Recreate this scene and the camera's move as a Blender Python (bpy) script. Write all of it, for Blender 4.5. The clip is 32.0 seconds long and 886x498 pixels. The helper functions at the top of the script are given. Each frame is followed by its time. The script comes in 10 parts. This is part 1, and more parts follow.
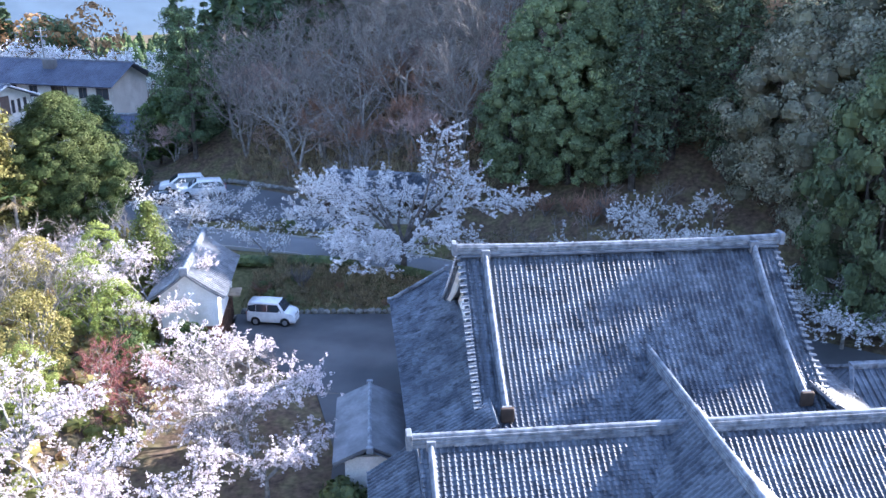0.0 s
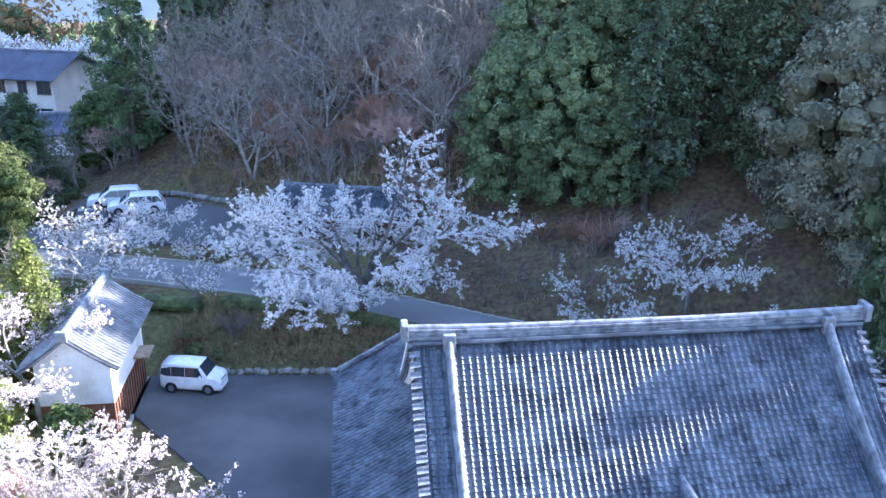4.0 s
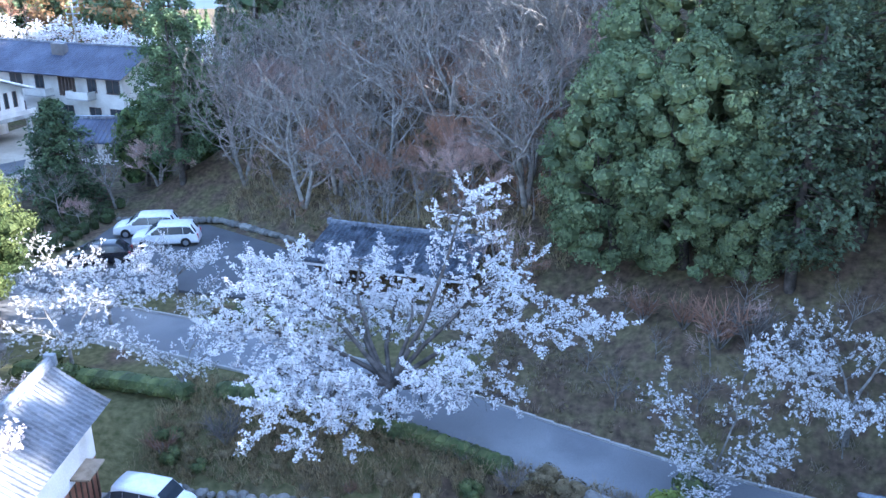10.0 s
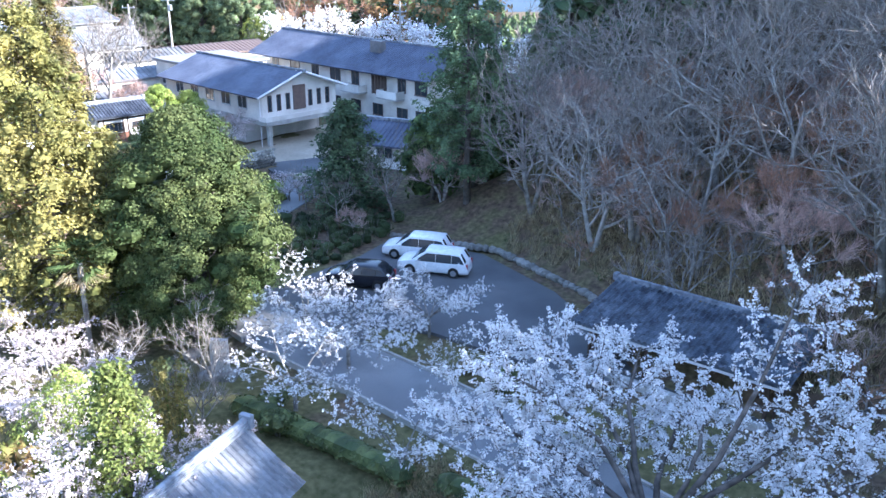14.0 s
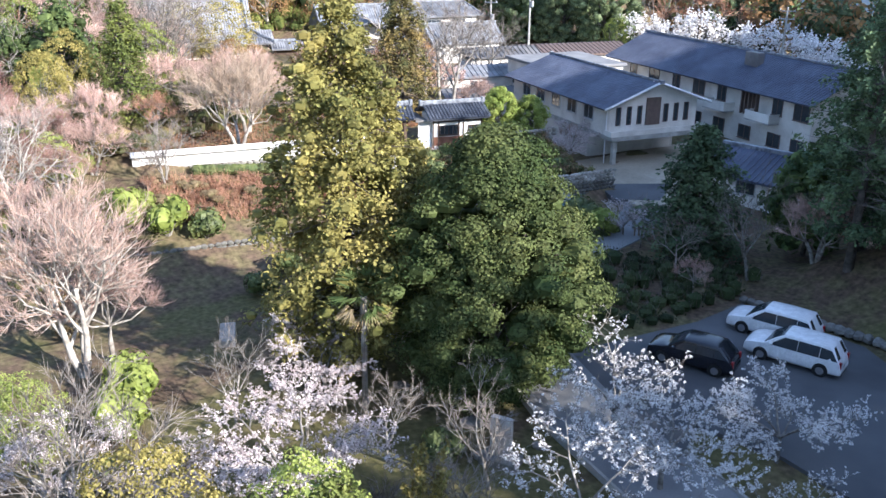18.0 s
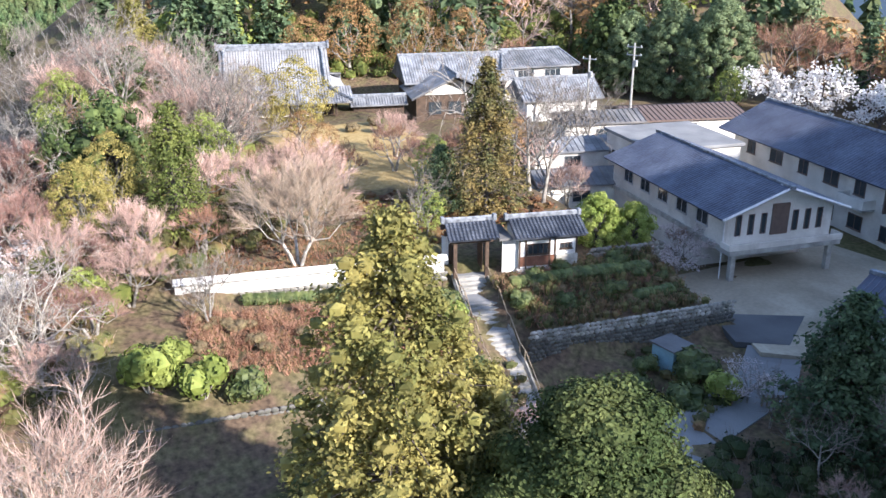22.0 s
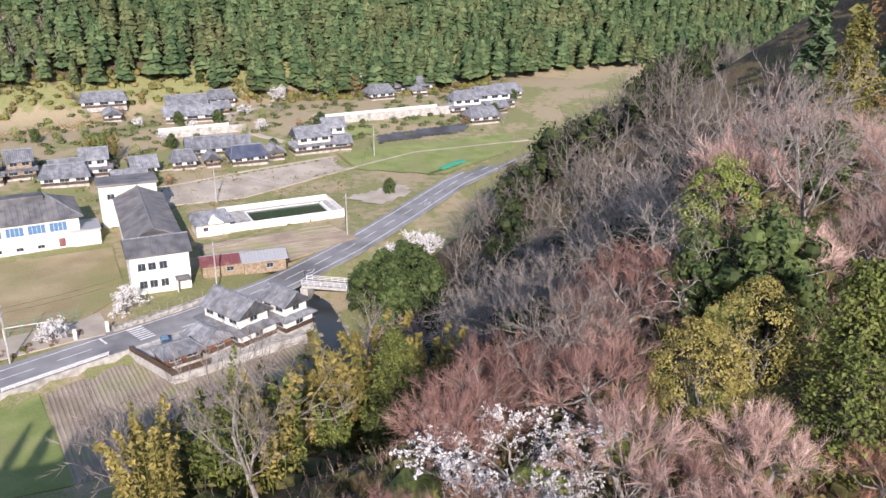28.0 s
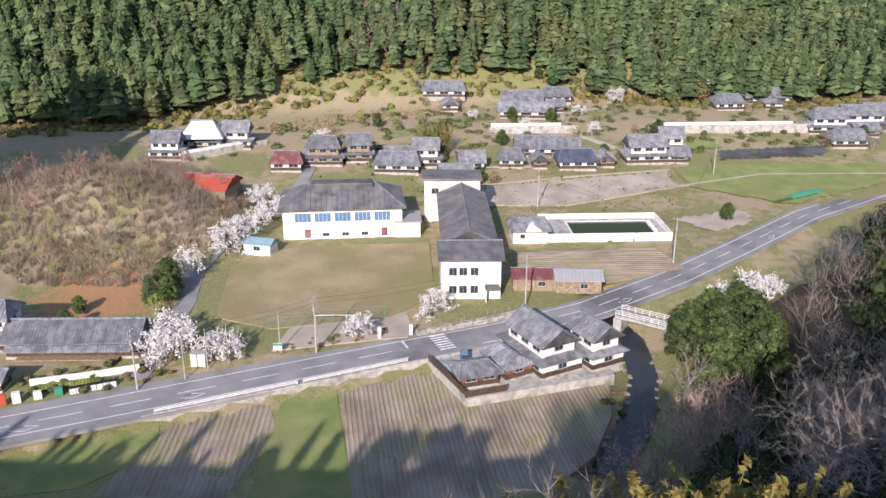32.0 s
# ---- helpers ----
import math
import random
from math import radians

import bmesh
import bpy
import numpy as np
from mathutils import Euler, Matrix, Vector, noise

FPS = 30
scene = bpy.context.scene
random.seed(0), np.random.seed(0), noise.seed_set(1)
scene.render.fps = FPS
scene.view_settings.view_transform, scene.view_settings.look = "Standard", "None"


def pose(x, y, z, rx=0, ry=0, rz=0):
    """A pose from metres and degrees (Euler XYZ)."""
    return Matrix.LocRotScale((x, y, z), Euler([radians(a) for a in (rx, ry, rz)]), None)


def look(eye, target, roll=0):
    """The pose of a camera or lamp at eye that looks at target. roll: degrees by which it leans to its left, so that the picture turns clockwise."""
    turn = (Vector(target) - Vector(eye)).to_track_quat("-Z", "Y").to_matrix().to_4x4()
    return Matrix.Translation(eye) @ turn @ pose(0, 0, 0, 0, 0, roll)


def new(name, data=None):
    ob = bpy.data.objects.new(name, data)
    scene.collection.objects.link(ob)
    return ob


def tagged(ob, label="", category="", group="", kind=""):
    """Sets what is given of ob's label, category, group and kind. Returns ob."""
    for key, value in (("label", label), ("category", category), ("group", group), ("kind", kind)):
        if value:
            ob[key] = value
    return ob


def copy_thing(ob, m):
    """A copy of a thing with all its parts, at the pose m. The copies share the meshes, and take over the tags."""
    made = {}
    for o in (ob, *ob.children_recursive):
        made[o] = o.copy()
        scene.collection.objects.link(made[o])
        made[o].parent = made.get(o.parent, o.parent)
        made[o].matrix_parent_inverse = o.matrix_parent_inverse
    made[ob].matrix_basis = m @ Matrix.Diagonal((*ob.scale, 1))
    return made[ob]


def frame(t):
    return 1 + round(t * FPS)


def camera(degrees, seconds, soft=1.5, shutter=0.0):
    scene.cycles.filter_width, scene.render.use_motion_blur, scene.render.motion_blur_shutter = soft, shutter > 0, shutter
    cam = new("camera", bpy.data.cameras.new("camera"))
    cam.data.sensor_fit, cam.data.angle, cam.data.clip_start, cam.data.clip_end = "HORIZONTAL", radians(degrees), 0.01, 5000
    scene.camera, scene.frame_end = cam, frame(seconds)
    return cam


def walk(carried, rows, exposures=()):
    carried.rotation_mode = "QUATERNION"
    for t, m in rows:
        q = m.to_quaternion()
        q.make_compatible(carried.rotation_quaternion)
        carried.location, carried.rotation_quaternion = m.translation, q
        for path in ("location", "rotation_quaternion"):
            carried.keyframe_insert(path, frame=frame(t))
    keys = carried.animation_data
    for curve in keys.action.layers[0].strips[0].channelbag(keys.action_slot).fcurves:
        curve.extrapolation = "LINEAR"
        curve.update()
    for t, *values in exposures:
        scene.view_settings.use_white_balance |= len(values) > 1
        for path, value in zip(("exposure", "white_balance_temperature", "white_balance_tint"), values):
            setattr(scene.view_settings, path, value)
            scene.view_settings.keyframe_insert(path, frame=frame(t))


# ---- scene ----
# ---- camera ----
cam = camera(53.6, 32.0)
PATH = [
    (0, (5.951, -1.457, 25.921), (5.787, 0.427, 25.27), 0.1),
    (0.5, (6.119, 0.223, 25.537), (5.955, 2.105, 24.88), -0.0),
    (1, (6.283, 1.929, 25.235), (6.118, 3.81, 24.574), -0.1),
    (1.5, (6.412, 3.657, 24.994), (6.247, 5.536, 24.33), -0.1),
    (2, (6.487, 5.404, 24.823), (6.322, 7.282, 24.154), -0.0),
    (2.5, (6.521, 7.159, 24.747), (6.357, 9.035, 24.076), 0.0),
    (3, (6.545, 8.898, 24.779), (6.382, 10.774, 24.105), -0.0),
    (3.5, (6.595, 10.553, 24.844), (6.433, 12.428, 24.166), 0.1),
    (5.5, (6.949, 15.743, 24.925), (6.776, 17.612, 24.235), 0.3),
    (6, (7.108, 16.96, 24.918), (6.918, 18.826, 24.224), 0.2),
    (6.5, (7.263, 18.122, 24.952), (7.057, 19.984, 24.251), 0.1),
    (7, (7.444, 19.301, 25.001), (7.215, 21.159, 24.295), 0.2),
    (7.5, (7.687, 20.529, 24.999), (7.431, 22.381, 24.289), 0.1),
    (8, (7.96, 21.802, 24.922), (7.673, 23.65, 24.211), -0.1),
    (8.5, (8.166, 23.115, 24.809), (7.846, 24.958, 24.099), -0.3),
    (9, (8.249, 24.455, 24.692), (7.893, 26.291, 23.983), -0.3),
    (9.5, (8.229, 25.805, 24.574), (7.834, 27.634, 23.866), -0.3),
    (10, (8.157, 27.169, 24.469), (7.713, 28.986, 23.762), -0.3),
    (10.5, (8.044, 28.532, 24.387), (7.534, 30.332, 23.68), -0.3),
    (11, (7.849, 29.867, 24.292), (7.261, 31.643, 23.586), -0.2),
    (11.5, (7.549, 31.174, 24.149), (6.887, 32.925, 23.445), -0.2),
    (12, (7.168, 32.458, 23.985), (6.43, 34.181, 23.285), -0.1),
    (12.5, (6.742, 33.697, 23.85), (5.925, 35.384, 23.153), -0.1),
    (13, (6.297, 34.873, 23.755), (5.398, 36.519, 23.06), -0.0),
    (13.5, (5.829, 35.999, 23.669), (4.844, 37.595, 22.975), 0.0),
    (15.5, (3.476, 40.035, 23.286), (2.162, 41.374, 22.592), 0.2),
    (16, (2.547, 40.984, 23.131), (1.163, 42.25, 22.437), 0.2),
    (16.5, (1.578, 41.912, 23.037), (0.13, 43.104, 22.342), 0.3),
    (17, (0.615, 42.795, 22.999), (-0.886, 43.919, 22.302), 0.3),
    (17.5, (-0.365, 43.632, 22.975), (-1.912, 44.692, 22.277), 0.3),
    (18, (-1.402, 44.439, 22.974), (-2.989, 45.434, 22.275), 0.3),
    (18.5, (-2.532, 45.249, 23.079), (-4.152, 46.188, 22.376), 0.4),
    (19, (-3.742, 46.09, 23.426), (-5.386, 46.983, 22.719), 0.3),
    (19.5, (-4.994, 46.962, 24.076), (-6.653, 47.828, 23.372), 0.2),
    (20, (-6.27, 47.815, 24.94), (-7.938, 48.668, 24.239), 0.1),
    (20.5, (-7.567, 48.61, 25.868), (-9.241, 49.451, 25.168), 0.0),
    (21, (-8.902, 49.353, 26.759), (-10.581, 50.185, 26.06), -0.1),
    (21.5, (-10.294, 50.069, 27.604), (-11.975, 50.897, 26.905), -0.1),
    (22, (-11.721, 50.77, 28.449), (-13.404, 51.592, 27.749), -0.1),
    (22.5, (-13.151, 51.464, 29.28), (-14.846, 52.263, 28.58), -0.1),
    (23, (-14.612, 52.141, 29.985), (-16.331, 52.888, 29.287), -0.2),
    (23.5, (-16.171, 52.767, 30.463), (-17.911, 53.46, 29.762), -0.2),
    (24, (-17.878, 53.306, 30.699), (-19.646, 53.922, 29.995), -0.2),
    (24.5, (-19.778, 53.743, 30.766), (-21.58, 54.249, 30.06), -0.2),
    (26.5, (-29.402, 54.601, 29.519), (-31.28, 54.517, 28.833), -0.4),
    (27, (-31.497, 54.321, 29.492), (-33.359, 54.067, 28.808), -0.3),
    (27.5, (-33.566, 53.833, 29.482), (-35.398, 53.417, 28.797), -0.2),
    (28, (-35.654, 53.165, 29.418), (-37.445, 52.599, 28.733), -0.1),
    (28.5, (-37.682, 52.359, 29.333), (-39.425, 51.656, 28.648), -0.0),
    (29, (-39.593, 51.438, 29.255), (-41.286, 50.624, 28.57), 0.1),
    (29.5, (-41.422, 50.403, 29.192), (-43.071, 49.504, 28.505), 0.1),
    (30, (-43.221, 49.265, 29.153), (-44.827, 48.292, 28.464), 0.2),
    (30.5, (-44.997, 48.044, 29.137), (-46.56, 47.005, 28.445), 0.2),
    (31, (-46.765, 46.749, 29.115), (-48.291, 45.658, 28.421), 0.3),
    (31.5, (-48.549, 45.382, 29.086), (-50.039, 44.242, 28.391), 0.3),
    (32, (-50.325, 43.93, 29.096), (-51.78, 42.748, 28.398), 0.3),
]
EXPOSURES = [(0, 2.35, 5800, 18), (3, 2.5, 5800, 18), (6, 2.85, 5700, 16), (9, 3.0, 5750, 14), (13, 2.75, 5650, 14), (15, 2.3, 5800, 14), (17, 1.75, 6050, 14), (20, 1.5, 6200, 15), (23, 1.42, 6300, 16), (26, 0.92, 6450, 20), (28, 0.65, 6500, 22), (32, 0.48, 6600, 22)]
walk(cam, [(t, look(eye, target, roll)) for t, eye, target, roll in PATH], exposures=EXPOSURES)

# ---- daylight ----
SUN_TURN, SUN_UP = 64.5, 26.0  # the sun stands on the +x side, low, slightly towards +y
sky = bpy.data.worlds.new("sky")
scene.world = sky
sky.use_nodes = True
st = sky.node_tree.nodes.new("ShaderNodeTexSky")
st.sky_type, st.sun_disc = "NISHITA", False
st.sun_elevation, st.sun_rotation = radians(SUN_UP), radians(SUN_TURN)
st.altitude, st.air_density, st.dust_density, st.ozone_density = 200, 1.0, 0.6, 1.2
sky.node_tree.links.new(st.outputs[0], sky.node_tree.nodes["Background"].inputs["Color"])
sky.node_tree.nodes["Background"].inputs["Strength"].default_value = 0.15
sun = bpy.data.lights.new("sun", "SUN")
sun.energy, sun.angle, sun.color = 4.7, radians(0.6), (1.0, 0.94, 0.84)
sun_at = Vector((math.sin(radians(SUN_TURN)) * math.cos(radians(SUN_UP)), math.cos(radians(SUN_TURN)) * math.cos(radians(SUN_UP)), math.sin(radians(SUN_UP))))
new("sun", sun).matrix_basis = look(sun_at * 300, (0, 0, 0))

# ---- materials ----
def material(name, low, high, scale=3.0, rough=0.8, metal=0.0, bump=0.0, fine=20.0, island=0.0, per_object=0.0, stain=None, stain_scale=0.6, spec=0.4, coords="Object", through_light=0.0):
    """A surface whose colour wanders between two tones at two scales, with relief of its grain. island, per_object: how far single pieces or things differ in tone."""
    m = bpy.data.materials.new(name)
    m.use_nodes = True
    t = m.node_tree
    b = t.nodes["Principled BSDF"]
    b.inputs["Roughness"].default_value, b.inputs["Metallic"].default_value = rough, metal
    b.inputs["Specular IOR Level"].default_value = spec
    c = t.nodes.new("ShaderNodeTexCoord")

    def tex(size, detail):
        n = t.nodes.new("ShaderNodeTexNoise")
        n.inputs["Scale"].default_value, n.inputs["Detail"].default_value = size, detail
        t.links.new(c.outputs[coords], n.inputs["Vector"])
        return n

    coarse, grain = tex(scale, 4), tex(fine, 3)
    mix = t.nodes.new("ShaderNodeMix")
    mix.data_type = "RGBA"
    mix.inputs["A"].default_value, mix.inputs["B"].default_value = (*low, 1), (*high, 1)
    span = t.nodes.new("ShaderNodeMapRange")
    span.inputs["From Min"].default_value, span.inputs["From Max"].default_value = 0.36, 0.64
    t.links.new(coarse.outputs["Fac"], span.inputs["Value"])
    t.links.new(span.outputs["Result"], mix.inputs["Factor"])
    out = mix.outputs["Result"]
    if stain:
        s = t.nodes.new("ShaderNodeMix")
        s.data_type = "RGBA"
        s.inputs["B"].default_value = (*stain, 1)
        patch = tex(stain_scale, 5)
        r = t.nodes.new("ShaderNodeMapRange")
        r.inputs["From Min"].default_value, r.inputs["From Max"].default_value, r.inputs["To Max"].default_value = 0.5, 0.68, 0.9
        t.links.new(patch.outputs["Fac"], r.inputs["Value"])
        t.links.new(r.outputs["Result"], s.inputs["Factor"])
        t.links.new(out, s.inputs["A"])
        out = s.outputs["Result"]
    hue = t.nodes.new("ShaderNodeHueSaturation")
    t.links.new(out, hue.inputs["Color"])
    value = t.nodes.new("ShaderNodeMath")
    value.operation = "MULTIPLY_ADD"
    value.inputs[1].default_value, value.inputs[2].default_value = 0.5, 0.75
    t.links.new(grain.outputs["Fac"], value.inputs[0])
    last = value.outputs[0]
    for amount, kind, socket in ((island, "ShaderNodeNewGeometry", "Random Per Island"), (per_object, "ShaderNodeObjectInfo", "Random")):
        if amount:
            g = t.nodes.new(kind)
            k = t.nodes.new("ShaderNodeMath")
            k.operation = "MULTIPLY_ADD"
            k.inputs[1].default_value, k.inputs[2].default_value = 2 * amount, 1 - amount
            t.links.new(g.outputs[socket], k.inputs[0])
            p = t.nodes.new("ShaderNodeMath")
            p.operation = "MULTIPLY"
            t.links.new(last, p.inputs[0])
            t.links.new(k.outputs[0], p.inputs[1])
            last = p.outputs[0]
    t.links.new(last, hue.inputs["Value"])
    t.links.new(hue.outputs["Color"], b.inputs["Base Color"])
    if bump:
        bn = t.nodes.new("ShaderNodeBump")
        bn.inputs["Strength"].default_value, bn.inputs["Distance"].default_value = bump, 0.05
        t.links.new(grain.outputs["Fac"], bn.inputs["Height"])
        t.links.new(bn.outputs["Normal"], b.inputs["Normal"])
    if through_light:
        tr = t.nodes.new("ShaderNodeBsdfTranslucent")
        t.links.new(hue.outputs["Color"], tr.inputs["Color"])
        ms = t.nodes.new("ShaderNodeMixShader")
        ms.inputs[0].default_value = through_light
        t.links.new(b.outputs[0], ms.inputs[1])
        t.links.new(tr.outputs[0], ms.inputs[2])
        t.links.new(ms.outputs[0], t.nodes["Material Output"].inputs["Surface"])
    return m


def tint(name, color, rough=0.6, metal=0.0, **more):
    """A nearly plain surface: one colour with slight wear."""
    return material(name, tuple(c * 0.9 for c in color), tuple(min(1, c * 1.06) for c in color), rough=rough, metal=metal, **more)


def glass_dark(name):
    m = tint(name, (0.035, 0.045, 0.055), rough=0.08, spec=0.7)
    return m


M = {}
M["tile"] = material("grey_roof_tile", (0.066, 0.08, 0.104), (0.14, 0.16, 0.19), scale=0.7, rough=0.5, fine=9, island=0.3, bump=0.12, stain=(0.028, 0.034, 0.046), stain_scale=1.6, spec=0.42)
M["tile_far"] = material("old_roof_tile", (0.12, 0.127, 0.142), (0.24, 0.25, 0.268), scale=0.8, rough=0.55, fine=6, island=0.2, bump=0.2, stain=(0.1, 0.103, 0.11), stain_scale=0.3, spec=0.4, per_object=0.25)
M["ridge"] = material("ridge_tile", (0.13, 0.145, 0.17), (0.25, 0.27, 0.3), scale=2.5, rough=0.48, fine=12, island=0.25, stain=(0.06, 0.066, 0.08), stain_scale=3.0, spec=0.45)
M["plaster"] = material("white_plaster", (0.72, 0.71, 0.68), (0.82, 0.81, 0.79), scale=0.7, rough=0.85, fine=14, stain=(0.55, 0.53, 0.48), stain_scale=0.5)
M["cream"] = material("cream_render", (0.6, 0.57, 0.52), (0.72, 0.69, 0.64), scale=0.5, rough=0.85, fine=10, stain=(0.5, 0.47, 0.43), stain_scale=0.4, per_object=0.12)
M["concrete"] = material("concrete", (0.33, 0.32, 0.3), (0.46, 0.45, 0.42), scale=1.2, rough=0.9, fine=16, bump=0.2, stain=(0.2, 0.2, 0.18), stain_scale=0.5)
M["wood_dark"] = material("dark_timber", (0.045, 0.03, 0.022), (0.1, 0.065, 0.045), scale=2, rough=0.7, fine=30, bump=0.2, per_object=0.15)
M["wood_red"] = material("reddish_boards", (0.16, 0.065, 0.04), (0.26, 0.12, 0.075), scale=2, rough=0.7, fine=30, bump=0.2, per_object=0.2)
M["wood_pale"] = material("weathered_wood", (0.2, 0.15, 0.1), (0.33, 0.26, 0.19), scale=2, rough=0.8, fine=24, bump=0.2)
M["asphalt"] = material("asphalt", (0.075, 0.078, 0.084), (0.115, 0.118, 0.124), scale=0.25, rough=0.85, fine=40, bump=0.15, stain=(0.05, 0.05, 0.053), stain_scale=0.12)
M["road"] = material("road_asphalt", (0.22, 0.22, 0.222), (0.29, 0.29, 0.29), scale=0.2, rough=0.85, fine=30, bump=0.1, stain=(0.13, 0.13, 0.13), stain_scale=0.08)
M["paint"] = tint("road_paint", (0.75, 0.75, 0.73), rough=0.7, stain=(0.4, 0.4, 0.4), stain_scale=2.0)
M["stone"] = material("grey_stone", (0.17, 0.165, 0.15), (0.36, 0.34, 0.31), scale=1.4, rough=0.9, fine=10, bump=0.4, island=0.3, per_object=0.3, stain=(0.1, 0.1, 0.075), stain_scale=1.0)
M["step"] = material("stone_step", (0.24, 0.235, 0.215), (0.37, 0.355, 0.33), scale=1.4, rough=0.9, fine=12, bump=0.2, per_object=0.1)
M["path"] = material("pale_paving", (0.17, 0.175, 0.185), (0.24, 0.245, 0.25), scale=0.4, rough=0.9, fine=20, bump=0.1, stain=(0.13, 0.13, 0.135), stain_scale=0.2)
M["soil"] = material("bare_soil", (0.13, 0.095, 0.065), (0.23, 0.175, 0.12), scale=0.5, rough=0.95, fine=12, bump=0.4)
M["bark"] = material("grey_bark", (0.13, 0.115, 0.1), (0.3, 0.28, 0.25), scale=2.5, rough=0.9, fine=12, bump=0.4, per_object=0.2)
M["bark_dark"] = material("dark_bark", (0.05, 0.042, 0.036), (0.13, 0.11, 0.095), scale=2.5, rough=0.9, fine=12, bump=0.4)
M["twig"] = material("pinkish_twigs", (0.36, 0.235, 0.2), (0.54, 0.39, 0.335), scale=0.3, rough=0.85, fine=5, island=0.35, per_object=0.25)
M["twig_grey"] = material("grey_twigs", (0.14, 0.118, 0.105), (0.25, 0.215, 0.19), scale=0.3, rough=0.85, fine=5, island=0.35, per_object=0.22)
M["twig_rust"] = material("rust_twigs", (0.23, 0.115, 0.075), (0.37, 0.21, 0.14), scale=0.5, rough=0.85, fine=5, island=0.35, per_object=0.2)
M["blossom"] = material("cherry_blossom", (0.72, 0.7, 0.695), (0.84, 0.825, 0.82), scale=1.2, rough=0.8, fine=6, island=0.15, per_object=0.05, through_light=0.3)
M["leaf"] = material("evergreen_leaf", (0.045, 0.075, 0.026), (0.115, 0.155, 0.052), scale=0.5, rough=0.7, fine=4, island=0.45, per_object=0.2, through_light=0.3, spec=0.25)
M["leaf_dark"] = material("dark_needles", (0.06, 0.1, 0.052), (0.13, 0.18, 0.088), scale=0.4, rough=0.7, fine=4, island=0.45, per_object=0.2, through_light=0.3, spec=0.25)
M["leaf_gold"] = material("golden_cedar_needles", (0.125, 0.13, 0.038), (0.31, 0.265, 0.085), scale=0.35, rough=0.7, fine=4, island=0.45, per_object=0.12, through_light=0.3, spec=0.25)
M["leaf_lime"] = material("fresh_leaf", (0.16, 0.21, 0.045), (0.32, 0.36, 0.1), scale=0.5, rough=0.65, fine=4, island=0.35, per_object=0.18, through_light=0.3, spec=0.25)
M["leaf_cedar"] = material("bronzed_cedar_needles", (0.075, 0.085, 0.03), (0.24, 0.175, 0.06), scale=0.45, rough=0.7, fine=4, island=0.45, per_object=0.1, through_light=0.25)
M["twig_beige"] = material("beige_twigs", (0.26, 0.19, 0.14), (0.42, 0.33, 0.25), scale=0.4, rough=0.85, fine=5, island=0.35, per_object=0.1)
M["leaf_rust"] = material("budding_leaf", (0.24, 0.13, 0.055), (0.37, 0.23, 0.1), scale=0.5, rough=0.7, fine=4, island=0.3, per_object=0.2, through_light=0.25)
M["leaf_yellow"] = material("yellow_leaf", (0.2, 0.175, 0.045), (0.34, 0.285, 0.09), scale=0.5, rough=0.7, fine=4, island=0.3, per_object=0.15, through_light=0.3)
M["forest"] = material("cedar_forest", (0.055, 0.1, 0.045), (0.125, 0.17, 0.075), scale=0.17, rough=0.85, fine=0.8, island=0.4, through_light=0.25, stain=(0.14, 0.155, 0.07), stain_scale=0.05, spec=0.15)
M["hedge"] = material("clipped_hedge", (0.05, 0.075, 0.024), (0.13, 0.15, 0.05), scale=1.5, rough=0.6, fine=10, island=0.35, through_light=0.15)
M["dry"] = material("dry_grass", (0.24, 0.18, 0.1), (0.4, 0.32, 0.19), scale=1, rough=0.9, fine=8, island=0.35, per_object=0.2, through_light=0.2)
M["water"] = tint("green_water", (0.03, 0.04, 0.025), rough=0.06, spec=0.6)
M["pool_water"] = tint("pool_water", (0.012, 0.045, 0.022), rough=0.12, spec=0.5)
M["river"] = tint("river_water", (0.025, 0.03, 0.03), rough=0.3, spec=0.35)
M["metal_white"] = tint("white_metal", (0.7, 0.7, 0.7), rough=0.5)
M["metal_grey"] = tint("galvanised_metal", (0.42, 0.43, 0.44), rough=0.5, metal=0.3)
M["blue_metal"] = tint("blue_roof_sheet", (0.22, 0.36, 0.42), rough=0.5)
M["red_metal"] = tint("red_roof_sheet", (0.45, 0.08, 0.045), rough=0.5, stain=(0.36, 0.12, 0.08), stain_scale=0.6)
M["maroon"] = tint("maroon_roof_sheet", (0.17, 0.06, 0.065), rough=0.6, stain=(0.26, 0.14, 0.13), stain_scale=0.5)
M["slate"] = material("slate_roof", (0.085, 0.085, 0.09), (0.15, 0.15, 0.155), scale=0.4, rough=0.6, fine=6, stain=(0.2, 0.19, 0.18), stain_scale=0.25, per_object=0.15)
M["blue_tile"] = material("blue_roof_tile", (0.05, 0.06, 0.095), (0.09, 0.105, 0.15), scale=0.4, rough=0.5, fine=6, spec=0.4, island=0.2)
M["window"] = glass_dark("window_glass")
M["blue_window"] = tint("blue_window_glass", (0.1, 0.2, 0.34), rough=0.1, spec=0.6)
M["car_white"] = tint("white_car_paint", (0.75, 0.76, 0.77), rough=0.25, spec=0.6)
M["car_black"] = tint("black_car_paint", (0.015, 0.016, 0.022), rough=0.15, spec=0.7)
M["car_blue"] = tint("blue_car_paint", (0.12, 0.24, 0.36), rough=0.25, spec=0.6)
M["tyre"] = tint("tyre_rubber", (0.02, 0.02, 0.02), rough=0.9)
M["rim"] = tint("wheel_rim", (0.4, 0.4, 0.42), rough=0.35, metal=0.8)
M["lamp_red"] = tint("red_lens", (0.3, 0.02, 0.02), rough=0.3)
M["lamp_clear"] = tint("clear_lens", (0.6, 0.62, 0.64), rough=0.2)
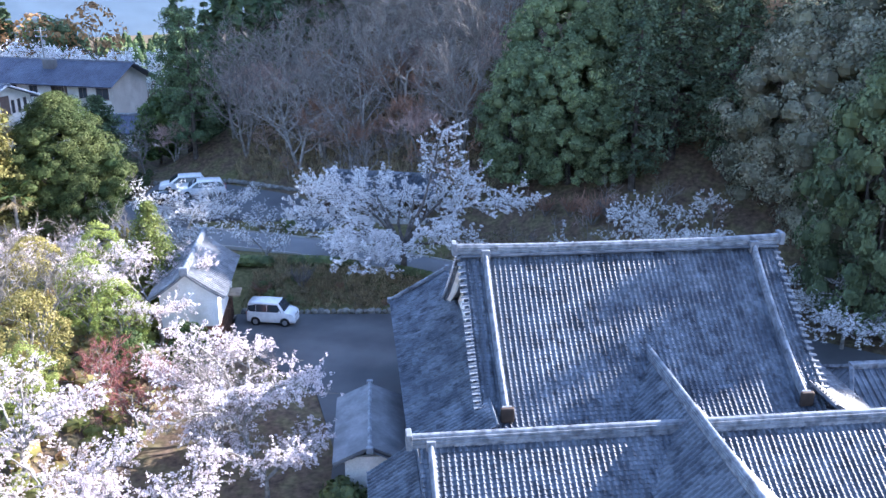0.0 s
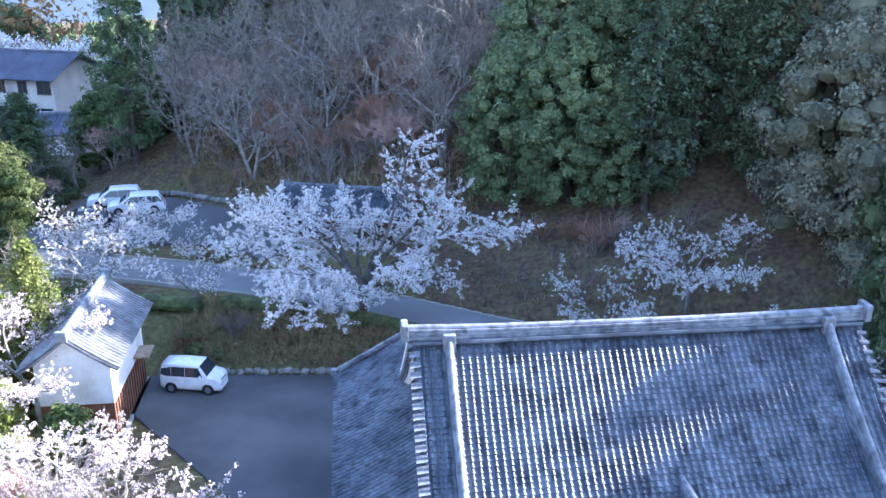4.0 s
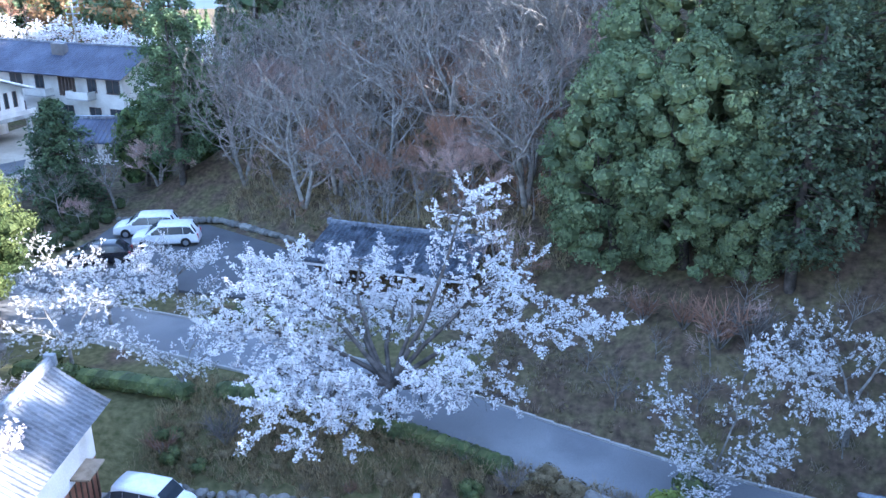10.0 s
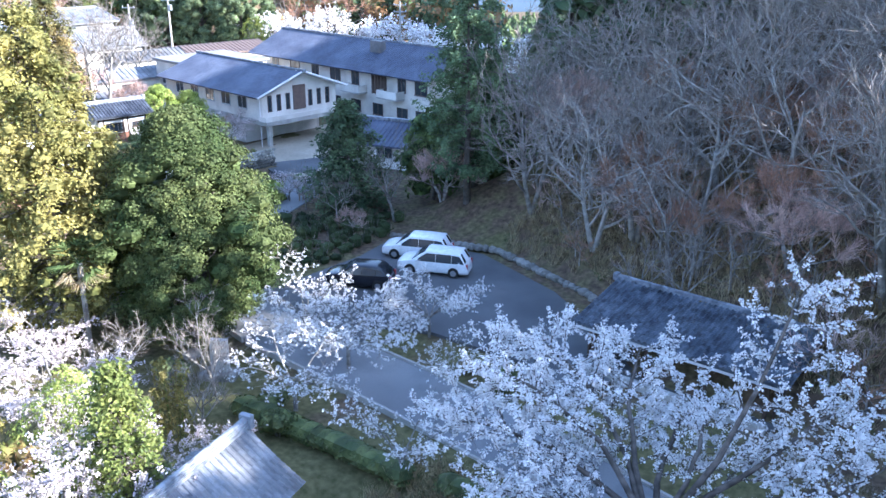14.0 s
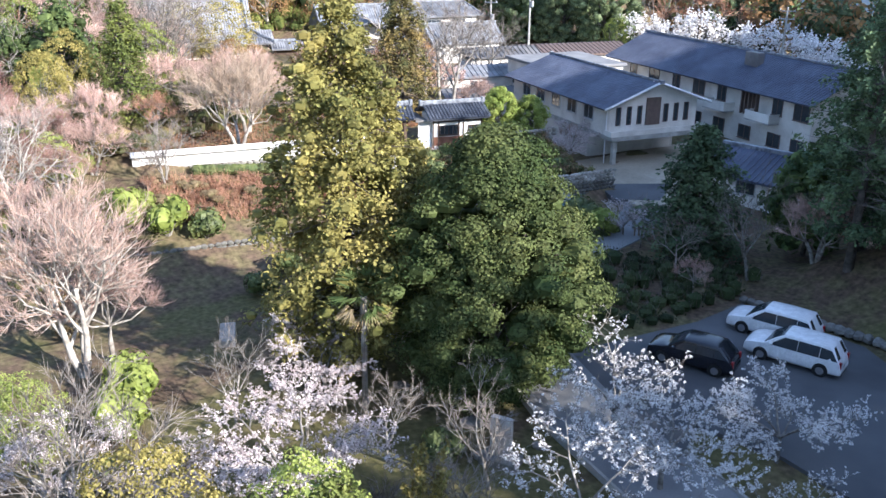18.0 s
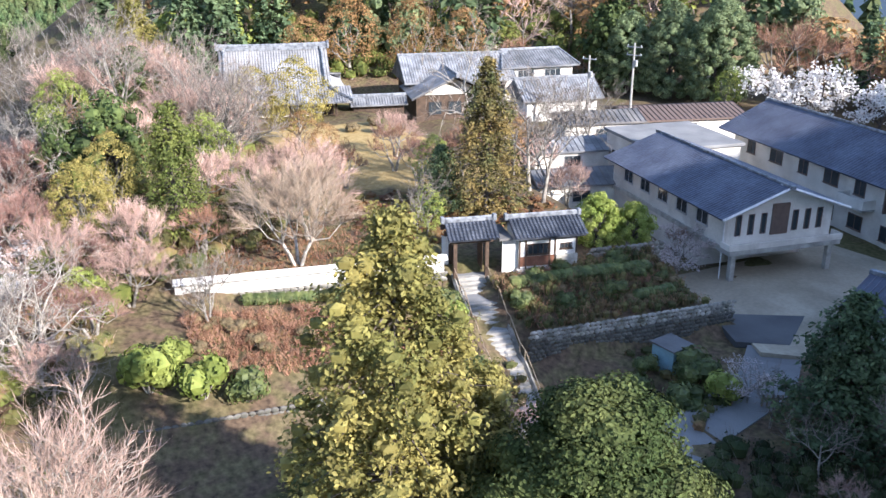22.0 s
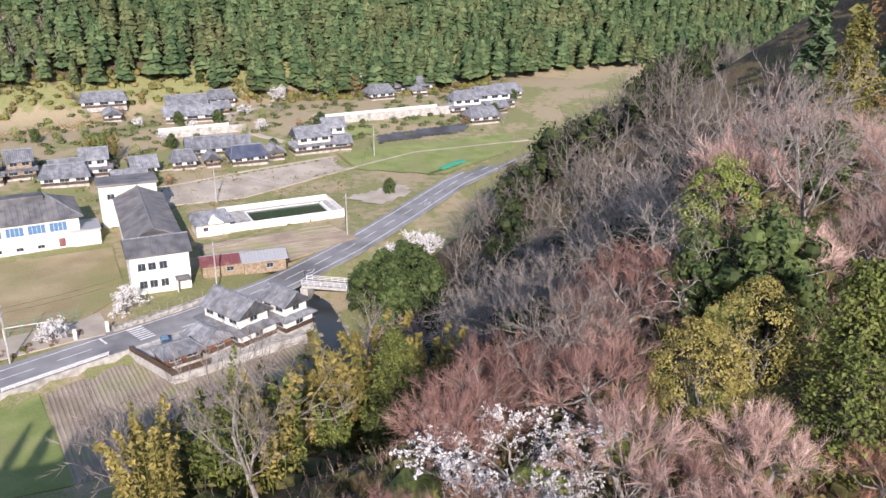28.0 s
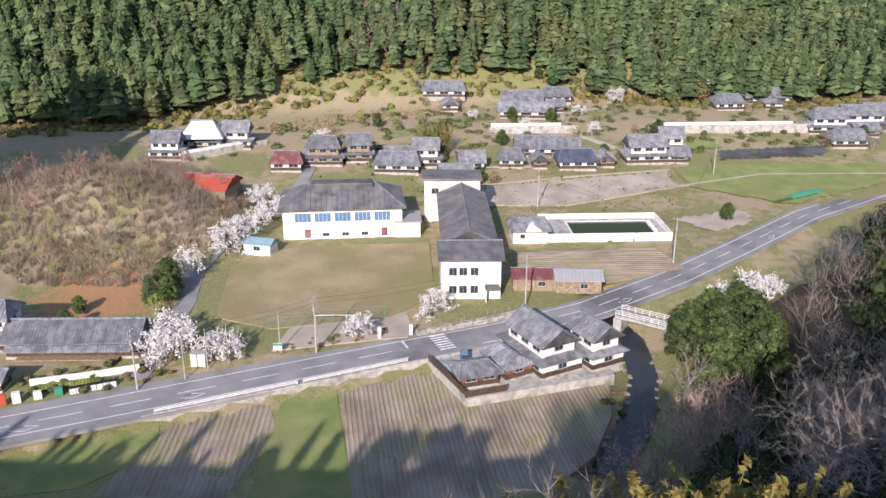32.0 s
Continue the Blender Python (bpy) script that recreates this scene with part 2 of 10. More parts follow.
M["green_net"] = tint("green_netting", (0.04, 0.24, 0.16), rough=0.8)
M["orange"] = tint("orange_sheet", (0.5, 0.2, 0.1), rough=0.7)
M["brown"] = tint("brown_metal", (0.14, 0.1, 0.085), rough=0.6)
M["twig_sun"] = material("pale_pinkish_twigs", (0.34, 0.23, 0.19), (0.48, 0.35, 0.29), scale=0.5, rough=0.85, fine=5, island=0.3)
M["bark_pale"] = material("pale_bark", (0.22, 0.2, 0.175), (0.42, 0.39, 0.35), scale=2.5, rough=0.9, fine=12, bump=0.4, per_object=0.2)
M["leaf_camphor"] = material("camphor_leaf", (0.045, 0.07, 0.024), (0.115, 0.135, 0.048), scale=0.4, rough=0.7, fine=4, island=0.5, through_light=0.3, spec=0.15)
M["drygreen"] = material("dry_weeds", (0.13, 0.1, 0.055), (0.27, 0.205, 0.115), scale=0.5, rough=0.9, fine=4, island=0.4, through_light=0.2, stain=(0.09, 0.11, 0.04), stain_scale=0.5)
M["leaf_russet"] = material("russet_leaf", (0.11, 0.052, 0.026), (0.24, 0.12, 0.058), scale=0.5, rough=0.8, fine=4, island=0.35, through_light=0.2, stain=(0.12, 0.12, 0.04), stain_scale=0.5)
M["leaf_olive"] = material("olive_leaf", (0.055, 0.07, 0.022), (0.14, 0.13, 0.045), scale=0.4, rough=0.8, fine=4, island=0.4, through_light=0.2, stain=(0.18, 0.1, 0.05), stain_scale=0.45)
M["leaf_fresh"] = material("fresh_undergrowth", (0.12, 0.14, 0.035), (0.26, 0.26, 0.075), scale=0.4, rough=0.8, fine=4, island=0.4, through_light=0.3, stain=(0.25, 0.13, 0.07), stain_scale=0.4)
M["dark_tile"] = material("dark_blue_grey_tile", (0.035, 0.042, 0.06), (0.085, 0.095, 0.12), scale=0.9, rough=0.5, fine=9, island=0.25, bump=0.15, spec=0.4)
M["scrub"] = material("brown_scrub_twigs", (0.16, 0.12, 0.085), (0.31, 0.245, 0.19), scale=0.2, rough=0.9, fine=3, island=0.4)
M["twig_red"] = material("dark_red_twigs", (0.2, 0.06, 0.055), (0.33, 0.12, 0.105), scale=0.5, rough=0.85, fine=5, island=0.3)
M["leaf_hill"] = material("hillside_evergreen_leaf", (0.1, 0.14, 0.07), (0.2, 0.25, 0.125), scale=0.5, rough=0.7, fine=4, island=0.45, per_object=0.2, through_light=0.35, spec=0.3)
M["leaf_bamboo"] = material("golden_bamboo_leaf", (0.17, 0.15, 0.045), (0.33, 0.265, 0.085), scale=0.5, rough=0.65, fine=4, island=0.35, per_object=0.2, through_light=0.3, spec=0.25)
M["temple_tile"] = material("pale_temple_tile", (0.21, 0.215, 0.23), (0.34, 0.345, 0.36), scale=0.5, rough=0.6, fine=9, island=0.1, bump=0.12, stain=(0.18, 0.183, 0.195), stain_scale=0.3, spec=0.3)

M["stone_dark"] = material("dark_weathered_stone", (0.07, 0.068, 0.064), (0.19, 0.18, 0.165), scale=1.4, rough=0.9, fine=10, bump=0.4, per_object=0.3, stain=(0.05, 0.055, 0.04), stain_scale=1.0)
# pinker blossom, also darkened to offset full sun on the garden cherries
M["blossom_pink_dimmed"] = material("pinkish_blossom_dimmed_for_sun", (0.62, 0.53, 0.53), (0.76, 0.69, 0.69), scale=1.2, rough=0.8, fine=6, island=0.18, per_object=0.05, through_light=0.3)
M["leaf_cone"] = material("olive_green_needles", (0.085, 0.115, 0.03), (0.2, 0.225, 0.06), scale=0.5, rough=0.65, fine=4, island=0.4, per_object=0.12, through_light=0.3, spec=0.25)
M["twig_rose"] = material("dull_rose_twigs", (0.22, 0.12, 0.1), (0.36, 0.215, 0.18), scale=0.3, rough=0.85, fine=5, island=0.35, per_object=0.25)
# leaf colour darkened to carry the deep shade of the flank
M["leaf_shade"] = material("shade_darkened_leaf", (0.02, 0.032, 0.013), (0.055, 0.072, 0.028), scale=0.3, rough=0.75, fine=3, island=0.4, through_light=0.15, spec=0.15)
M["twig_pale"] = material("pale_grey_twigs", (0.19, 0.16, 0.14), (0.33, 0.285, 0.25), scale=0.4, rough=0.85, fine=5, island=0.35, per_object=0.15)
M["leaf_oak"] = material("grey_olive_leaf", (0.16, 0.165, 0.11), (0.32, 0.31, 0.22), scale=0.35, rough=0.75, fine=4, island=0.45, through_light=0.35, spec=0.3)
M["needle_hill"] = material("hillside_cedar_needles", (0.085, 0.125, 0.075), (0.175, 0.22, 0.13), scale=0.4, rough=0.7, fine=4, island=0.45, per_object=0.15, through_light=0.35, spec=0.25)

# ---- building helpers ----
def vec(*a):
    return Vector(a)


def mesh_from(name, verts, faces, mat, smooth=False):
    me = bpy.data.meshes.new(name)
    me.from_pydata(verts, [], faces)
    me.materials.append(mat)
    if smooth:
        me.polygons.foreach_set("use_smooth", [True] * len(me.polygons))
    me.update()
    return me


def thing(name, x=0.0, y=0.0, z=0.0, turn=0.0, label="", category="", group="", kind=""):
    """An empty at the base of a thing, whose parts hang under it."""
    ob = new(name)
    ob.empty_display_size = 0.3
    ob.matrix_basis = pose(x, y, z, 0, 0, turn)
    return tagged(ob, label, category, group, kind)


def part(name, bm, mat, parent=None, label="", smooth=False):
    me = bpy.data.meshes.new(name)
    bm.to_mesh(me)
    bm.free()
    me.materials.append(mat)
    if smooth:
        me.polygons.foreach_set("use_smooth", [True] * len(me.polygons))
    ob = new(name, me)
    if parent:
        ob.parent = parent
    if label:
        ob["label"] = label
    return ob


def mpart(name, me, parent=None, m=None, label=""):
    """A part on mesh data that is already there."""
    ob = new(name, me)
    if parent:
        ob.parent = parent
    if m is not None:
        ob.matrix_basis = m
    if label:
        ob["label"] = label
    return ob


def add_box(bm, x0, x1, y0, y1, z0, z1, bevel=0.0):
    m = Matrix.Translation(((x0 + x1) / 2, (y0 + y1) / 2, (z0 + z1) / 2)) @ Matrix.Diagonal((x1 - x0, y1 - y0, z1 - z0, 1))
    made = bmesh.ops.create_cube(bm, size=1, matrix=m)
    if bevel:
        edges = list({e for v in made["verts"] for e in v.link_edges})
        bmesh.ops.bevel(bm, geom=edges, offset=bevel, segments=2, affect="EDGES", profile=0.6)
    return bm


def box(x0, x1, y0, y1, z0, z1, bevel=0.0):
    return add_box(bmesh.new(), x0, x1, y0, y1, z0, z1, bevel)


def prism(outline, z0, z1):
    """An upright solid over a closed outline of (x, y)."""
    bm = bmesh.new()
    low = [bm.verts.new((x, y, z0)) for x, y in outline]
    high = [bm.verts.new((x, y, z1)) for x, y in outline]
    n = len(outline)
    for i in range(n):
        bm.faces.new((low[i], low[(i + 1) % n], high[(i + 1) % n], high[i]))
    bm.faces.new(high)
    bm.faces.new(low[::-1])
    bmesh.ops.recalc_face_normals(bm, faces=bm.faces)
    return bm


def add_tube(bm, path, radii, sides=6):
    """A tapered tube along points, closed at both ends."""
    rings = []
    for i, p in enumerate(path):
        a, b = Vector(path[max(i - 1, 0)]), Vector(path[min(i + 1, len(path) - 1)])
        q = (b - a).to_track_quat("Z", "Y")
        rings.append([bm.verts.new(Vector(p) + q @ Vector((math.cos(6.2832 * k / sides) * radii[i], math.sin(6.2832 * k / sides) * radii[i], 0))) for k in range(sides)])
    for r, s in zip(rings, rings[1:]):
        for k in range(sides):
            bm.faces.new((r[k], r[(k + 1) % sides], s[(k + 1) % sides], s[k]))
    bm.faces.new(rings[0][::-1])
    bm.faces.new(rings[-1])
    return bm


def tube(path, radii, sides=6):
    return add_tube(bmesh.new(), path, radii, sides)


def ramp(a, b, x):
    x = min(1.0, max(0.0, (x - a) / (b - a)))
    return x * x * (3 - 2 * x)


def along(line, step):
    """Points at even steps along a polyline, with the way of each."""
    out, left = [], 0.0
    for p, q in zip(line, line[1:]):
        p, q = Vector(p), Vector(q)
        size = (q - p).length
        while left <= size:
            out.append((p + (q - p) * (left / size), (q - p).normalized()))
            left += step
        left -= size
    return out


def away(x, y, line):
    """The distance of a place from a polyline of (x, y), and how far along it, 0 to 1, the nearest point lies."""
    best, where, gone = 1e9, 0.0, 0.0
    for (ax, ay), (bx, by) in zip(line, line[1:]):
        ux, uy = bx - ax, by - ay
        size = math.hypot(ux, uy)
        s = min(1.0, max(0.0, ((x - ax) * ux + (y - ay) * uy) / size ** 2))
        d = math.hypot(x - ax - s * ux, y - ay - s * uy)
        if d < best:
            best, where = d, gone + s * size
        gone += size
    return best, where / gone


def inside(x, y, outline):
    hit, n = False, len(outline)
    for i in range(n):
        (ax, ay), (bx, by) = outline[i], outline[(i + 1) % n]
        if (ay > y) != (by > y) and x < ax + (y - ay) / (by - ay) * (bx - ax):
            hit = not hit
    return hit

# ---- the lie of the land ----
FOOT = [(60, -220), (0, -150), (-36, -100), (-60, -62), (-90, -22), (-117, 3), (-150, 6), (-176, 4), (-205, -10), (-245, -4), (-300, 14), (-420, 70), (-600, 160)]
NORTH = [(-34, 130), (-33, 88), (-23, 85.5), (-13, 80.5), (-9, 74), (3, 72), (12, 65), (20, 62.5), (32, 56), (44, 45), (62, 20), (80, -60)]
WEST = [(-150, 60), (-133, 78), (-128, 100), (-122, 128), (-100, 146), (-60, 152), (-30, 150)]
UPPER_PATH = [(-34, 69.5), (-27, 67.6), (-17, 66.4), (-9.5, 65.4), (-1.5, 63.6), (4.5, 61.8), (10, 60.3), (16, 59), (23, 56.5)]
RIVER = [(-146, -4), (-157, -6), (-166, -9), (-175, -13), (-182, -18), (-187, -22), (-192, -30), (-200, -34.5)]


ROAD = [(-60, -96), (-88, -80), (-114.5, -66.4), (-134, -56.6), (-151.5, -47.8), (-169, -38.6), (-188, -31.3), (-213, -25.8), (-241, -22.2), (-274, -18.6), (-312, -9), (-360, 14), (-430, 56)]
ROAD_Z = -40.4


def path_height(s):
    return 2.75 - 1.6 * ramp(0.25, 0.85, s)


def side(x, y, line):
    """Distance from a line, positive on its left hand."""
    best, sign, n = 1e9, 1, len(line) - 1
    for i in range(n):
        (ax, ay), (bx, by) = line[i], line[i + 1]
        ux, uy = bx - ax, by - ay
        s = min(1.0, max(0.0, ((x - ax) * ux + (y - ay) * uy) / (ux * ux + uy * uy)))
        d = math.hypot(x - ax - s * ux, y - ay - s * uy)
        if d < best - 1e-9:
            best, sign = d, 1 if ux * (y - ay) - uy * (x - ax) > 0 else -1
    return best * sign


def low_of(a, b, k):
    h = max(k - abs(a - b), 0) / k
    return min(a, b) - h * h * k / 4


def plateau(x, y):
    # gardens and parking, then the yard of the great roof, joined by a bank
    z = 2.6
    yard = ramp(-17.5, -14, x) * (1 - ramp(56.4, 60.2 + 0.9 * ramp(0, 12, x), y))
    z += (0.88 - z) * yard
    d, s = away(x, y, UPPER_PATH)
    if x > -12:
        z += (path_height(s) - 0.12 - z) * (1 - ramp(2.4, 4.4, d)) * ramp(-13, -6, x)
    z -= 1.3 * ramp(14, 22, x) * (1 - yard) * (1 - ramp(60, 66, y))
    # terraces under and behind the gate
    north = ramp(74.5, 78, y)
    slope = 2.5 + 2.6 * ramp(-47, -60, x) * (1 - north)
    terrace = 2.4 + (1.9 + 1.4 * ramp(-54, -58.5, x)) * ramp(-53.6, -54.1, x - 0.128 * min(14, max(0, y - 77.2)))
    west = slope + (terrace - slope) * north * (1 - ramp(90, 92.5, y))
    west += (2.8 - west) * ramp(90.5, 93, y)
    z += (west - z) * ramp(-44, -48, x)
    wall_x = -64.9 + (y - 58) * 0.2
    up = ramp(wall_x + 0.4, wall_x - 0.4, x) * (1 - ramp(88, 93, y)) * ramp(50, 56, y)
    z += (6.1 - z) * up
    z += (6.1 - z) * ramp(-66, -72, x) * (1 - ramp(90, 97, y)) * ramp(34, 50, y)
    z += (4.6 - z) * ramp(-78, -92, x) * ramp(88, 100, y)
    z -= 1.6 * (1 - ramp(3.0, 5.2, math.hypot((x + 46.8) / 1.0, (y - 78.3) / 1.15)))
    # the ridge of the wooded spur, towards the valley
    z += 3.5 * math.exp(-((x + 98) / 26) ** 2 - ((y - 52) / 13) ** 2)
    return z


def land(x, y):
    z = plateau(x, y)
    n = side(x, y, NORTH)
    if n > 0 and y > -60:
        z += 0.62 * n if n < 30 else 18.6 + 0.35 * (n - 30) if n < 80 else 36
        z -= 0.5 * max(0.0, -30 - x) * ramp(90, 120, y)
    w = side(x, y, WEST)
    if w > 0:
        z += (0.42 * w * (1 - ramp(60, 160, w)) + 22 * ramp(60, 160, w)) * (1 - ramp(-128, -108, x) * (1 - ramp(-45, -20, x)))
    # the spur falls to the valley
    f = -side(x, y, FOOT)
    s = -0.63 * x - 0.78 * y
    a = side(x, y, ROAD)
    valley = -42.0 + 1.55 * ramp(-5.2, -4.0, a) - 0.1 * (1 - ramp(4.5, 6, abs(a))) + 5.9 * ramp(185, 300, s) + 0.5 * max(0.0, s - 302) * ramp(300, 330, s)
    valley += max(0.0, 17 * math.exp(-(((x + 150) * 0.6 + (y + 142) * 0.8) / 21) ** 2 - (((x + 150) * 0.8 - (y + 142) * 0.6) / 33) ** 2) - 2.2)
    # a hill out of view, added to throw shade on the valley forest
    valley += 72 * math.exp(-((x + 96) / 24) ** 2 - ((y + 172) / 30) ** 2)
    r, _ = away(x, y, RIVER)
    if r < 9:
        valley -= (valley + 44.2) * (1 - ramp(2.4, 6.5, r))
    if f <= 0:
        z = valley
    else:
        spur = valley + 0.1 * f + (0.66 + 0.09 * ramp(-150, -112, x)) * max(0.0, f - 1.5)
        z = low_of(z, spur, 9.0)
        z += 7.5 * math.exp(-((x + 96) / 20) ** 2 - ((y - 56) / 8.5) ** 2)
    # land far to the north lies low again
    if y > 152:
        z += (-36 - z) * max(ramp(152, 240, y) * ramp(-40, -75, x) * (1 - 0.6 * ramp(-120, -160, x)), ramp(190, 280, y) * ramp(40, -10, x))
    return z


def lines(parts):
    out = []
    for a, b, step in parts:
        n = max(1, round((b - a) / step))
        out += [a + (b - a) * i / n for i in range(n)]
    return out + [parts[-1][1]]


M["straw"] = material("sandy_ground", (0.3, 0.26, 0.2), (0.4, 0.35, 0.27), scale=0.2, rough=0.95, fine=4, bump=0.3, stain=(0.23, 0.2, 0.15), stain_scale=0.15)

xs = lines([(-900, -440, 46), (-440, -200, 5), (-200, -128, 3), (-128, 32, 1.4), (32, 110, 6), (110, 600, 49)])
ys = lines([(-900, -330, 57), (-330, -70, 5), (-70, 30, 3), (30, 112, 1.4), (112, 180, 4), (180, 420, 20), (420, 1500, 90)])
heights = [[land(x, y) for x in xs] for y in ys]
verts = [(x, y, h + 0.18 * noise.noise((x * 0.23, y * 0.23, 7)) * (1 if h < -24 or x < -70 or y > 84 or x > 14 else 0.35)) for y, row in zip(ys, heights) for x, h in zip(xs, row)]
nx = len(xs)
faces = [(j * nx + i, j * nx + i + 1, (j + 1) * nx + i + 1, (j + 1) * nx + i) for j in range(len(ys) - 1) for i in range(nx - 1)]
me = mesh_from("ground", verts, faces, M["soil"], True)


def cover_material():
    """One ground: leaf litter, lawn, meadow, straw and golden lawn, mixed by how much of each grows at a place and broken up by noise."""
    m = bpy.data.materials.new("ground_cover")
    m.use_nodes = True
    t = m.node_tree
    b = t.nodes["Principled BSDF"]
    b.inputs["Roughness"].default_value, b.inputs["Specular IOR Level"].default_value = 0.95, 0.2
    c = t.nodes.new("ShaderNodeTexCoord")

    def tex(size, detail=5):
        n = t.nodes.new("ShaderNodeTexNoise")
        n.inputs["Scale"].default_value, n.inputs["Detail"].default_value = size, detail
        t.links.new(c.outputs["Object"], n.inputs["Vector"])
        return n.outputs["Fac"]

    def mixed(a, b2, fac):
        n = t.nodes.new("ShaderNodeMix")
        n.data_type = "RGBA"
        for key, v in (("A", a), ("B", b2)):
            if isinstance(v, tuple):
                n.inputs[key].default_value = (*v, 1)
            else:
                t.links.new(v, n.inputs[key])
        t.links.new(fac, n.inputs["Factor"])
        return n.outputs["Result"]

    def span(v, a, b2):
        n = t.nodes.new("ShaderNodeMapRange")
        n.inputs["From Min"].default_value, n.inputs["From Max"].default_value = a, b2
        t.links.new(v, n.inputs["Value"])
        return n.outputs["Result"]

    grain = span(tex(3.0), 0.3, 0.7)
    wide = tex(0.35)
    tone = lambda low, high: mixed(low, high, grain)
    out = mixed(tone((0.06, 0.042, 0.03), (0.165, 0.115, 0.078)), tone((0.07, 0.06, 0.03), (0.19, 0.155, 0.085)), span(tex(0.9), 0.42, 0.62))
    for key, low, high in (("lawn", (0.07, 0.07, 0.026), (0.165, 0.145, 0.07)), ("meadow", (0.15, 0.17, 0.065), (0.28, 0.27, 0.13)), ("straw", (0.27, 0.22, 0.135), (0.4, 0.335, 0.22)), ("gold", (0.28, 0.2, 0.08), (0.44, 0.33, 0.16)), ("earth", (0.32, 0.17, 0.08), (0.45, 0.27, 0.15))):
        w = t.nodes.new("ShaderNodeAttribute")
        w.attribute_name = key
        s = t.nodes.new("ShaderNodeMath")
        s.operation = "ADD"
        t.links.new(w.outputs["Fac"], s.inputs[0])
        t.links.new(wide, s.inputs[1])
        out = mixed(out, tone(low, high), span(s.outputs[0], 0.9, 1.12))
    t.links.new(out, b.inputs["Base Color"])
    bump = t.nodes.new("ShaderNodeBump")
    bump.inputs["Strength"].default_value, bump.inputs["Distance"].default_value = 0.4, 0.06
    t.links.new(tex(11.0, 8), bump.inputs["Height"])
    t.links.new(bump.outputs["Normal"], b.inputs["Normal"])
    return m


me.materials[0] = cover_material()
weights = {k: [] for k in ("lawn", "meadow", "straw", "gold", "earth")}
for x, y, z in verts:
    r = noise.noise((x * 0.06, y * 0.06, 0)) + 0.5 * noise.noise((x * 0.3, y * 0.3, 3))
    low = z < -22 and side(x, y, FOOT) > -3
    s = -0.63 * x - 0.78 * y
    knoll = math.exp(-((x + 132) / 17) ** 2 - ((y + 108) / 15) ** 2)
    weights["lawn"].append(0.0 if low else 0.62 + 0.5 * r if -47 < x < 0 and 44 < y < 76 and side(x, y, NORTH) < 2 else 0.25 + 0.5 * r)
    weights["meadow"].append(1.0 if low and s < 330 else 0.0)
    weights["straw"].append((0.42 + 0.6 * r + 0.3 * ramp(230, 300, s)) if low and s < 318 else 0.0)
    weights["gold"].append(ramp(-76, -84, x) * ramp(-112, -106, x) * ramp(72, 76, y) * ramp(94, 89, y) * 0.8)
    weights["earth"].append(0.9 * knoll if low else 0.0)
for key, values in weights.items():
    me.attributes.new(key, "FLOAT", "POINT").data.foreach_set("value", values)
tagged(new("ground", me), "brown leaf litter, winter lawn and valley meadow", "ground", kind="structure")

# ---- trees: one build for each kind, then copies ----
class Soup:
    """Gathers points and faces of one mesh."""

    def __init__(self):
        self.v, self.f = [], []

    def tube(self, path, radii, sides):
        base = len(self.v)
        for i, p in enumerate(path):
            a, b = path[max(i - 1, 0)], path[min(i + 1, len(path) - 1)]
            q = (b - a).to_track_quat("Z", "Y")
            for k in range(sides):
                t = 6.2832 * k / sides
                self.v.append(p + q @ Vector((math.cos(t) * radii[i], math.sin(t) * radii[i], 0)))
        for i in range(len(path) - 1):
            for k in range(sides):
                a, b = base + i * sides + k, base + i * sides + (k + 1) % sides
                self.f.append((a, b, b + sides, a + sides))
        self.f.append(tuple(base + (len(path) - 1) * sides + k for k in range(sides)))

    def flake(self, p, n, size, rnd, long=1.0):
        """A small leaf with a bend along its middle."""
        n = n.normalized()
        u = n.orthogonal().normalized()
        u = Matrix.Rotation(rnd.uniform(0, 6.28), 3, n) @ u
        w = n.cross(u)
        b = len(self.v)
        self.v += [p - u * size * long * 0.5, p + w * size * 0.5 + n * size * 0.15, p + u * size * long * 0.5, p - w * size * 0.5 + n * size * 0.1]
        self.f.append((b, b + 1, b + 2, b + 3))

    def spike(self, p, d, width, rnd):
        s = d.orthogonal().normalized() * width
        s = Matrix.Rotation(rnd.uniform(0, 6.28), 3, d.normalized()) @ s
        b = len(self.v)
        self.v += [p - s, p + s, p + d]
        self.f.append((b, b + 1, b + 2))

    def blob(self, p, rx, ry, rz, rnd, n=6, m=4):
        b = len(self.v)
        for j in range(1, m):
            for i in range(n):
                a, e = 6.2832 * i / n, math.pi * j / m
                k = rnd.uniform(0.85, 1.1)
                self.v.append(p + Vector((math.cos(a) * math.sin(e) * rx * k, math.sin(a) * math.sin(e) * ry * k, math.cos(e) * rz * k)))
        self.v += [p + Vector((0, 0, rz)), p - Vector((0, 0, rz))]
        t = len(self.v) - 2
        for i in range(n):
            self.f.append((t, b + i, b + (i + 1) % n))
            self.f.append((t + 1, b + (m - 2) * n + (i + 1) % n, b + (m - 2) * n + i))
            for j in range(m - 2):
                self.f.append((b + j * n + i, b + (j + 1) * n + i, b + (j + 1) * n + (i + 1) % n, b + j * n + (i + 1) % n))

    def mesh(self, name, mat, smooth=False):
        return mesh_from(name, self.v, self.f, mat, smooth)


def rand_dir(rnd):
    v = Vector((rnd.gauss(0, 1), rnd.gauss(0, 1), rnd.gauss(0, 1)))
    return v.normalized()


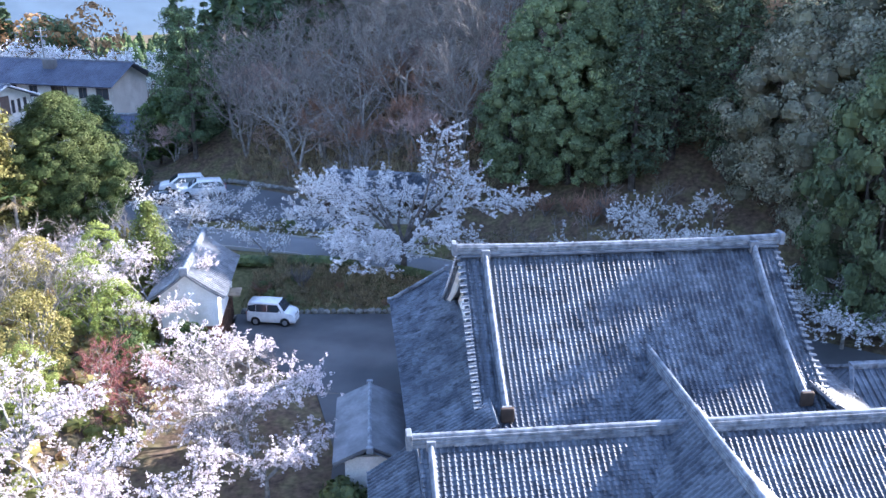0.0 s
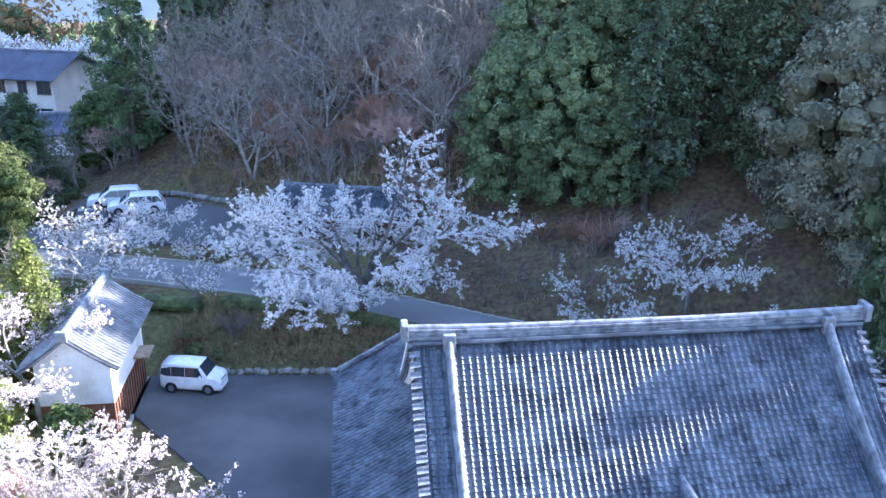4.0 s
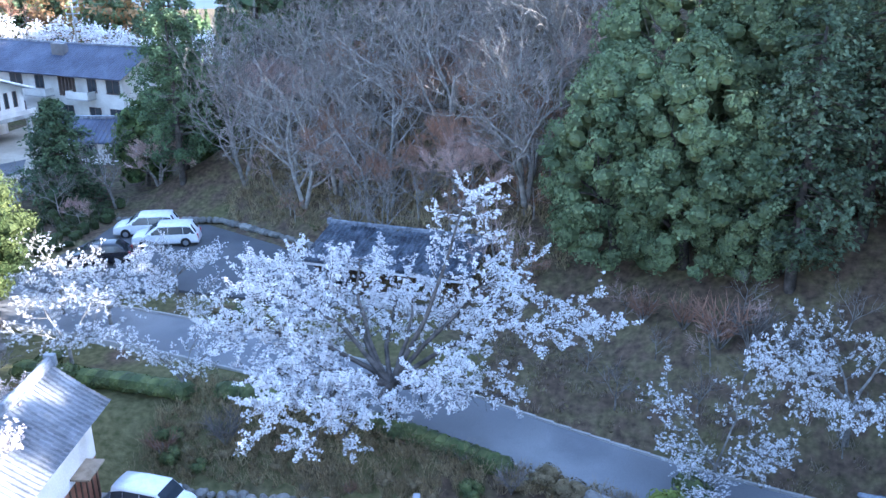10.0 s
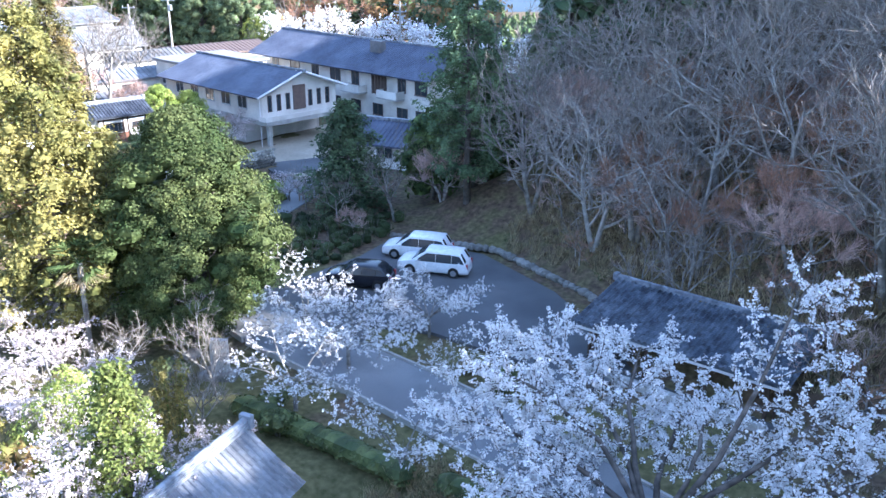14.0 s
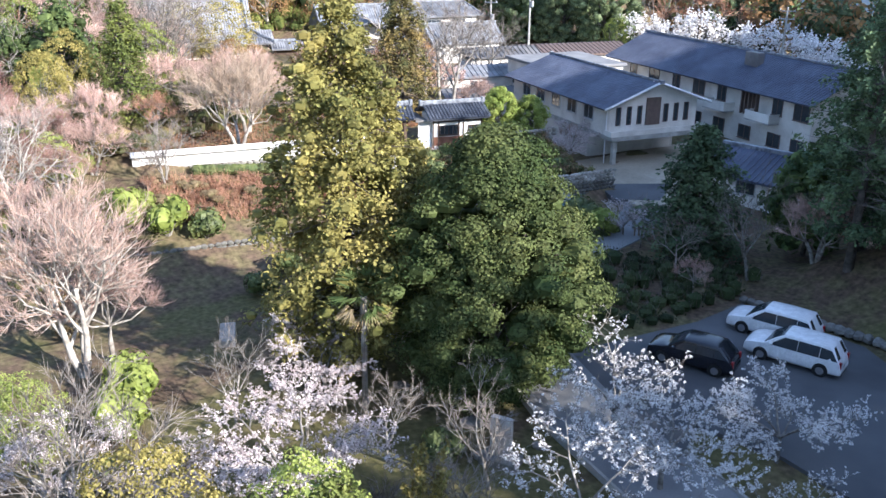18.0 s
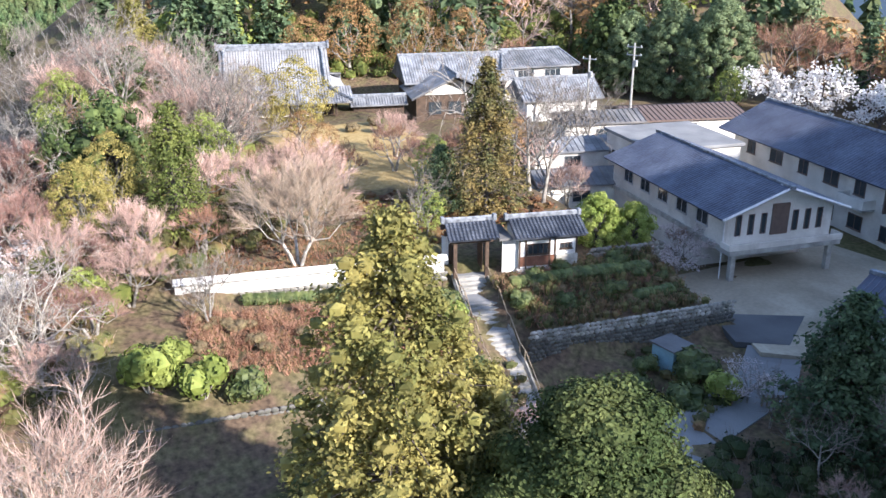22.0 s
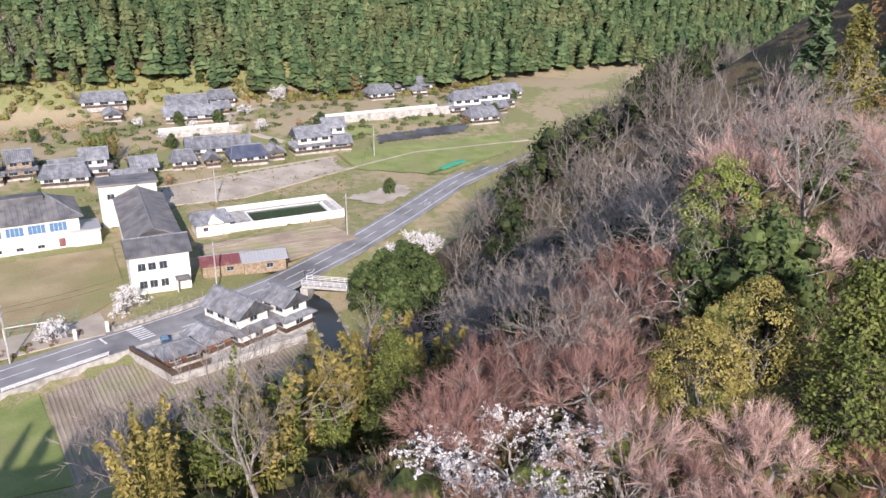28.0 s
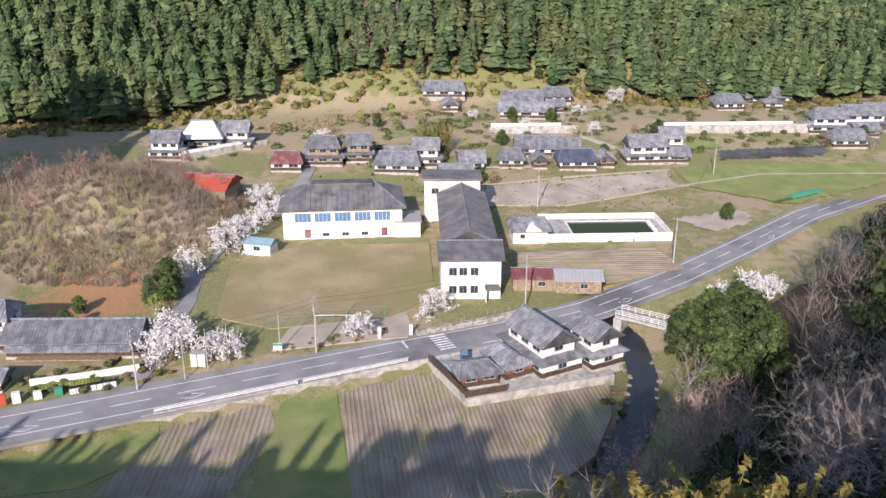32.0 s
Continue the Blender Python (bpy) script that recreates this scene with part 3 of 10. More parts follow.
def limbs(rnd, wood, height, radius, levels=3, fork=0.28, split=(4, 5, 4), lift=0.25, wide=0.75, lean=0.1, tips=None, sides=(7, 5, 4, 3), stems=1, segs=None):
    """Trunk, limbs and branches. tips takes (place, way, size) of the last branches, segs the pieces of the outer ones."""

    def grow(p, d, size, r, level):
        pts, rad, n = [p], [r], 4 if level < 2 else 3 if level < 3 else 2
        for i in range(n):
            d = (d + rand_dir(rnd) * (0.12 + 0.12 * level) + Vector((0, 0, lift * (0.3 if level else 0.6)))).normalized()
            pts.append(pts[-1] + d * size / n)
            rad.append(r * (1 - 0.68 * (i + 1) / n) + 0.004)
        wood.tube(pts, rad, sides[min(level, 3)])
        if segs is not None and level >= 2:
            segs.extend((a, b, level) for a, b in zip(pts, pts[1:]))
        if level >= levels:
            if tips is not None:
                tips.append((pts[-1], d, size))
                tips.append(((pts[-2] + pts[-1]) / 2, d, size))
                tips.append((pts[1], d, size))
            return
        k = split[min(level, len(split) - 1)]
        for i in range(k):
            s = (fork if level == 0 else 0.3) + (1 - (fork if level == 0 else 0.3)) * (i + rnd.uniform(0.3, 0.9)) / k
            j = min(n - 1, int(s * n))
            q = pts[j].lerp(pts[j + 1], s * n - j)
            a = 6.2832 * (i * 0.382 + rnd.uniform(-0.1, 0.1)) + level
            out = (d.orthogonal().normalized() * math.cos(a) + d.cross(d.orthogonal()).normalized() * math.sin(a))
            way = (d * (1 - wide * 0.55) + out * wide).normalized()
            grow(q, way, size * rnd.uniform(0.5, 0.72) * (1.15 if level == 0 else 1), rad[j] * 0.62, level + 1)

    for k in range(stems):
        d = Vector((rnd.uniform(-lean, lean), rnd.uniform(-lean, lean), 1)) if stems == 1 else Vector((math.cos(k * 6.28 / stems + 1) * 0.35, math.sin(k * 6.28 / stems + 1) * 0.35, 1))
        grow(Vector((0, 0, -0.25)), d.normalized(), height * (0.62 if stems == 1 else 0.55), radius, 0)


def tree(name, label, category, pieces):
    ob = thing(name, 0, 0, -500, 0, label, category)
    for piece, me in pieces:
        p = mpart(piece, me, ob)
        if piece == "culm":
            p["kind"] = "stuff"
    return ob


def bare_tree(seed, height, twig, bark, label, twigs=9, thick=0.014, stems=1, sides=(7, 5, 4, 3), wide=0.75, lift=0.25, split=(5, 5, 4), reach=0.1, levels=3, up=0.35, girth=0.018):
    rnd, wood, fine, segs = random.Random(seed), Soup(), Soup(), []
    limbs(rnd, wood, height, height * girth + 0.03, levels, segs=segs, stems=stems, wide=wide, lift=lift, split=split, sides=sides)
    for a, b, level in segs:
        if level < levels:
            continue
        for _ in range(twigs):
            way = ((b - a).normalized() * 1.1 + rand_dir(rnd) * 0.8 + Vector((0, 0, up))).normalized()
            fine.spike(a.lerp(b, rnd.random()), way * rnd.uniform(0.5, 1.25) * height * reach, thick, rnd)
    return tree("bare_tree", label, "tree", [("trunk", wood.mesh("trunk", bark, True)), ("twig_crown", fine.mesh("twigs", twig))])


def dome_tree(seed, height, width, twig, bark, label, lobes=10, fans=9, spikes=42, thick=0.011, base=0.3, girth=0.16, stems=1):
    """A leafless tree whose twigs fan out into domes: limbs to each lobe, branches in it, and feathery twigs on these."""
    rnd, wood, fine = random.Random(seed), Soup(), Soup()
    heads = []
    for k in range(stems):
        a = k * 6.2832 / stems + seed
        out = Vector((math.cos(a), math.sin(a), 0)) * (0.06 * width if stems > 1 else 0)
        h = Vector((out.x * 2, out.y * 2, height * base * rnd.uniform(0.8, 1.2)))
        wood.tube([out * 0.3 + Vector((0, 0, -0.3)), out + Vector((rnd.uniform(-0.1, 0.1), rnd.uniform(-0.1, 0.1), h.z * 0.5)), h], [girth * 1.2, girth, girth * 0.8], 7)
        heads.append(h)
    for l in range(lobes):
        f = (l + 0.5) / lobes
        a, r = l * 2.39996 + rnd.uniform(-0.3, 0.3), width * 0.5 * math.sqrt(f) * 0.72
        size = width * rnd.uniform(0.2, 0.3)
        foot = Vector((math.cos(a) * r, math.sin(a) * r, height * (0.58 - 0.26 * f * f) * rnd.uniform(0.85, 1.08)))
        h = min(heads, key=lambda q: (q - foot).length)
        mid = h.lerp(foot, 0.5) + rand_dir(rnd) * 0.25 - Vector((0, 0, 0.1 * (foot - h).length))
        wood.tube([h, mid, foot], [girth * 0.5, girth * 0.34, girth * 0.22], 5)
        axis = (Vector((math.cos(a) * r, math.sin(a) * r, 0)) * 0.16 + Vector((0, 0, 1))).normalized()
        for k in range(fans):
            way = (axis * 0.75 + rand_dir(rnd)).normalized()
            if way.z < -0.1:
                way.z *= -0.4
            end = foot + way * size * rnd.uniform(0.55, 0.85) + Vector((0, 0, size * 0.12))
            bend = foot.lerp(end, 0.5) + rand_dir(rnd) * 0.12
            wood.tube([foot, bend, end], [girth * 0.2, girth * 0.12, 0.008], 3)
            for _ in range(spikes):
                q = rnd.random() ** 0.7
                p = foot.lerp(bend, q * 2) if q < 0.5 else bend.lerp(end, q * 2 - 1)
                d = (way * 0.8 + rand_dir(rnd) * 0.62 + Vector((0, 0, 0.28))).normalized()
                fine.spike(p, d * size * rnd.uniform(0.28, 0.62), thick, rnd)
    return tree("bare_tree", label, "tree", [("trunk", wood.mesh("trunk", bark, True)), ("twig_crown", fine.mesh("twigs", twig))])


def cherry_tree(seed, height, label, density=12, flake=0.105, wide=0.95, lift=0.1, stems=1, split=(5, 6, 5), spread=0.13, mat=None, clusters=2, flat=0.6):
    """Blossom sits in tight clusters along the outer branches."""
    rnd, wood, bloom, segs = random.Random(seed), Soup(), Soup(), []
    limbs(rnd, wood, height, height * 0.024 + 0.03, 3, segs=segs, wide=wide, lift=lift, fork=0.2, stems=stems, split=split)
    for a, b, level in segs:
        for _ in range(clusters if level > 2 else 1):
            c = a.lerp(b, rnd.random()) + rand_dir(rnd) * 0.12
            g = spread * rnd.uniform(0.6, 1.5)
            for _ in range(density):
                o = rand_dir(rnd) * g * rnd.random() ** 0.4 * 1.6
                o.z *= flat
                bloom.flake(c + o, rand_dir(rnd) + Vector((0, 0, 0.5)), flake * rnd.uniform(0.6, 1.25), rnd)
    return tree("cherry_tree", label, "tree", [("trunk", wood.mesh("trunk", M["bark_dark"], True)), ("blossom", bloom.mesh("blossom", mat or M["blossom"]))])


def spray_cherry(seed, arms, fork, label, girth=0.16, flakes=10, size=0.085, puff=0.15, bark=None, bloom_mat=None, thick=1.7):
    """A cherry of long level arms. arms: bearing in degrees, reach, height of the tip, droop of its end, fullness of blossom from 0 to 1."""
    rnd, wood, bloom = random.Random(seed), Soup(), Soup()
    head = Vector((0, 0, fork))
    wood.tube([Vector((0, 0, -0.3)), Vector((0, 0, fork * 0.4)), head], [girth * 1.25, girth, girth * 0.85], 8)

    def cluster(c, full):
        if rnd.random() > full:
            return
        g = puff * rnd.uniform(0.6, 1.35)
        for _ in range(flakes):
            o = rand_dir(rnd) * g * rnd.random() ** 0.5
            o.z *= 0.75
            bloom.flake(c + o, rand_dir(rnd) + Vector((0, 0, 0.6)), size * rnd.uniform(0.6, 1.3), rnd)

    def branch(p, d, length, r, n, bend, rise):
        pts = [p]
        for _ in range(n):
            d = (d + rand_dir(rnd) * bend + Vector((0, 0, rise))).normalized()
            pts.append(pts[-1] + d * length / n)
        wood.tube(pts, [r * (1 - 0.8 * i / n) + 0.004 for i in range(n + 1)], 4 if r > 0.03 else 3)
        return pts

    for az, reach, tip, droop, full in arms:
        a = math.radians(az)
        way, across = Vector((math.cos(a), math.sin(a), 0)), Vector((-math.sin(a), math.cos(a), 0))
        pts, sway = [], rnd.uniform(-0.12, 0.12) * reach
        for i in range(9):
            q = i / 8
            pts.append(head + way * reach * q + across * (sway * math.sin(q * 4) + rnd.uniform(-0.08, 0.08) * reach * 0.3) + Vector((0, 0, (tip - fork) * (1 - (1 - q) ** 1.7) - droop * q ** 2.4)))
        pts[0] = head.copy()
        wood.tube(pts, [girth * 0.46 * (1 - 0.88 * i / 8) + 0.012 for i in range(9)], 6)
        n = int(reach * thick) + 3
        for k in range(n):
            q = 0.24 + 0.76 * (k + rnd.random() * 0.8) / n
            i = min(7, int(q * 8))
            p = pts[i].lerp(pts[i + 1], q * 8 - i)
            turn = rnd.uniform(0.5, 1.25) * (1 if k % 2 else -1)
            d = (way * math.cos(turn) + across * math.sin(turn) + Vector((0, 0, rnd.uniform(-0.2, 0.45)))).normalized()
            twig = branch(p, d, (0.22 * reach * (1.2 - 0.6 * q) + 0.5) * rnd.uniform(0.7, 1.3), 0.035, 4, 0.2, 0.03)
            for j in range(1, 5):
                cluster(twig[j], full)
                cluster((twig[j] + twig[j - 1]) / 2, full)
                for _ in range(2 if j > 1 else 1):
                    e = branch(twig[j], (d * 0.6 + rand_dir(rnd) * 0.9 + Vector((0, 0, 0.15))).normalized(), rnd.uniform(0.4, 0.95), 0.012, 2, 0.2, 0.05)
                    for c in (e[1], e[2], (e[1] + e[2]) / 2):
                        cluster(c, full)
    return tree("cherry_tree", label, "tree", [("trunk", wood.mesh("trunk", bark or M["bark"], True)), ("blossom", bloom.mesh("blossom", bloom_mat or M["blossom"]))])


def ring_of_arms(seed, n, reach, tip, droop=0.6, full=0.9):
    """Arms set round a trunk at uneven bearings."""
    r = random.Random(seed)
    return [(k * 360 / n + r.uniform(-22, 22), reach * r.uniform(0.7, 1.15), tip * r.uniform(0.62, 1.1), droop * r.uniform(0.2, 1.6), full * r.uniform(0.75, 1.0)) for k in range(n)]


def leafy_tree(seed, height, width, label, mat, bark=None, clumps=70, leaves=80, size=0.3, base=0.2, lump=0.13, top=0.55, core=True, name="evergreen_tree"):
    """A round crown of leaf clumps on a real trunk and limbs."""
    rnd, wood, crown, tips = random.Random(seed), Soup(), Soup(), []
    limbs(rnd, wood, height * 0.7, height * 0.022 + 0.05, 2, tips=tips, wide=min(0.7, 0.68 * width / height), split=(6, 4))
    for i in range(clumps):
        h = (i + 0.5) / clumps
        a = i * 2.39996 + rnd.uniform(-0.4, 0.4)
        z = base + (1 - base) * h
        r = width / 2 * (min(1.0, (1 - h) / (1 - top)) ** 0.6 if h > top else 0.72 + 0.28 * (h / top)) * rnd.uniform(0.62, 1.0)
        c = Vector((math.cos(a) * r, math.sin(a) * r, z * height * rnd.uniform(0.93, 1.0)))
        g = height * lump * rnd.uniform(0.7, 1.2)
        out = Vector((c.x, c.y, max(0.2, 0.45 * width * (h - 0.25)))).normalized()
        if core:
            crown.blob(c - out * g * 0.25, g * 0.72, g * 0.72, g * 0.6, rnd)
        for _ in range(leaves):
            n = (rand_dir(rnd) + out * 0.8 + Vector((0, 0, 0.3))).normalized()
            crown.flake(c + Vector((n.x * g, n.y * g, n.z * g * 0.85)) * rnd.uniform(0.75, 1.12), n + rand_dir(rnd) * 0.5, size * rnd.uniform(0.6, 1.3), rnd, 1.5)
    return tree(name, label, "tree", [("trunk", wood.mesh("trunk", bark or M["bark_dark"], True)), ("crown", crown.mesh("crown", mat))])


def cedar_tree(seed, height, width, label, mat, tiers=22, spray=5, base=0.1, droop=0.35, size=0.34, ragged=0.3, power=0.8, name="cedar_tree", flakes=5, whorl=6, puff=0.3, core=0.0):
    """Whorls of boughs, each with clumps of short sprays along its outer part."""
    rnd, wood, crown = random.Random(seed), Soup(), Soup()
    wood.tube([Vector((0, 0, -0.3)), Vector((0.05, 0, height * 0.5)), Vector((0, 0, height * 0.98))], [height * 0.016 + 0.06, height * 0.01 + 0.03, 0.02], 6)
    lump = [rnd.uniform(1 - ragged, 1.0 + ragged * 0.4) for _ in range(5 * whorl)]
    for i in range(tiers):
        h = base + (1 - base) * (i + rnd.random()) / tiers
        n = whorl if h < 0.8 else 4
        for k in range(n):
            a = k * 6.2832 / n + i * 1.3 + rnd.uniform(-0.3, 0.3)
            size_b = (width / 2 * (1 - h) ** power * min(1, 0.55 + (h - base) * 3) + 0.2) * rnd.uniform(1 - ragged * 0.6, 1.05) * lump[(int(a * whorl / 6.2832) % whorl) + whorl * min(4, int(h * 5))]
            way = Vector((math.cos(a), math.sin(a), 0))
            p0 = Vector((0, 0, h * height))
            end = p0 + way * size_b + Vector((0, 0, size_b * (0.25 - droop)))
            wood.tube([p0, end], [0.05, 0.01], 3)
            for s in range(spray):
                f = (s + 1) / spray
                q = p0.lerp(end, 0.3 + 0.72 * f) + rand_dir(rnd) * (0.12 * size_b + 0.08)
                if core and s % 2:
                    crown.blob(q, core, core, core * 0.7, rnd, 5, 3)
                for _ in range(flakes):
                    n2 = (Vector((0, 0, 1)) + way * 0.5 + rand_dir(rnd) * 0.9).normalized()
                    o = rand_dir(rnd) * puff * rnd.uniform(0.3, 1.1)
                    o.z -= 0.25 * puff
                    crown.flake(q + o, n2, size * rnd.uniform(0.6, 1.25), rnd, 1.7)
    return tree(name, label, "tree", [("trunk", wood.mesh("trunk", M["bark_dark"], True)), ("crown", crown.mesh("crown", mat))])


def bamboo_clump(seed, height, label, mat, culms=9):
    rnd, wood, crown = random.Random(seed), Soup(), Soup()
    for k in range(culms):
        a, r = rnd.uniform(0, 6.28), rnd.uniform(0.1, 1.3)
        p, hh = Vector((math.cos(a) * r, math.sin(a) * r, -0.2)), height * rnd.uniform(0.7, 1)
        lean = Vector((math.cos(a), math.sin(a), 0)) * rnd.uniform(0.05, 0.2) * hh
        pts = [p, p + Vector((0, 0, hh * 0.5)) + lean * 0.2, p + Vector((0, 0, hh * 0.85)) + lean * 0.6, p + Vector((0, 0, hh)) + lean * 1.2]
        wood.tube(pts, [0.04, 0.035, 0.02, 0.008], 4)
        for _ in range(150):
            f = rnd.uniform(0.25, 1.0)
            q = (pts[0].lerp(pts[2], f / 0.85) if f < 0.85 else pts[2].lerp(pts[3], (f - 0.85) / 0.15)) + rand_dir(rnd) * 0.75 * (1.15 - f)
            crown.flake(q, rand_dir(rnd) + Vector((0, 0, 0.4)), 0.17 * rnd.uniform(0.6, 1.3), rnd, 2.2)
    return tree("bamboo_clump", label, "bamboo", [("culm", wood.mesh("culm", M["leaf_lime"], True)), ("foliage", crown.mesh("foliage", mat))])


def shrub(seed, radius, height, label, mat, leaves=420, size=0.16, name="shrub"):
    rnd, wood, crown = random.Random(seed), Soup(), Soup()
    for k in range(5):
        a = k * 1.257
        wood.tube([Vector((0, 0, -0.2)), Vector((math.cos(a) * radius * 0.3, math.sin(a) * radius * 0.3, height * 0.3)), Vector((math.cos(a) * radius * 0.6, math.sin(a) * radius * 0.6, height * 0.65))], [0.05, 0.035, 0.01], 4)
    lobes = [Vector((math.cos(k * 2.4) * radius * 0.45, math.sin(k * 2.4) * radius * 0.45, height * (0.42 + 0.16 * (k % 3)))) for k in range(6)]
    for c in lobes:
        crown.blob(c, radius * 0.5, radius * 0.5, height * 0.34, rnd)
        for _ in range(leaves // 6):
            n = (rand_dir(rnd) + Vector((c.x, c.y, 0.3)) * 0.5).normalized()
            crown.flake(c + Vector((n.x * radius * 0.58, n.y * radius * 0.58, n.z * height * 0.4)), n + rand_dir(rnd) * 0.5, size * rnd.uniform(0.6, 1.3), rnd, 1.5)
    return tree(name, label, "shrub", [("stem", wood.mesh("stem", M["bark"], True)), ("foliage", crown.mesh("foliage", mat))])


def twig_shrub(seed, height, twig, label):
    rnd, wood, fine = random.Random(seed), Soup(), Soup()
    for k in range(9):
        a = k * 0.7
        d = Vector((math.cos(a) * 0.6, math.sin(a) * 0.6, 1)).normalized()
        p, q = Vector((0, 0, -0.1)), d * height * 0.6
        wood.tube([p, q * 0.5 + rand_dir(rnd) * 0.1, q], [0.03, 0.02, 0.008], 3)
        for _ in range(26):
            s = rnd.uniform(0.3, 1)
            fine.spike(q * s, (d + rand_dir(rnd) * 0.8).normalized() * height * rnd.uniform(0.2, 0.45), 0.014, rnd)
    return tree("bare_shrub", label, "shrub", [("stem", wood.mesh("stem", M["bark"], True)), ("twig_crown", fine.mesh("twigs", twig))])


def grass_tuft(seed, height, label):
    rnd, blades = random.Random(seed), Soup()
    for _ in range(110):
        d = (Vector((0, 0, 1)) + rand_dir(rnd) * 0.55).normalized()
        blades.spike(Vector((rnd.uniform(-0.3, 0.3), rnd.uniform(-0.3, 0.3), -0.05)), d * height * rnd.uniform(0.6, 1.1), 0.018, rnd)
    ob = new("dry_grass_tuft", blades.mesh("dry_grass_tuft", M["dry"]))
    ob.matrix_basis = pose(0, 0, -500)
    return tagged(ob, label, "grass")


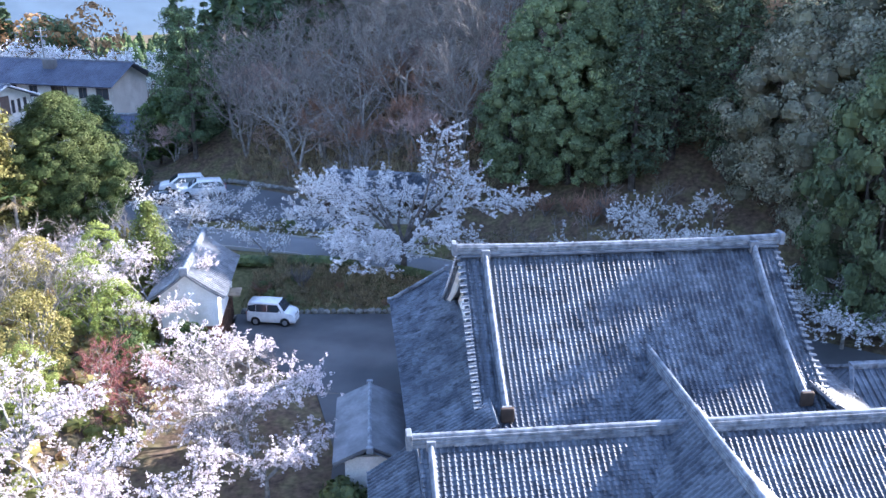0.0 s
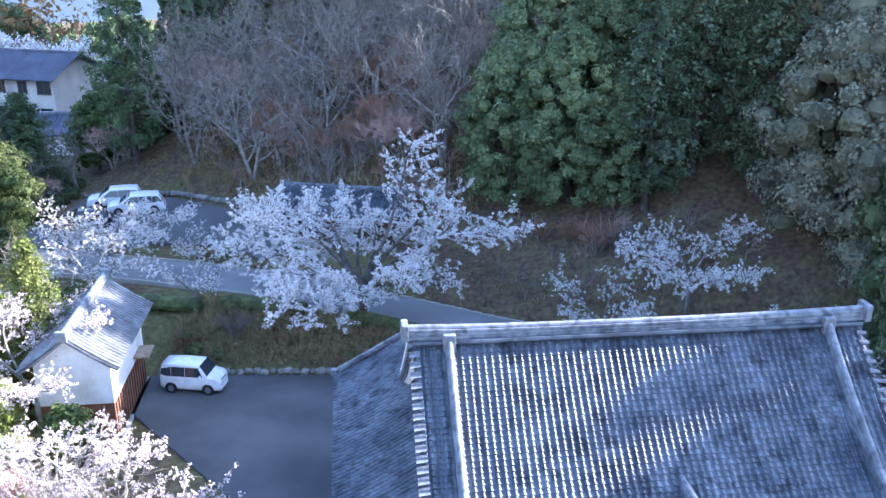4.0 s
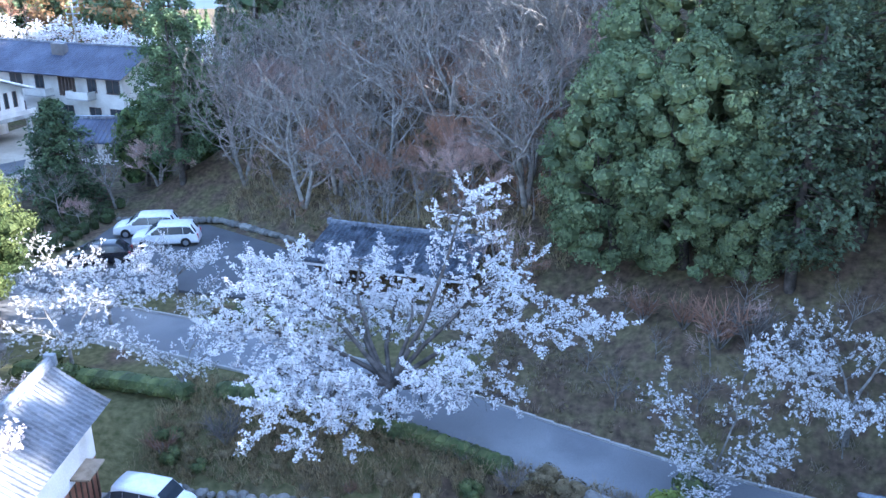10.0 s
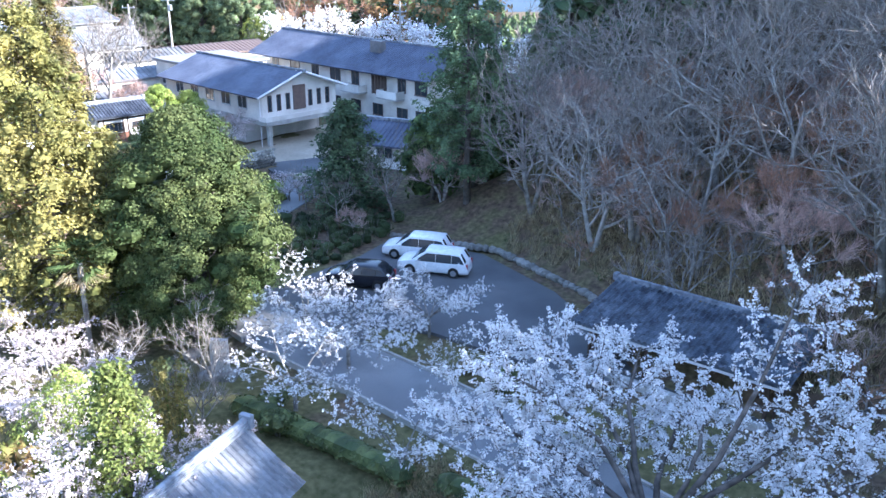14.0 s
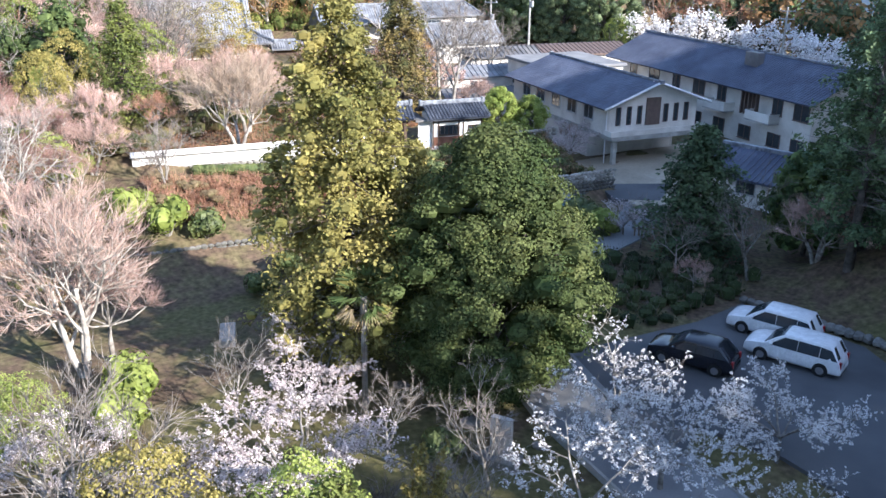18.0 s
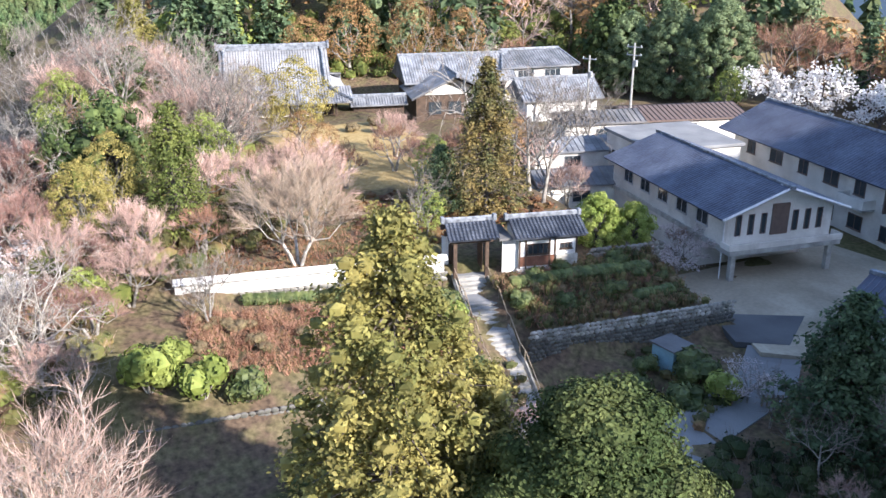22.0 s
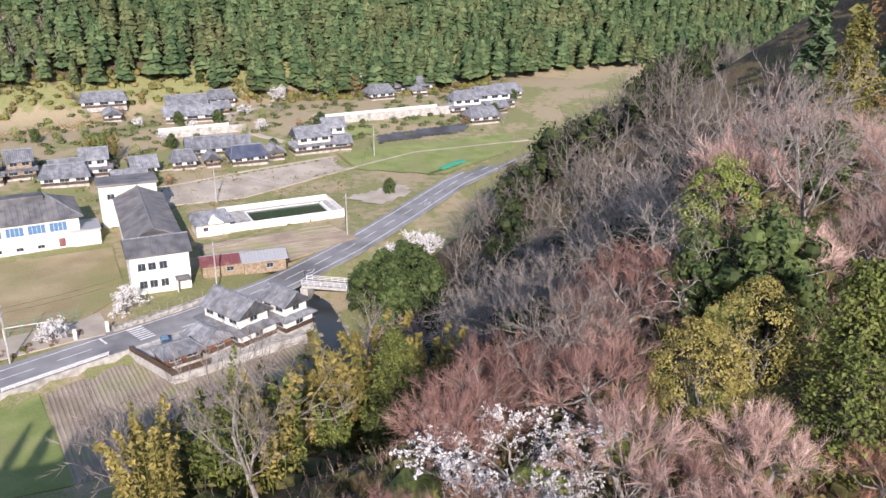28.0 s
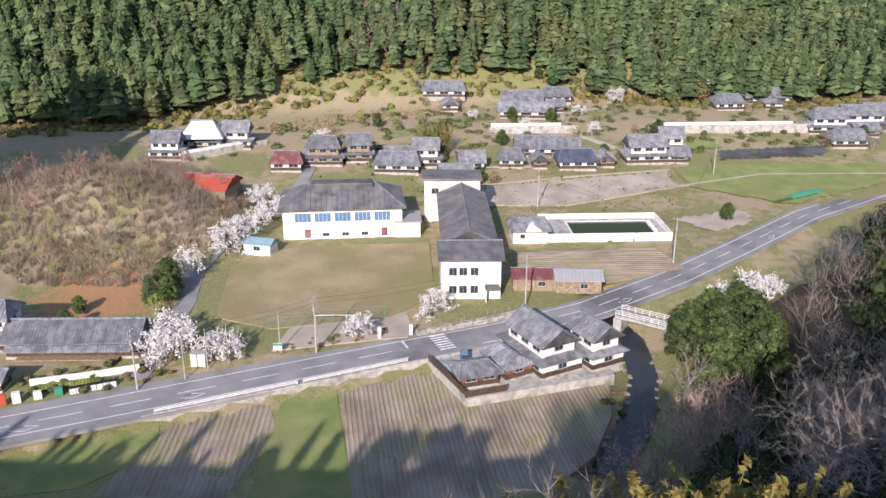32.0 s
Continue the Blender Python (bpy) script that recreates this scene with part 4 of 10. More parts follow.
TREES = {
    "pink": [dome_tree(q, 7.6, w, M["twig"], M["bark"], "leafless spreading tree with a feathery haze of pinkish twigs", lobes=n, stems=k) for q, w, n, k in ((11, 7.6, 11, 2), (12, 6.6, 9, 1), (13, 8.2, 12, 3))],
    "grey": [bare_tree(s, 9.5, M["twig_grey"], M["bark"], "leafless grey tree with a spreading crown of fine twigs", 8, stems=n, wide=0.62, lift=0.35, split=(5, 5, 3)) for s, n in ((21, 1), (22, 1), (23, 2))],
    "red": [bare_tree(33, 7.0, M["twig_red"], M["bark"], "budding maple with a dense dome of dark red twigs", 12, wide=0.8, stems=2, split=(4, 4, 4))],
    "paledome": [dome_tree(38, 9.0, 9.4, M["twig_beige"], M["bark_pale"], "large leafless tree with pale limbs and dense fine twigs", lobes=19, stems=3, spikes=54, base=0.2, girth=0.13)],
    "rosy": [dome_tree(q, 7.4, w, M["twig_rose"], M["bark"], "leafless spreading tree with dense dull rose twigs", lobes=n, stems=k) for q, w, n, k in ((14, 7.4, 11, 2), (15, 6.4, 9, 3))],
    "rust": [dome_tree(q, 7.0, 6.8, M["twig_rust"], M["bark"], "budding tree with rust-red twigs", lobes=9, stems=2, spikes=34) for q in (31, 32)],
    "maple": [bare_tree(35, 9.5, M["twig_sun"], M["bark_pale"], "leafless pale maple with feathery pinkish twigs", 10, stems=3, wide=0.62, lift=0.32, split=(6, 5, 5), thick=0.011, reach=0.09, up=0.6)],
    "cherry": [spray_cherry(q, ring_of_arms(q, n, 3.9, 6.0), 1.7, "cherry tree in full pale blossom", 0.15, flakes=9, size=0.088, puff=0.16, bloom_mat=M["blossom_pink_dimmed"]) for q, n in ((41, 7), (42, 8), (43, 6))],
    "oldcherry": [spray_cherry(44, [(150, 8.6, 7.2, 1.0, 0.95), (182, 8.0, 5.6, 1.0, 0.95), (205, 5.5, 4.4, 0.8, 0.9), (246, 5.6, 4.6, 2.4, 1.0), (262, 4.2, 4.0, 1.8, 1.0), (232, 6.6, 5.4, 2.2, 1.0), (14, 8.8, 6.6, 1.2, 0.9), (40, 6.4, 7.4, 0.5, 0.95), (62, 6.2, 10.2, 0.0, 0.85), (95, 4.6, 6.2, 0.5, 0.9), (122, 6.8, 7.0, 0.8, 1.0), (170, 7.2, 7.0, 0.9, 1.0), (352, 5.6, 3.4, 0.4, 0.4), (320, 4.4, 5.2, 1.0, 0.7), (76, 2.6, 6.2, 0.2, 0.5)], 2.6, "old spreading cherry tree in full pale blossom", 0.26, flakes=15, size=0.086, puff=0.15, bark=M["bark_dark"], thick=2.3)],
    "layered": [spray_cherry(q, ring_of_arms(q, 7, 4.2, 4.6, 0.7, 0.74), 1.6, "spreading cherry tree in pale blossom", 0.13, flakes=11, size=0.082, puff=0.13) for q in (45, 48)],
    "sparse": [spray_cherry(q, ring_of_arms(q, 5, 3.4, 4.6, 0.4, 0.55), 1.4, "thin cherry tree with scattered pale blossom", 0.11, size=0.082, puff=0.13) for q in (49, 50)],
    "farcherry": [cherry_tree(s, 7.5, "cherry tree in full pale blossom", density=7, flake=0.36, spread=0.42, clusters=1, split=(5, 5, 3), flat=0.9) for s in (46, 47)],
    "camphor": [leafy_tree(s, 13.0, 10.0, "dense dark green evergreen with a rounded lumpy crown", M["leaf_hill"], clumps=280, leaves=56, size=0.16, lump=0.058, base=0.06, top=0.5) for s in (51, 52)],
    "greatcamphor": [leafy_tree(53, 12.0, 8.6, "broad dark green camphor tree with a rounded crown", M["leaf_camphor"], clumps=230, leaves=190, size=0.095, lump=0.062, base=0.12, top=0.42), leafy_tree(54, 12.0, 8.6, "broad dark green camphor tree with a rounded crown", M["leaf_camphor"], clumps=150, leaves=120, size=0.125, lump=0.075, base=0.12, top=0.42)],
    "round": [leafy_tree(s, 9.0, 7.0, "dark evergreen broadleaf tree with a rounded crown", M["leaf"], clumps=60, leaves=26, size=0.36, lump=0.12, base=0.12, top=0.5) for s in (61, 62)],
    "yellow": [leafy_tree(s, 8.0, 6.0, "tree with fresh yellow leaves", M["leaf_yellow"], clumps=90, leaves=64, size=0.11, lump=0.085, base=0.3, core=False, bark=M["bark"], name="leafing_tree") for s in (71, 74)],
    "lime": [leafy_tree(s, 7.0, 5.0, "tree with fresh lime-green leaves", M["leaf_lime"], clumps=90, leaves=60, size=0.1, lump=0.085, base=0.2, core=False, bark=M["bark"], name="leafing_tree") for s in (72, 75)],
    "farleaf": [leafy_tree(s, 7.0, 5.0, "small garden tree with fresh leaves", m, clumps=36, leaves=12, size=0.36, lump=0.12, base=0.2, core=False, bark=M["bark"], name="leafing_tree") for s, m in ((78, M["leaf_lime"]), (79, M["leaf_rust"]))],
    "orange": [leafy_tree(s, 9.0, 6.6, "tree with rust-orange budding leaves", M["leaf_rust"], clumps=100, leaves=44, size=0.12, lump=0.085, base=0.25, core=False, bark=M["bark"], name="leafing_tree") for s in (73, 76)],
    "cedar": [cedar_tree(s, 15.0, 6.0, "tall dark green cedar with a narrow ragged cone", M["leaf_dark"], flakes=4, size=0.42) for s in (81, 82)],
    "finecedar": [cedar_tree(s, 15.0, 6.4, "tall dark green cedar with fine drooping sprays", M["needle_hill"], tiers=26, spray=6, flakes=11, size=0.17, puff=0.36, ragged=0.25, power=0.6) for s in (805, 806)],
    "greatgold": [cedar_tree(831, 15.0, 8.6, "tall cedar with golden green drooping sprays", M["leaf_gold"], tiers=26, spray=4, flakes=72, ragged=0.34, power=0.5, size=0.115, puff=0.6, base=0.08, core=0.3, whorl=7)],
    "gold": [cedar_tree(s, 15.0, 7.4, "tall cedar with golden green drooping sprays", M["leaf_gold"], tiers=30, spray=6, flakes=14, ragged=0.5, power=0.5, size=0.16, puff=0.45) for s in (83, 84)],
    "browncedar": [cedar_tree(832, 12.6, 9.4, "conical cedar with olive-brown drooping sprays", M["leaf_cedar"], tiers=26, spray=6, flakes=20, ragged=0.25, power=0.85, size=0.15, puff=0.4, base=0.04)],
    "cone": [cedar_tree(85, 8.0, 6.0, "dense dark conical evergreen", M["leaf_dark"], tiers=24, spray=6, flakes=15, ragged=0.2, power=0.6, base=0.03, size=0.15, puff=0.36)],
    "brightcone": [cedar_tree(86, 9.0, 5.6, "bright green conical evergreen", M["leaf_cone"], tiers=26, spray=5, flakes=13, ragged=0.15, power=0.7, base=0.05, size=0.13, puff=0.34)],
    "pine": [cedar_tree(87, 16.0, 9.0, "tall pine with layered dark green boughs", M["leaf_dark"], tiers=15, spray=7, flakes=22, ragged=0.25, droop=0.15, power=0.55, base=0.12, size=0.17, puff=0.42, name="pine_tree")],
    "oak": [leafy_tree(s, 15.0, 10.0, "tall grey-green oak with a feathery lumpy crown", M["leaf_oak"], clumps=170, leaves=90, size=0.17, lump=0.075, base=0.1, top=0.45, bark=M["bark"]) for s in (56,)],
    "hillbare": [bare_tree(s, 10.0, M["twig_pale"], M["bark_pale"], "leafless hillside tree with pale limbs and fine twigs", 6, stems=n, wide=0.78, lift=0.2, split=(6, 5, 4), thick=0.01, reach=0.08, sides=(6, 5, 4, 3), girth=0.016) for s, n in ((24, 2), (27, 1), (28, 3))],
    "pale": [bare_tree(s, 12.0, M["twig_pale"], M["bark_pale"], "tall leafless tree with sunlit pale limbs", 9, stems=n, wide=0.72, lift=0.24, split=(6, 5, 4), thick=0.014, reach=0.075, girth=0.015) for s, n in ((36, 2), (37, 1))],
    "bamboo": [bamboo_clump(s, 7.5, "clump of green and yellowing bamboo", m) for s, m in ((91, M["leaf_bamboo"]), (92, M["leaf_bamboo"]), (93, M["leaf_cone"]))],
    "bush": [shrub(s, 1.0, 1.3, "rounded dense green garden shrub", M["hedge"]) for s in (101, 102)],
    "terrace_bush": [leafy_tree(107, 3.8, 3.6, "leafy bright green evergreen shrub", M["leaf_lime"], clumps=60, leaves=90, size=0.1, lump=0.13, base=0.02, top=0.5, name="evergreen_shrub")],
    "limebush": [shrub(103, 1.0, 1.6, "bright green leafy shrub", M["leaf_lime"])],
    "drybush": [shrub(104, 0.9, 0.9, "low brownish leafy garden shrub", M["drygreen"], leaves=520, size=0.09)],
    "twigbush": [twig_shrub(105, 1.9, M["twig_grey"], "bare grey twiggy garden shrub"), twig_shrub(106, 1.7, M["twig_rust"], "bare reddish twiggy garden shrub")],
    "tuft": [grass_tuft(107, 0.8, "tuft of dry straw-coloured grass")],
}
USED = set()


def plant(kind, x, y, size=1.0, turn=None, z=None, tall=1.0, label="", pick=None, group=""):
    """Sets a copy of a kind of tree onto the ground."""
    stock = TREES[kind]
    n = len(USED)
    USED.add((kind, x, y))
    src = stock[(n if pick is None else pick) % len(stock)]
    m = pose(x, y, land(x, y) if z is None else z, 0, 0, (n * 77.7) % 360 if turn is None else turn)
    ob = copy_thing(src, m)
    ob.scale = (size, size, size * tall)
    if label:
        ob["label"] = label
    if group:
        ob["group"] = group
    return ob


def grove(kinds, outline, gap, sizes, seed, keep=None, group=""):
    """Trees scattered at about even gaps inside an outline."""
    rnd = random.Random(seed)
    x0, x1 = min(p[0] for p in outline), max(p[0] for p in outline)
    y0, y1 = min(p[1] for p in outline), max(p[1] for p in outline)
    y = y0
    row = 0
    while y < y1:
        x = x0 + (row % 2) * gap / 2
        while x < x1:
            px, py = x + rnd.uniform(-0.35, 0.35) * gap, y + rnd.uniform(-0.35, 0.35) * gap
            kind, size = rnd.choice(kinds), rnd.uniform(*sizes)
            if inside(px, py, outline) and (keep is None or keep(px, py)):
                plant(kind, px, py, size, rnd.uniform(0, 360), pick=rnd.randrange(9), group=group)
            x += gap
        y += gap * 0.87
        row += 1


LIGHT = {
    "pink": [bare_tree(s, 8.5, M["twig"], M["bark"], "", 5, thick=0.03, levels=2, split=(5, 6), reach=0.15, sides=(5, 4, 3)) for s in (15, 16)],
    "grey": [bare_tree(s, 9.5, M["twig_grey"], M["bark"], "", 4, thick=0.02, levels=2, split=(5, 6), wide=0.62, lift=0.35, reach=0.14, sides=(5, 4, 3)) for s in (25, 26)],
    "rust": [bare_tree(s, 8.0, M["twig_rust"], M["bark"], "", 6, thick=0.035, levels=2, split=(5, 6), reach=0.15, sides=(5, 4, 3)) for s in (34,)],
    "round": [leafy_tree(s, 9.0, 7.0, "", M["leaf_hill"], clumps=34, leaves=22, size=0.42, lump=0.14, base=0.12) for s in (64, 65)],
    "under": [leafy_tree(s, 9.0, 7.5, "", M["leaf"], clumps=30, leaves=44, size=0.3, lump=0.15, base=0.1) for s in (66, 67)],
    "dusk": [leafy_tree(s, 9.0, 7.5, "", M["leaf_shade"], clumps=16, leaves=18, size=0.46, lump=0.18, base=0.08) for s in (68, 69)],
    "orange": [leafy_tree(s, 9.0, 7.0, "", M["leaf_rust"], clumps=30, leaves=13, size=0.5, lump=0.15, base=0.2, core=False) for s in (77,)],
    "lime": [leafy_tree(s, 8.0, 5.6, "", M["leaf_lime"], clumps=30, leaves=13, size=0.5, lump=0.15, base=0.2, core=False) for s in (78,)],
    "cedar": [cedar_tree(s, 15.0, 5.6, "", M["leaf_dark"], tiers=15, spray=3, flakes=2, size=0.85, whorl=5) for s in (88, 89)],
    "gold": [cedar_tree(s, 15.0, 6.0, "", M["leaf_gold"], tiers=15, spray=3, flakes=2, size=0.8, whorl=5, power=0.6) for s in (90,)],
}


def wood(name, label, kinds, outline, gap, sizes, seed, keep=None):
    """A wood that nobody could count, as one mesh."""
    rnd, mats, verts, faces, slots = random.Random(seed), [], [], [], []
    x0, x1 = min(p[0] for p in outline), max(p[0] for p in outline)
    y0, y1 = min(p[1] for p in outline), max(p[1] for p in outline)
    y, row, n = y0, 0, 0
    while y < y1:
        x = x0 + (row % 2) * gap / 2
        while x < x1:
            px, py = x + rnd.uniform(-0.4, 0.4) * gap, y + rnd.uniform(-0.4, 0.4) * gap
            src, size, turn = rnd.choice(LIGHT[rnd.choice(kinds)]), rnd.uniform(*sizes), rnd.uniform(0, 6.28)
            x += gap
            if not inside(px, py, outline) or (keep and not keep(px, py)):
                continue
            z, tall, c, s = land(px, py), size * rnd.uniform(0.85, 1.2), math.cos(turn) * size, math.sin(turn) * size
            for ob in src.children:
                me = ob.data
                if me.materials[0] not in mats:
                    mats.append(me.materials[0])
                k = mats.index(me.materials[0])
                co = np.empty(len(me.vertices) * 3)
                me.vertices.foreach_get("co", co)
                co = co.reshape(-1, 3)
                verts.append(np.stack((px + co[:, 0] * c - co[:, 1] * s, py + co[:, 0] * s + co[:, 1] * c, z + co[:, 2] * tall), 1))
                faces += [tuple(i + n for i in p.vertices) for p in me.polygons]
                slots += [k] * len(me.polygons)
                n += len(co)
        y += gap * 0.87
        row += 1
    me = bpy.data.meshes.new(name)
    me.from_pydata(np.concatenate(verts).tolist(), [], faces)
    for m in mats:
        me.materials.append(m)
    me.polygons.foreach_set("material_index", slots)
    me.update()
    return tagged(new(name, me), label, "trees", kind="stuff")


def far_forest(name, label, outline, gap, height, seed, mat, wide=0.36, flecks=30):
    """A wood far off: one mesh of many tiered conifers."""
    rnd, soup = random.Random(seed), Soup()
    x0, x1 = min(p[0] for p in outline), max(p[0] for p in outline)
    y0, y1 = min(p[1] for p in outline), max(p[1] for p in outline)
    y = y0
    while y < y1:
        x = x0
        while x < x1:
            px, py = x + rnd.uniform(-0.45, 0.45) * gap, y + rnd.uniform(-0.45, 0.45) * gap
            x += gap
            if not inside(px, py, outline):
                continue
            tone = noise.noise((px * 0.02, py * 0.02, 9))
            z, h = land(px, py), height * rnd.uniform(0.72, 1.15) * (1 + 0.25 * tone)
            w = h * wide * rnd.uniform(0.8, 1.2) / 2
            b = len(soup.v)
            soup.v += [Vector((px - 0.22, py, z - 1)), Vector((px + 0.22, py, z - 1)), Vector((px, py, z + h * 0.6))]
            soup.f.append((b, b + 1, b + 2))
            full, tiers, spin = rnd.uniform(0.45, 0.7), 8, rnd.uniform(0, 6.28)
            tx, ty = rnd.uniform(-0.25, 0.25), rnd.uniform(-0.25, 0.25)
            # skirts of boughs, each jagged at its hem
            for j in range(tiers):
                f = 0.22 + 0.78 * j / tiers
                r = w * (1 - f * 0.97) ** full * 1.35
                up = z + h * min(1.0, f + 0.22)
                b, n = len(soup.v), 8
                soup.v.append(Vector((px + tx * f, py + ty * f, up)))
                for k in range(n):
                    a = spin + j * 0.7 + 6.2832 * k / n
                    q = r * (rnd.uniform(0.75, 1.2) if k % 2 else rnd.uniform(0.5, 0.95))
                    soup.v.append(Vector((px + math.cos(a) * q, py + math.sin(a) * q, z + h * f + rnd.uniform(-0.6, 0.9))))
                soup.f += [(b, b + 1 + k, b + 1 + (k + 1) % n) for k in range(n)]
            for k in range(flecks):
                f = 0.2 + 0.78 * (k + rnd.random()) / flecks
                a = k * 2.39996 + rnd.uniform(-0.5, 0.5)
                r = w * (1 - f * 0.97) ** full * 1.35 * rnd.uniform(0.8, 1.1)
                out = Vector((math.cos(a), math.sin(a), 0))
                q = Vector((px, py, z + h * (f + 0.03))) + out * r
                side_way = Vector((-out.y, out.x, 0)) * rnd.uniform(0.3, 0.6)
                b = len(soup.v)
                soup.v += [q - side_way + Vector((0, 0, rnd.uniform(-0.2, 0.2))), q + side_way, q - out * 0.5 + Vector((0, 0, rnd.uniform(0.5, 1.0)))]
                soup.f.append((b, b + 1, b + 2))
        y += gap
    return tagged(new(name, soup.mesh(name, mat)), label, "forest", kind="stuff")
CHERRY = "cherry tree in full pale blossom"


def thicket(name, label, outline, gap, height, seed, leaf, twig=None, leaves=16, size=0.16, category="shrubs", twigs=8, fill=1.0, thick=0.018):
    """Low growth that nobody could count: mounds of leaves and twigs in one mesh."""
    rnd, soup, kinds = random.Random(seed), Soup(), []
    x0, x1 = min(p[0] for p in outline), max(p[0] for p in outline)
    y0, y1 = min(p[1] for p in outline), max(p[1] for p in outline)
    for j in range(int((y1 - y0) / gap) + 1):
        for i in range(int((x1 - x0) / gap) + 1):
            px, py = x0 + (i + rnd.random()) * gap, y0 + (j + rnd.random()) * gap
            if not inside(px, py, outline) or rnd.random() > fill:
                continue
            k = height * rnd.uniform(0.5, 1.2)
            p, start = Vector((px, py, land(px, py))), len(soup.f)
            r = gap * rnd.uniform(0.5, 0.8)
            if leaves:
                if leaves > 9:
                    soup.blob(p + Vector((0, 0, k * 0.35)), r * 0.8, r * 0.8, k * 0.45, rnd, 5, 3)
                for _ in range(leaves):
                    n = rand_dir(rnd)
                    n.z = abs(n.z)
                    soup.flake(p + Vector((n.x * r, n.y * r, k * (0.2 + 0.7 * n.z))), n + rand_dir(rnd) * 0.6, size * rnd.uniform(0.6, 1.3), rnd, 1.5)
            kinds += [0] * (len(soup.f) - start)
            start = len(soup.f)
            if twig:
                for _ in range(twigs):
                    soup.spike(p + Vector((rnd.uniform(-r, r) * 0.6, rnd.uniform(-r, r) * 0.6, 0)), (Vector((0, 0, 1)) + rand_dir(rnd) * 0.6).normalized() * k * rnd.uniform(0.9, 1.5), thick, rnd)
            kinds += [1] * (len(soup.f) - start)
    me = soup.mesh(name, leaf)
    if twig:
        me.materials.append(twig)
    me.polygons.foreach_set("material_index", kinds)
    return tagged(new(name, me), label, category, kind="stuff")

# ---- roofs, walls and windows ----
def tile_template(pitch, step):
    """Points and faces of one cover tile and the pan beside it: x across, y up the slope, z out."""
    v, f = [], []
    r = pitch * 0.265
    for j, (y, k) in enumerate(((-0.03, 1.2), (step, 0.88))):
        for i in range(5):
            a = math.pi * i / 4
            v.append((-math.cos(a) * r * k, y, math.sin(a) * r * k * 1.05 + (0.028 if j == 0 else 0.0)))
    f += [(i + 1, i, i + 5, i + 6) for i in range(4)]
    f.append((0, 1, 2, 3, 4))
    b = len(v)
    v += [(r * 0.8, -0.03, 0.06), (pitch / 2, -0.03, 0.034), (pitch - r * 0.8, -0.03, 0.06), (r * 0.8, step, 0.012), (pitch / 2, step, -0.014), (pitch - r * 0.8, step, 0.012)]
    f += [(b + 1, b, b + 3, b + 4), (b + 2, b + 1, b + 4, b + 5)]
    return v, f


def slope_frame(e0, e1, t0, t1):
    u = (e1 - e0).normalized()
    up = t0 - e0
    up = up - u * up.dot(u)
    run = up.length
    up = up / run
    return u, up, u.cross(up), run


def tiled_slope(parent, e0, e1, t0, t1, pitch, step, sag=0.0, mat=None, single=0, thick=0.12, name="roof_slope", relief=1.0):
    """A roof slope from its eave e0 e1 up to t0 t1: a boarded sheet and rows of tiles on it, which are real pieces. single: how many stand as objects of their own."""
    mat = mat or M["tile"]
    e0, e1, t0, t1 = (Vector(p) for p in (e0, e1, t0, t1))
    u, up, n, run = slope_frame(e0, e1, t0, t1)
    size = (e1 - e0).length
    s0, s1 = (t0 - e0).dot(u), (t1 - e0).dot(u)

    def place(s, h):
        b = h / run
        return e0 + u * s + up * h - n * (sag * 4 * b * (1 - b)), b

    def limit(s):
        if s < s0:
            return run * s / s0
        if s > s1:
            return run * (size - s) / (size - s1)
        return run

    # sheet under the tiles
    k = 6
    sheet = Soup()
    for j in range(k + 1):
        h = run * j / k
        lo, hi = max(0.0, s0 * h / run), size - max(0.0, (size - s1) * h / run)
        for s in (lo, hi):
            p, _ = place(s, h)
            sheet.v += [p - n * 0.03, p - n * (0.03 + thick)]
    for j in range(k):
        a = j * 4
        sheet.f += [(a, a + 2, a + 6, a + 4), (a + 1, a + 5, a + 7, a + 3), (a, a + 4, a + 5, a + 1), (a + 2, a + 3, a + 7, a + 6)]
    sheet.f += [(0, 1, 3, 2), (k * 4, k * 4 + 2, k * 4 + 3, k * 4 + 1)]
    mpart(name, sheet.mesh(name, mat), parent)
    tv, tf = tile_template(pitch, step)
    tv = [(x, y, z * relief) for x, y, z in tv]
    soup, ones = Soup(), []
    cols = int(size / pitch)
    for c in range(cols + 1):
        s = (size - cols * pitch) / 2 + c * pitch
        rows = int(max(0, limit(min(max(s, 0.01), size - 0.01)) - 0.02) / step + 0.5)
        for r in range(rows):
            p, b = place(s, r * step)
            q, _ = place(s, (r + 1) * step)
            w = (q - p).normalized()
            m = u.cross(w).normalized()
            if len(ones) < single and c % 2 == 0:
                ones.append((p, u, w, m))
                continue
            at = len(soup.v)
            soup.v += [p + u * x + w * y + m * z for x, y, z in tv]
            soup.f += [tuple(i + at for i in g) for g in tf]
    ob = mpart("roof_tiles", soup.mesh("roof_tiles", mat), parent)
    ob["kind"] = "stuff"
    if ones:
        me = mesh_from("roof_tile", tv, tf, mat)
        for p, a, b, c in ones:
            m = Matrix((a, b, c)).transposed().to_4x4()
            m.translation = p
            mpart("roof_tile", me, parent, m)


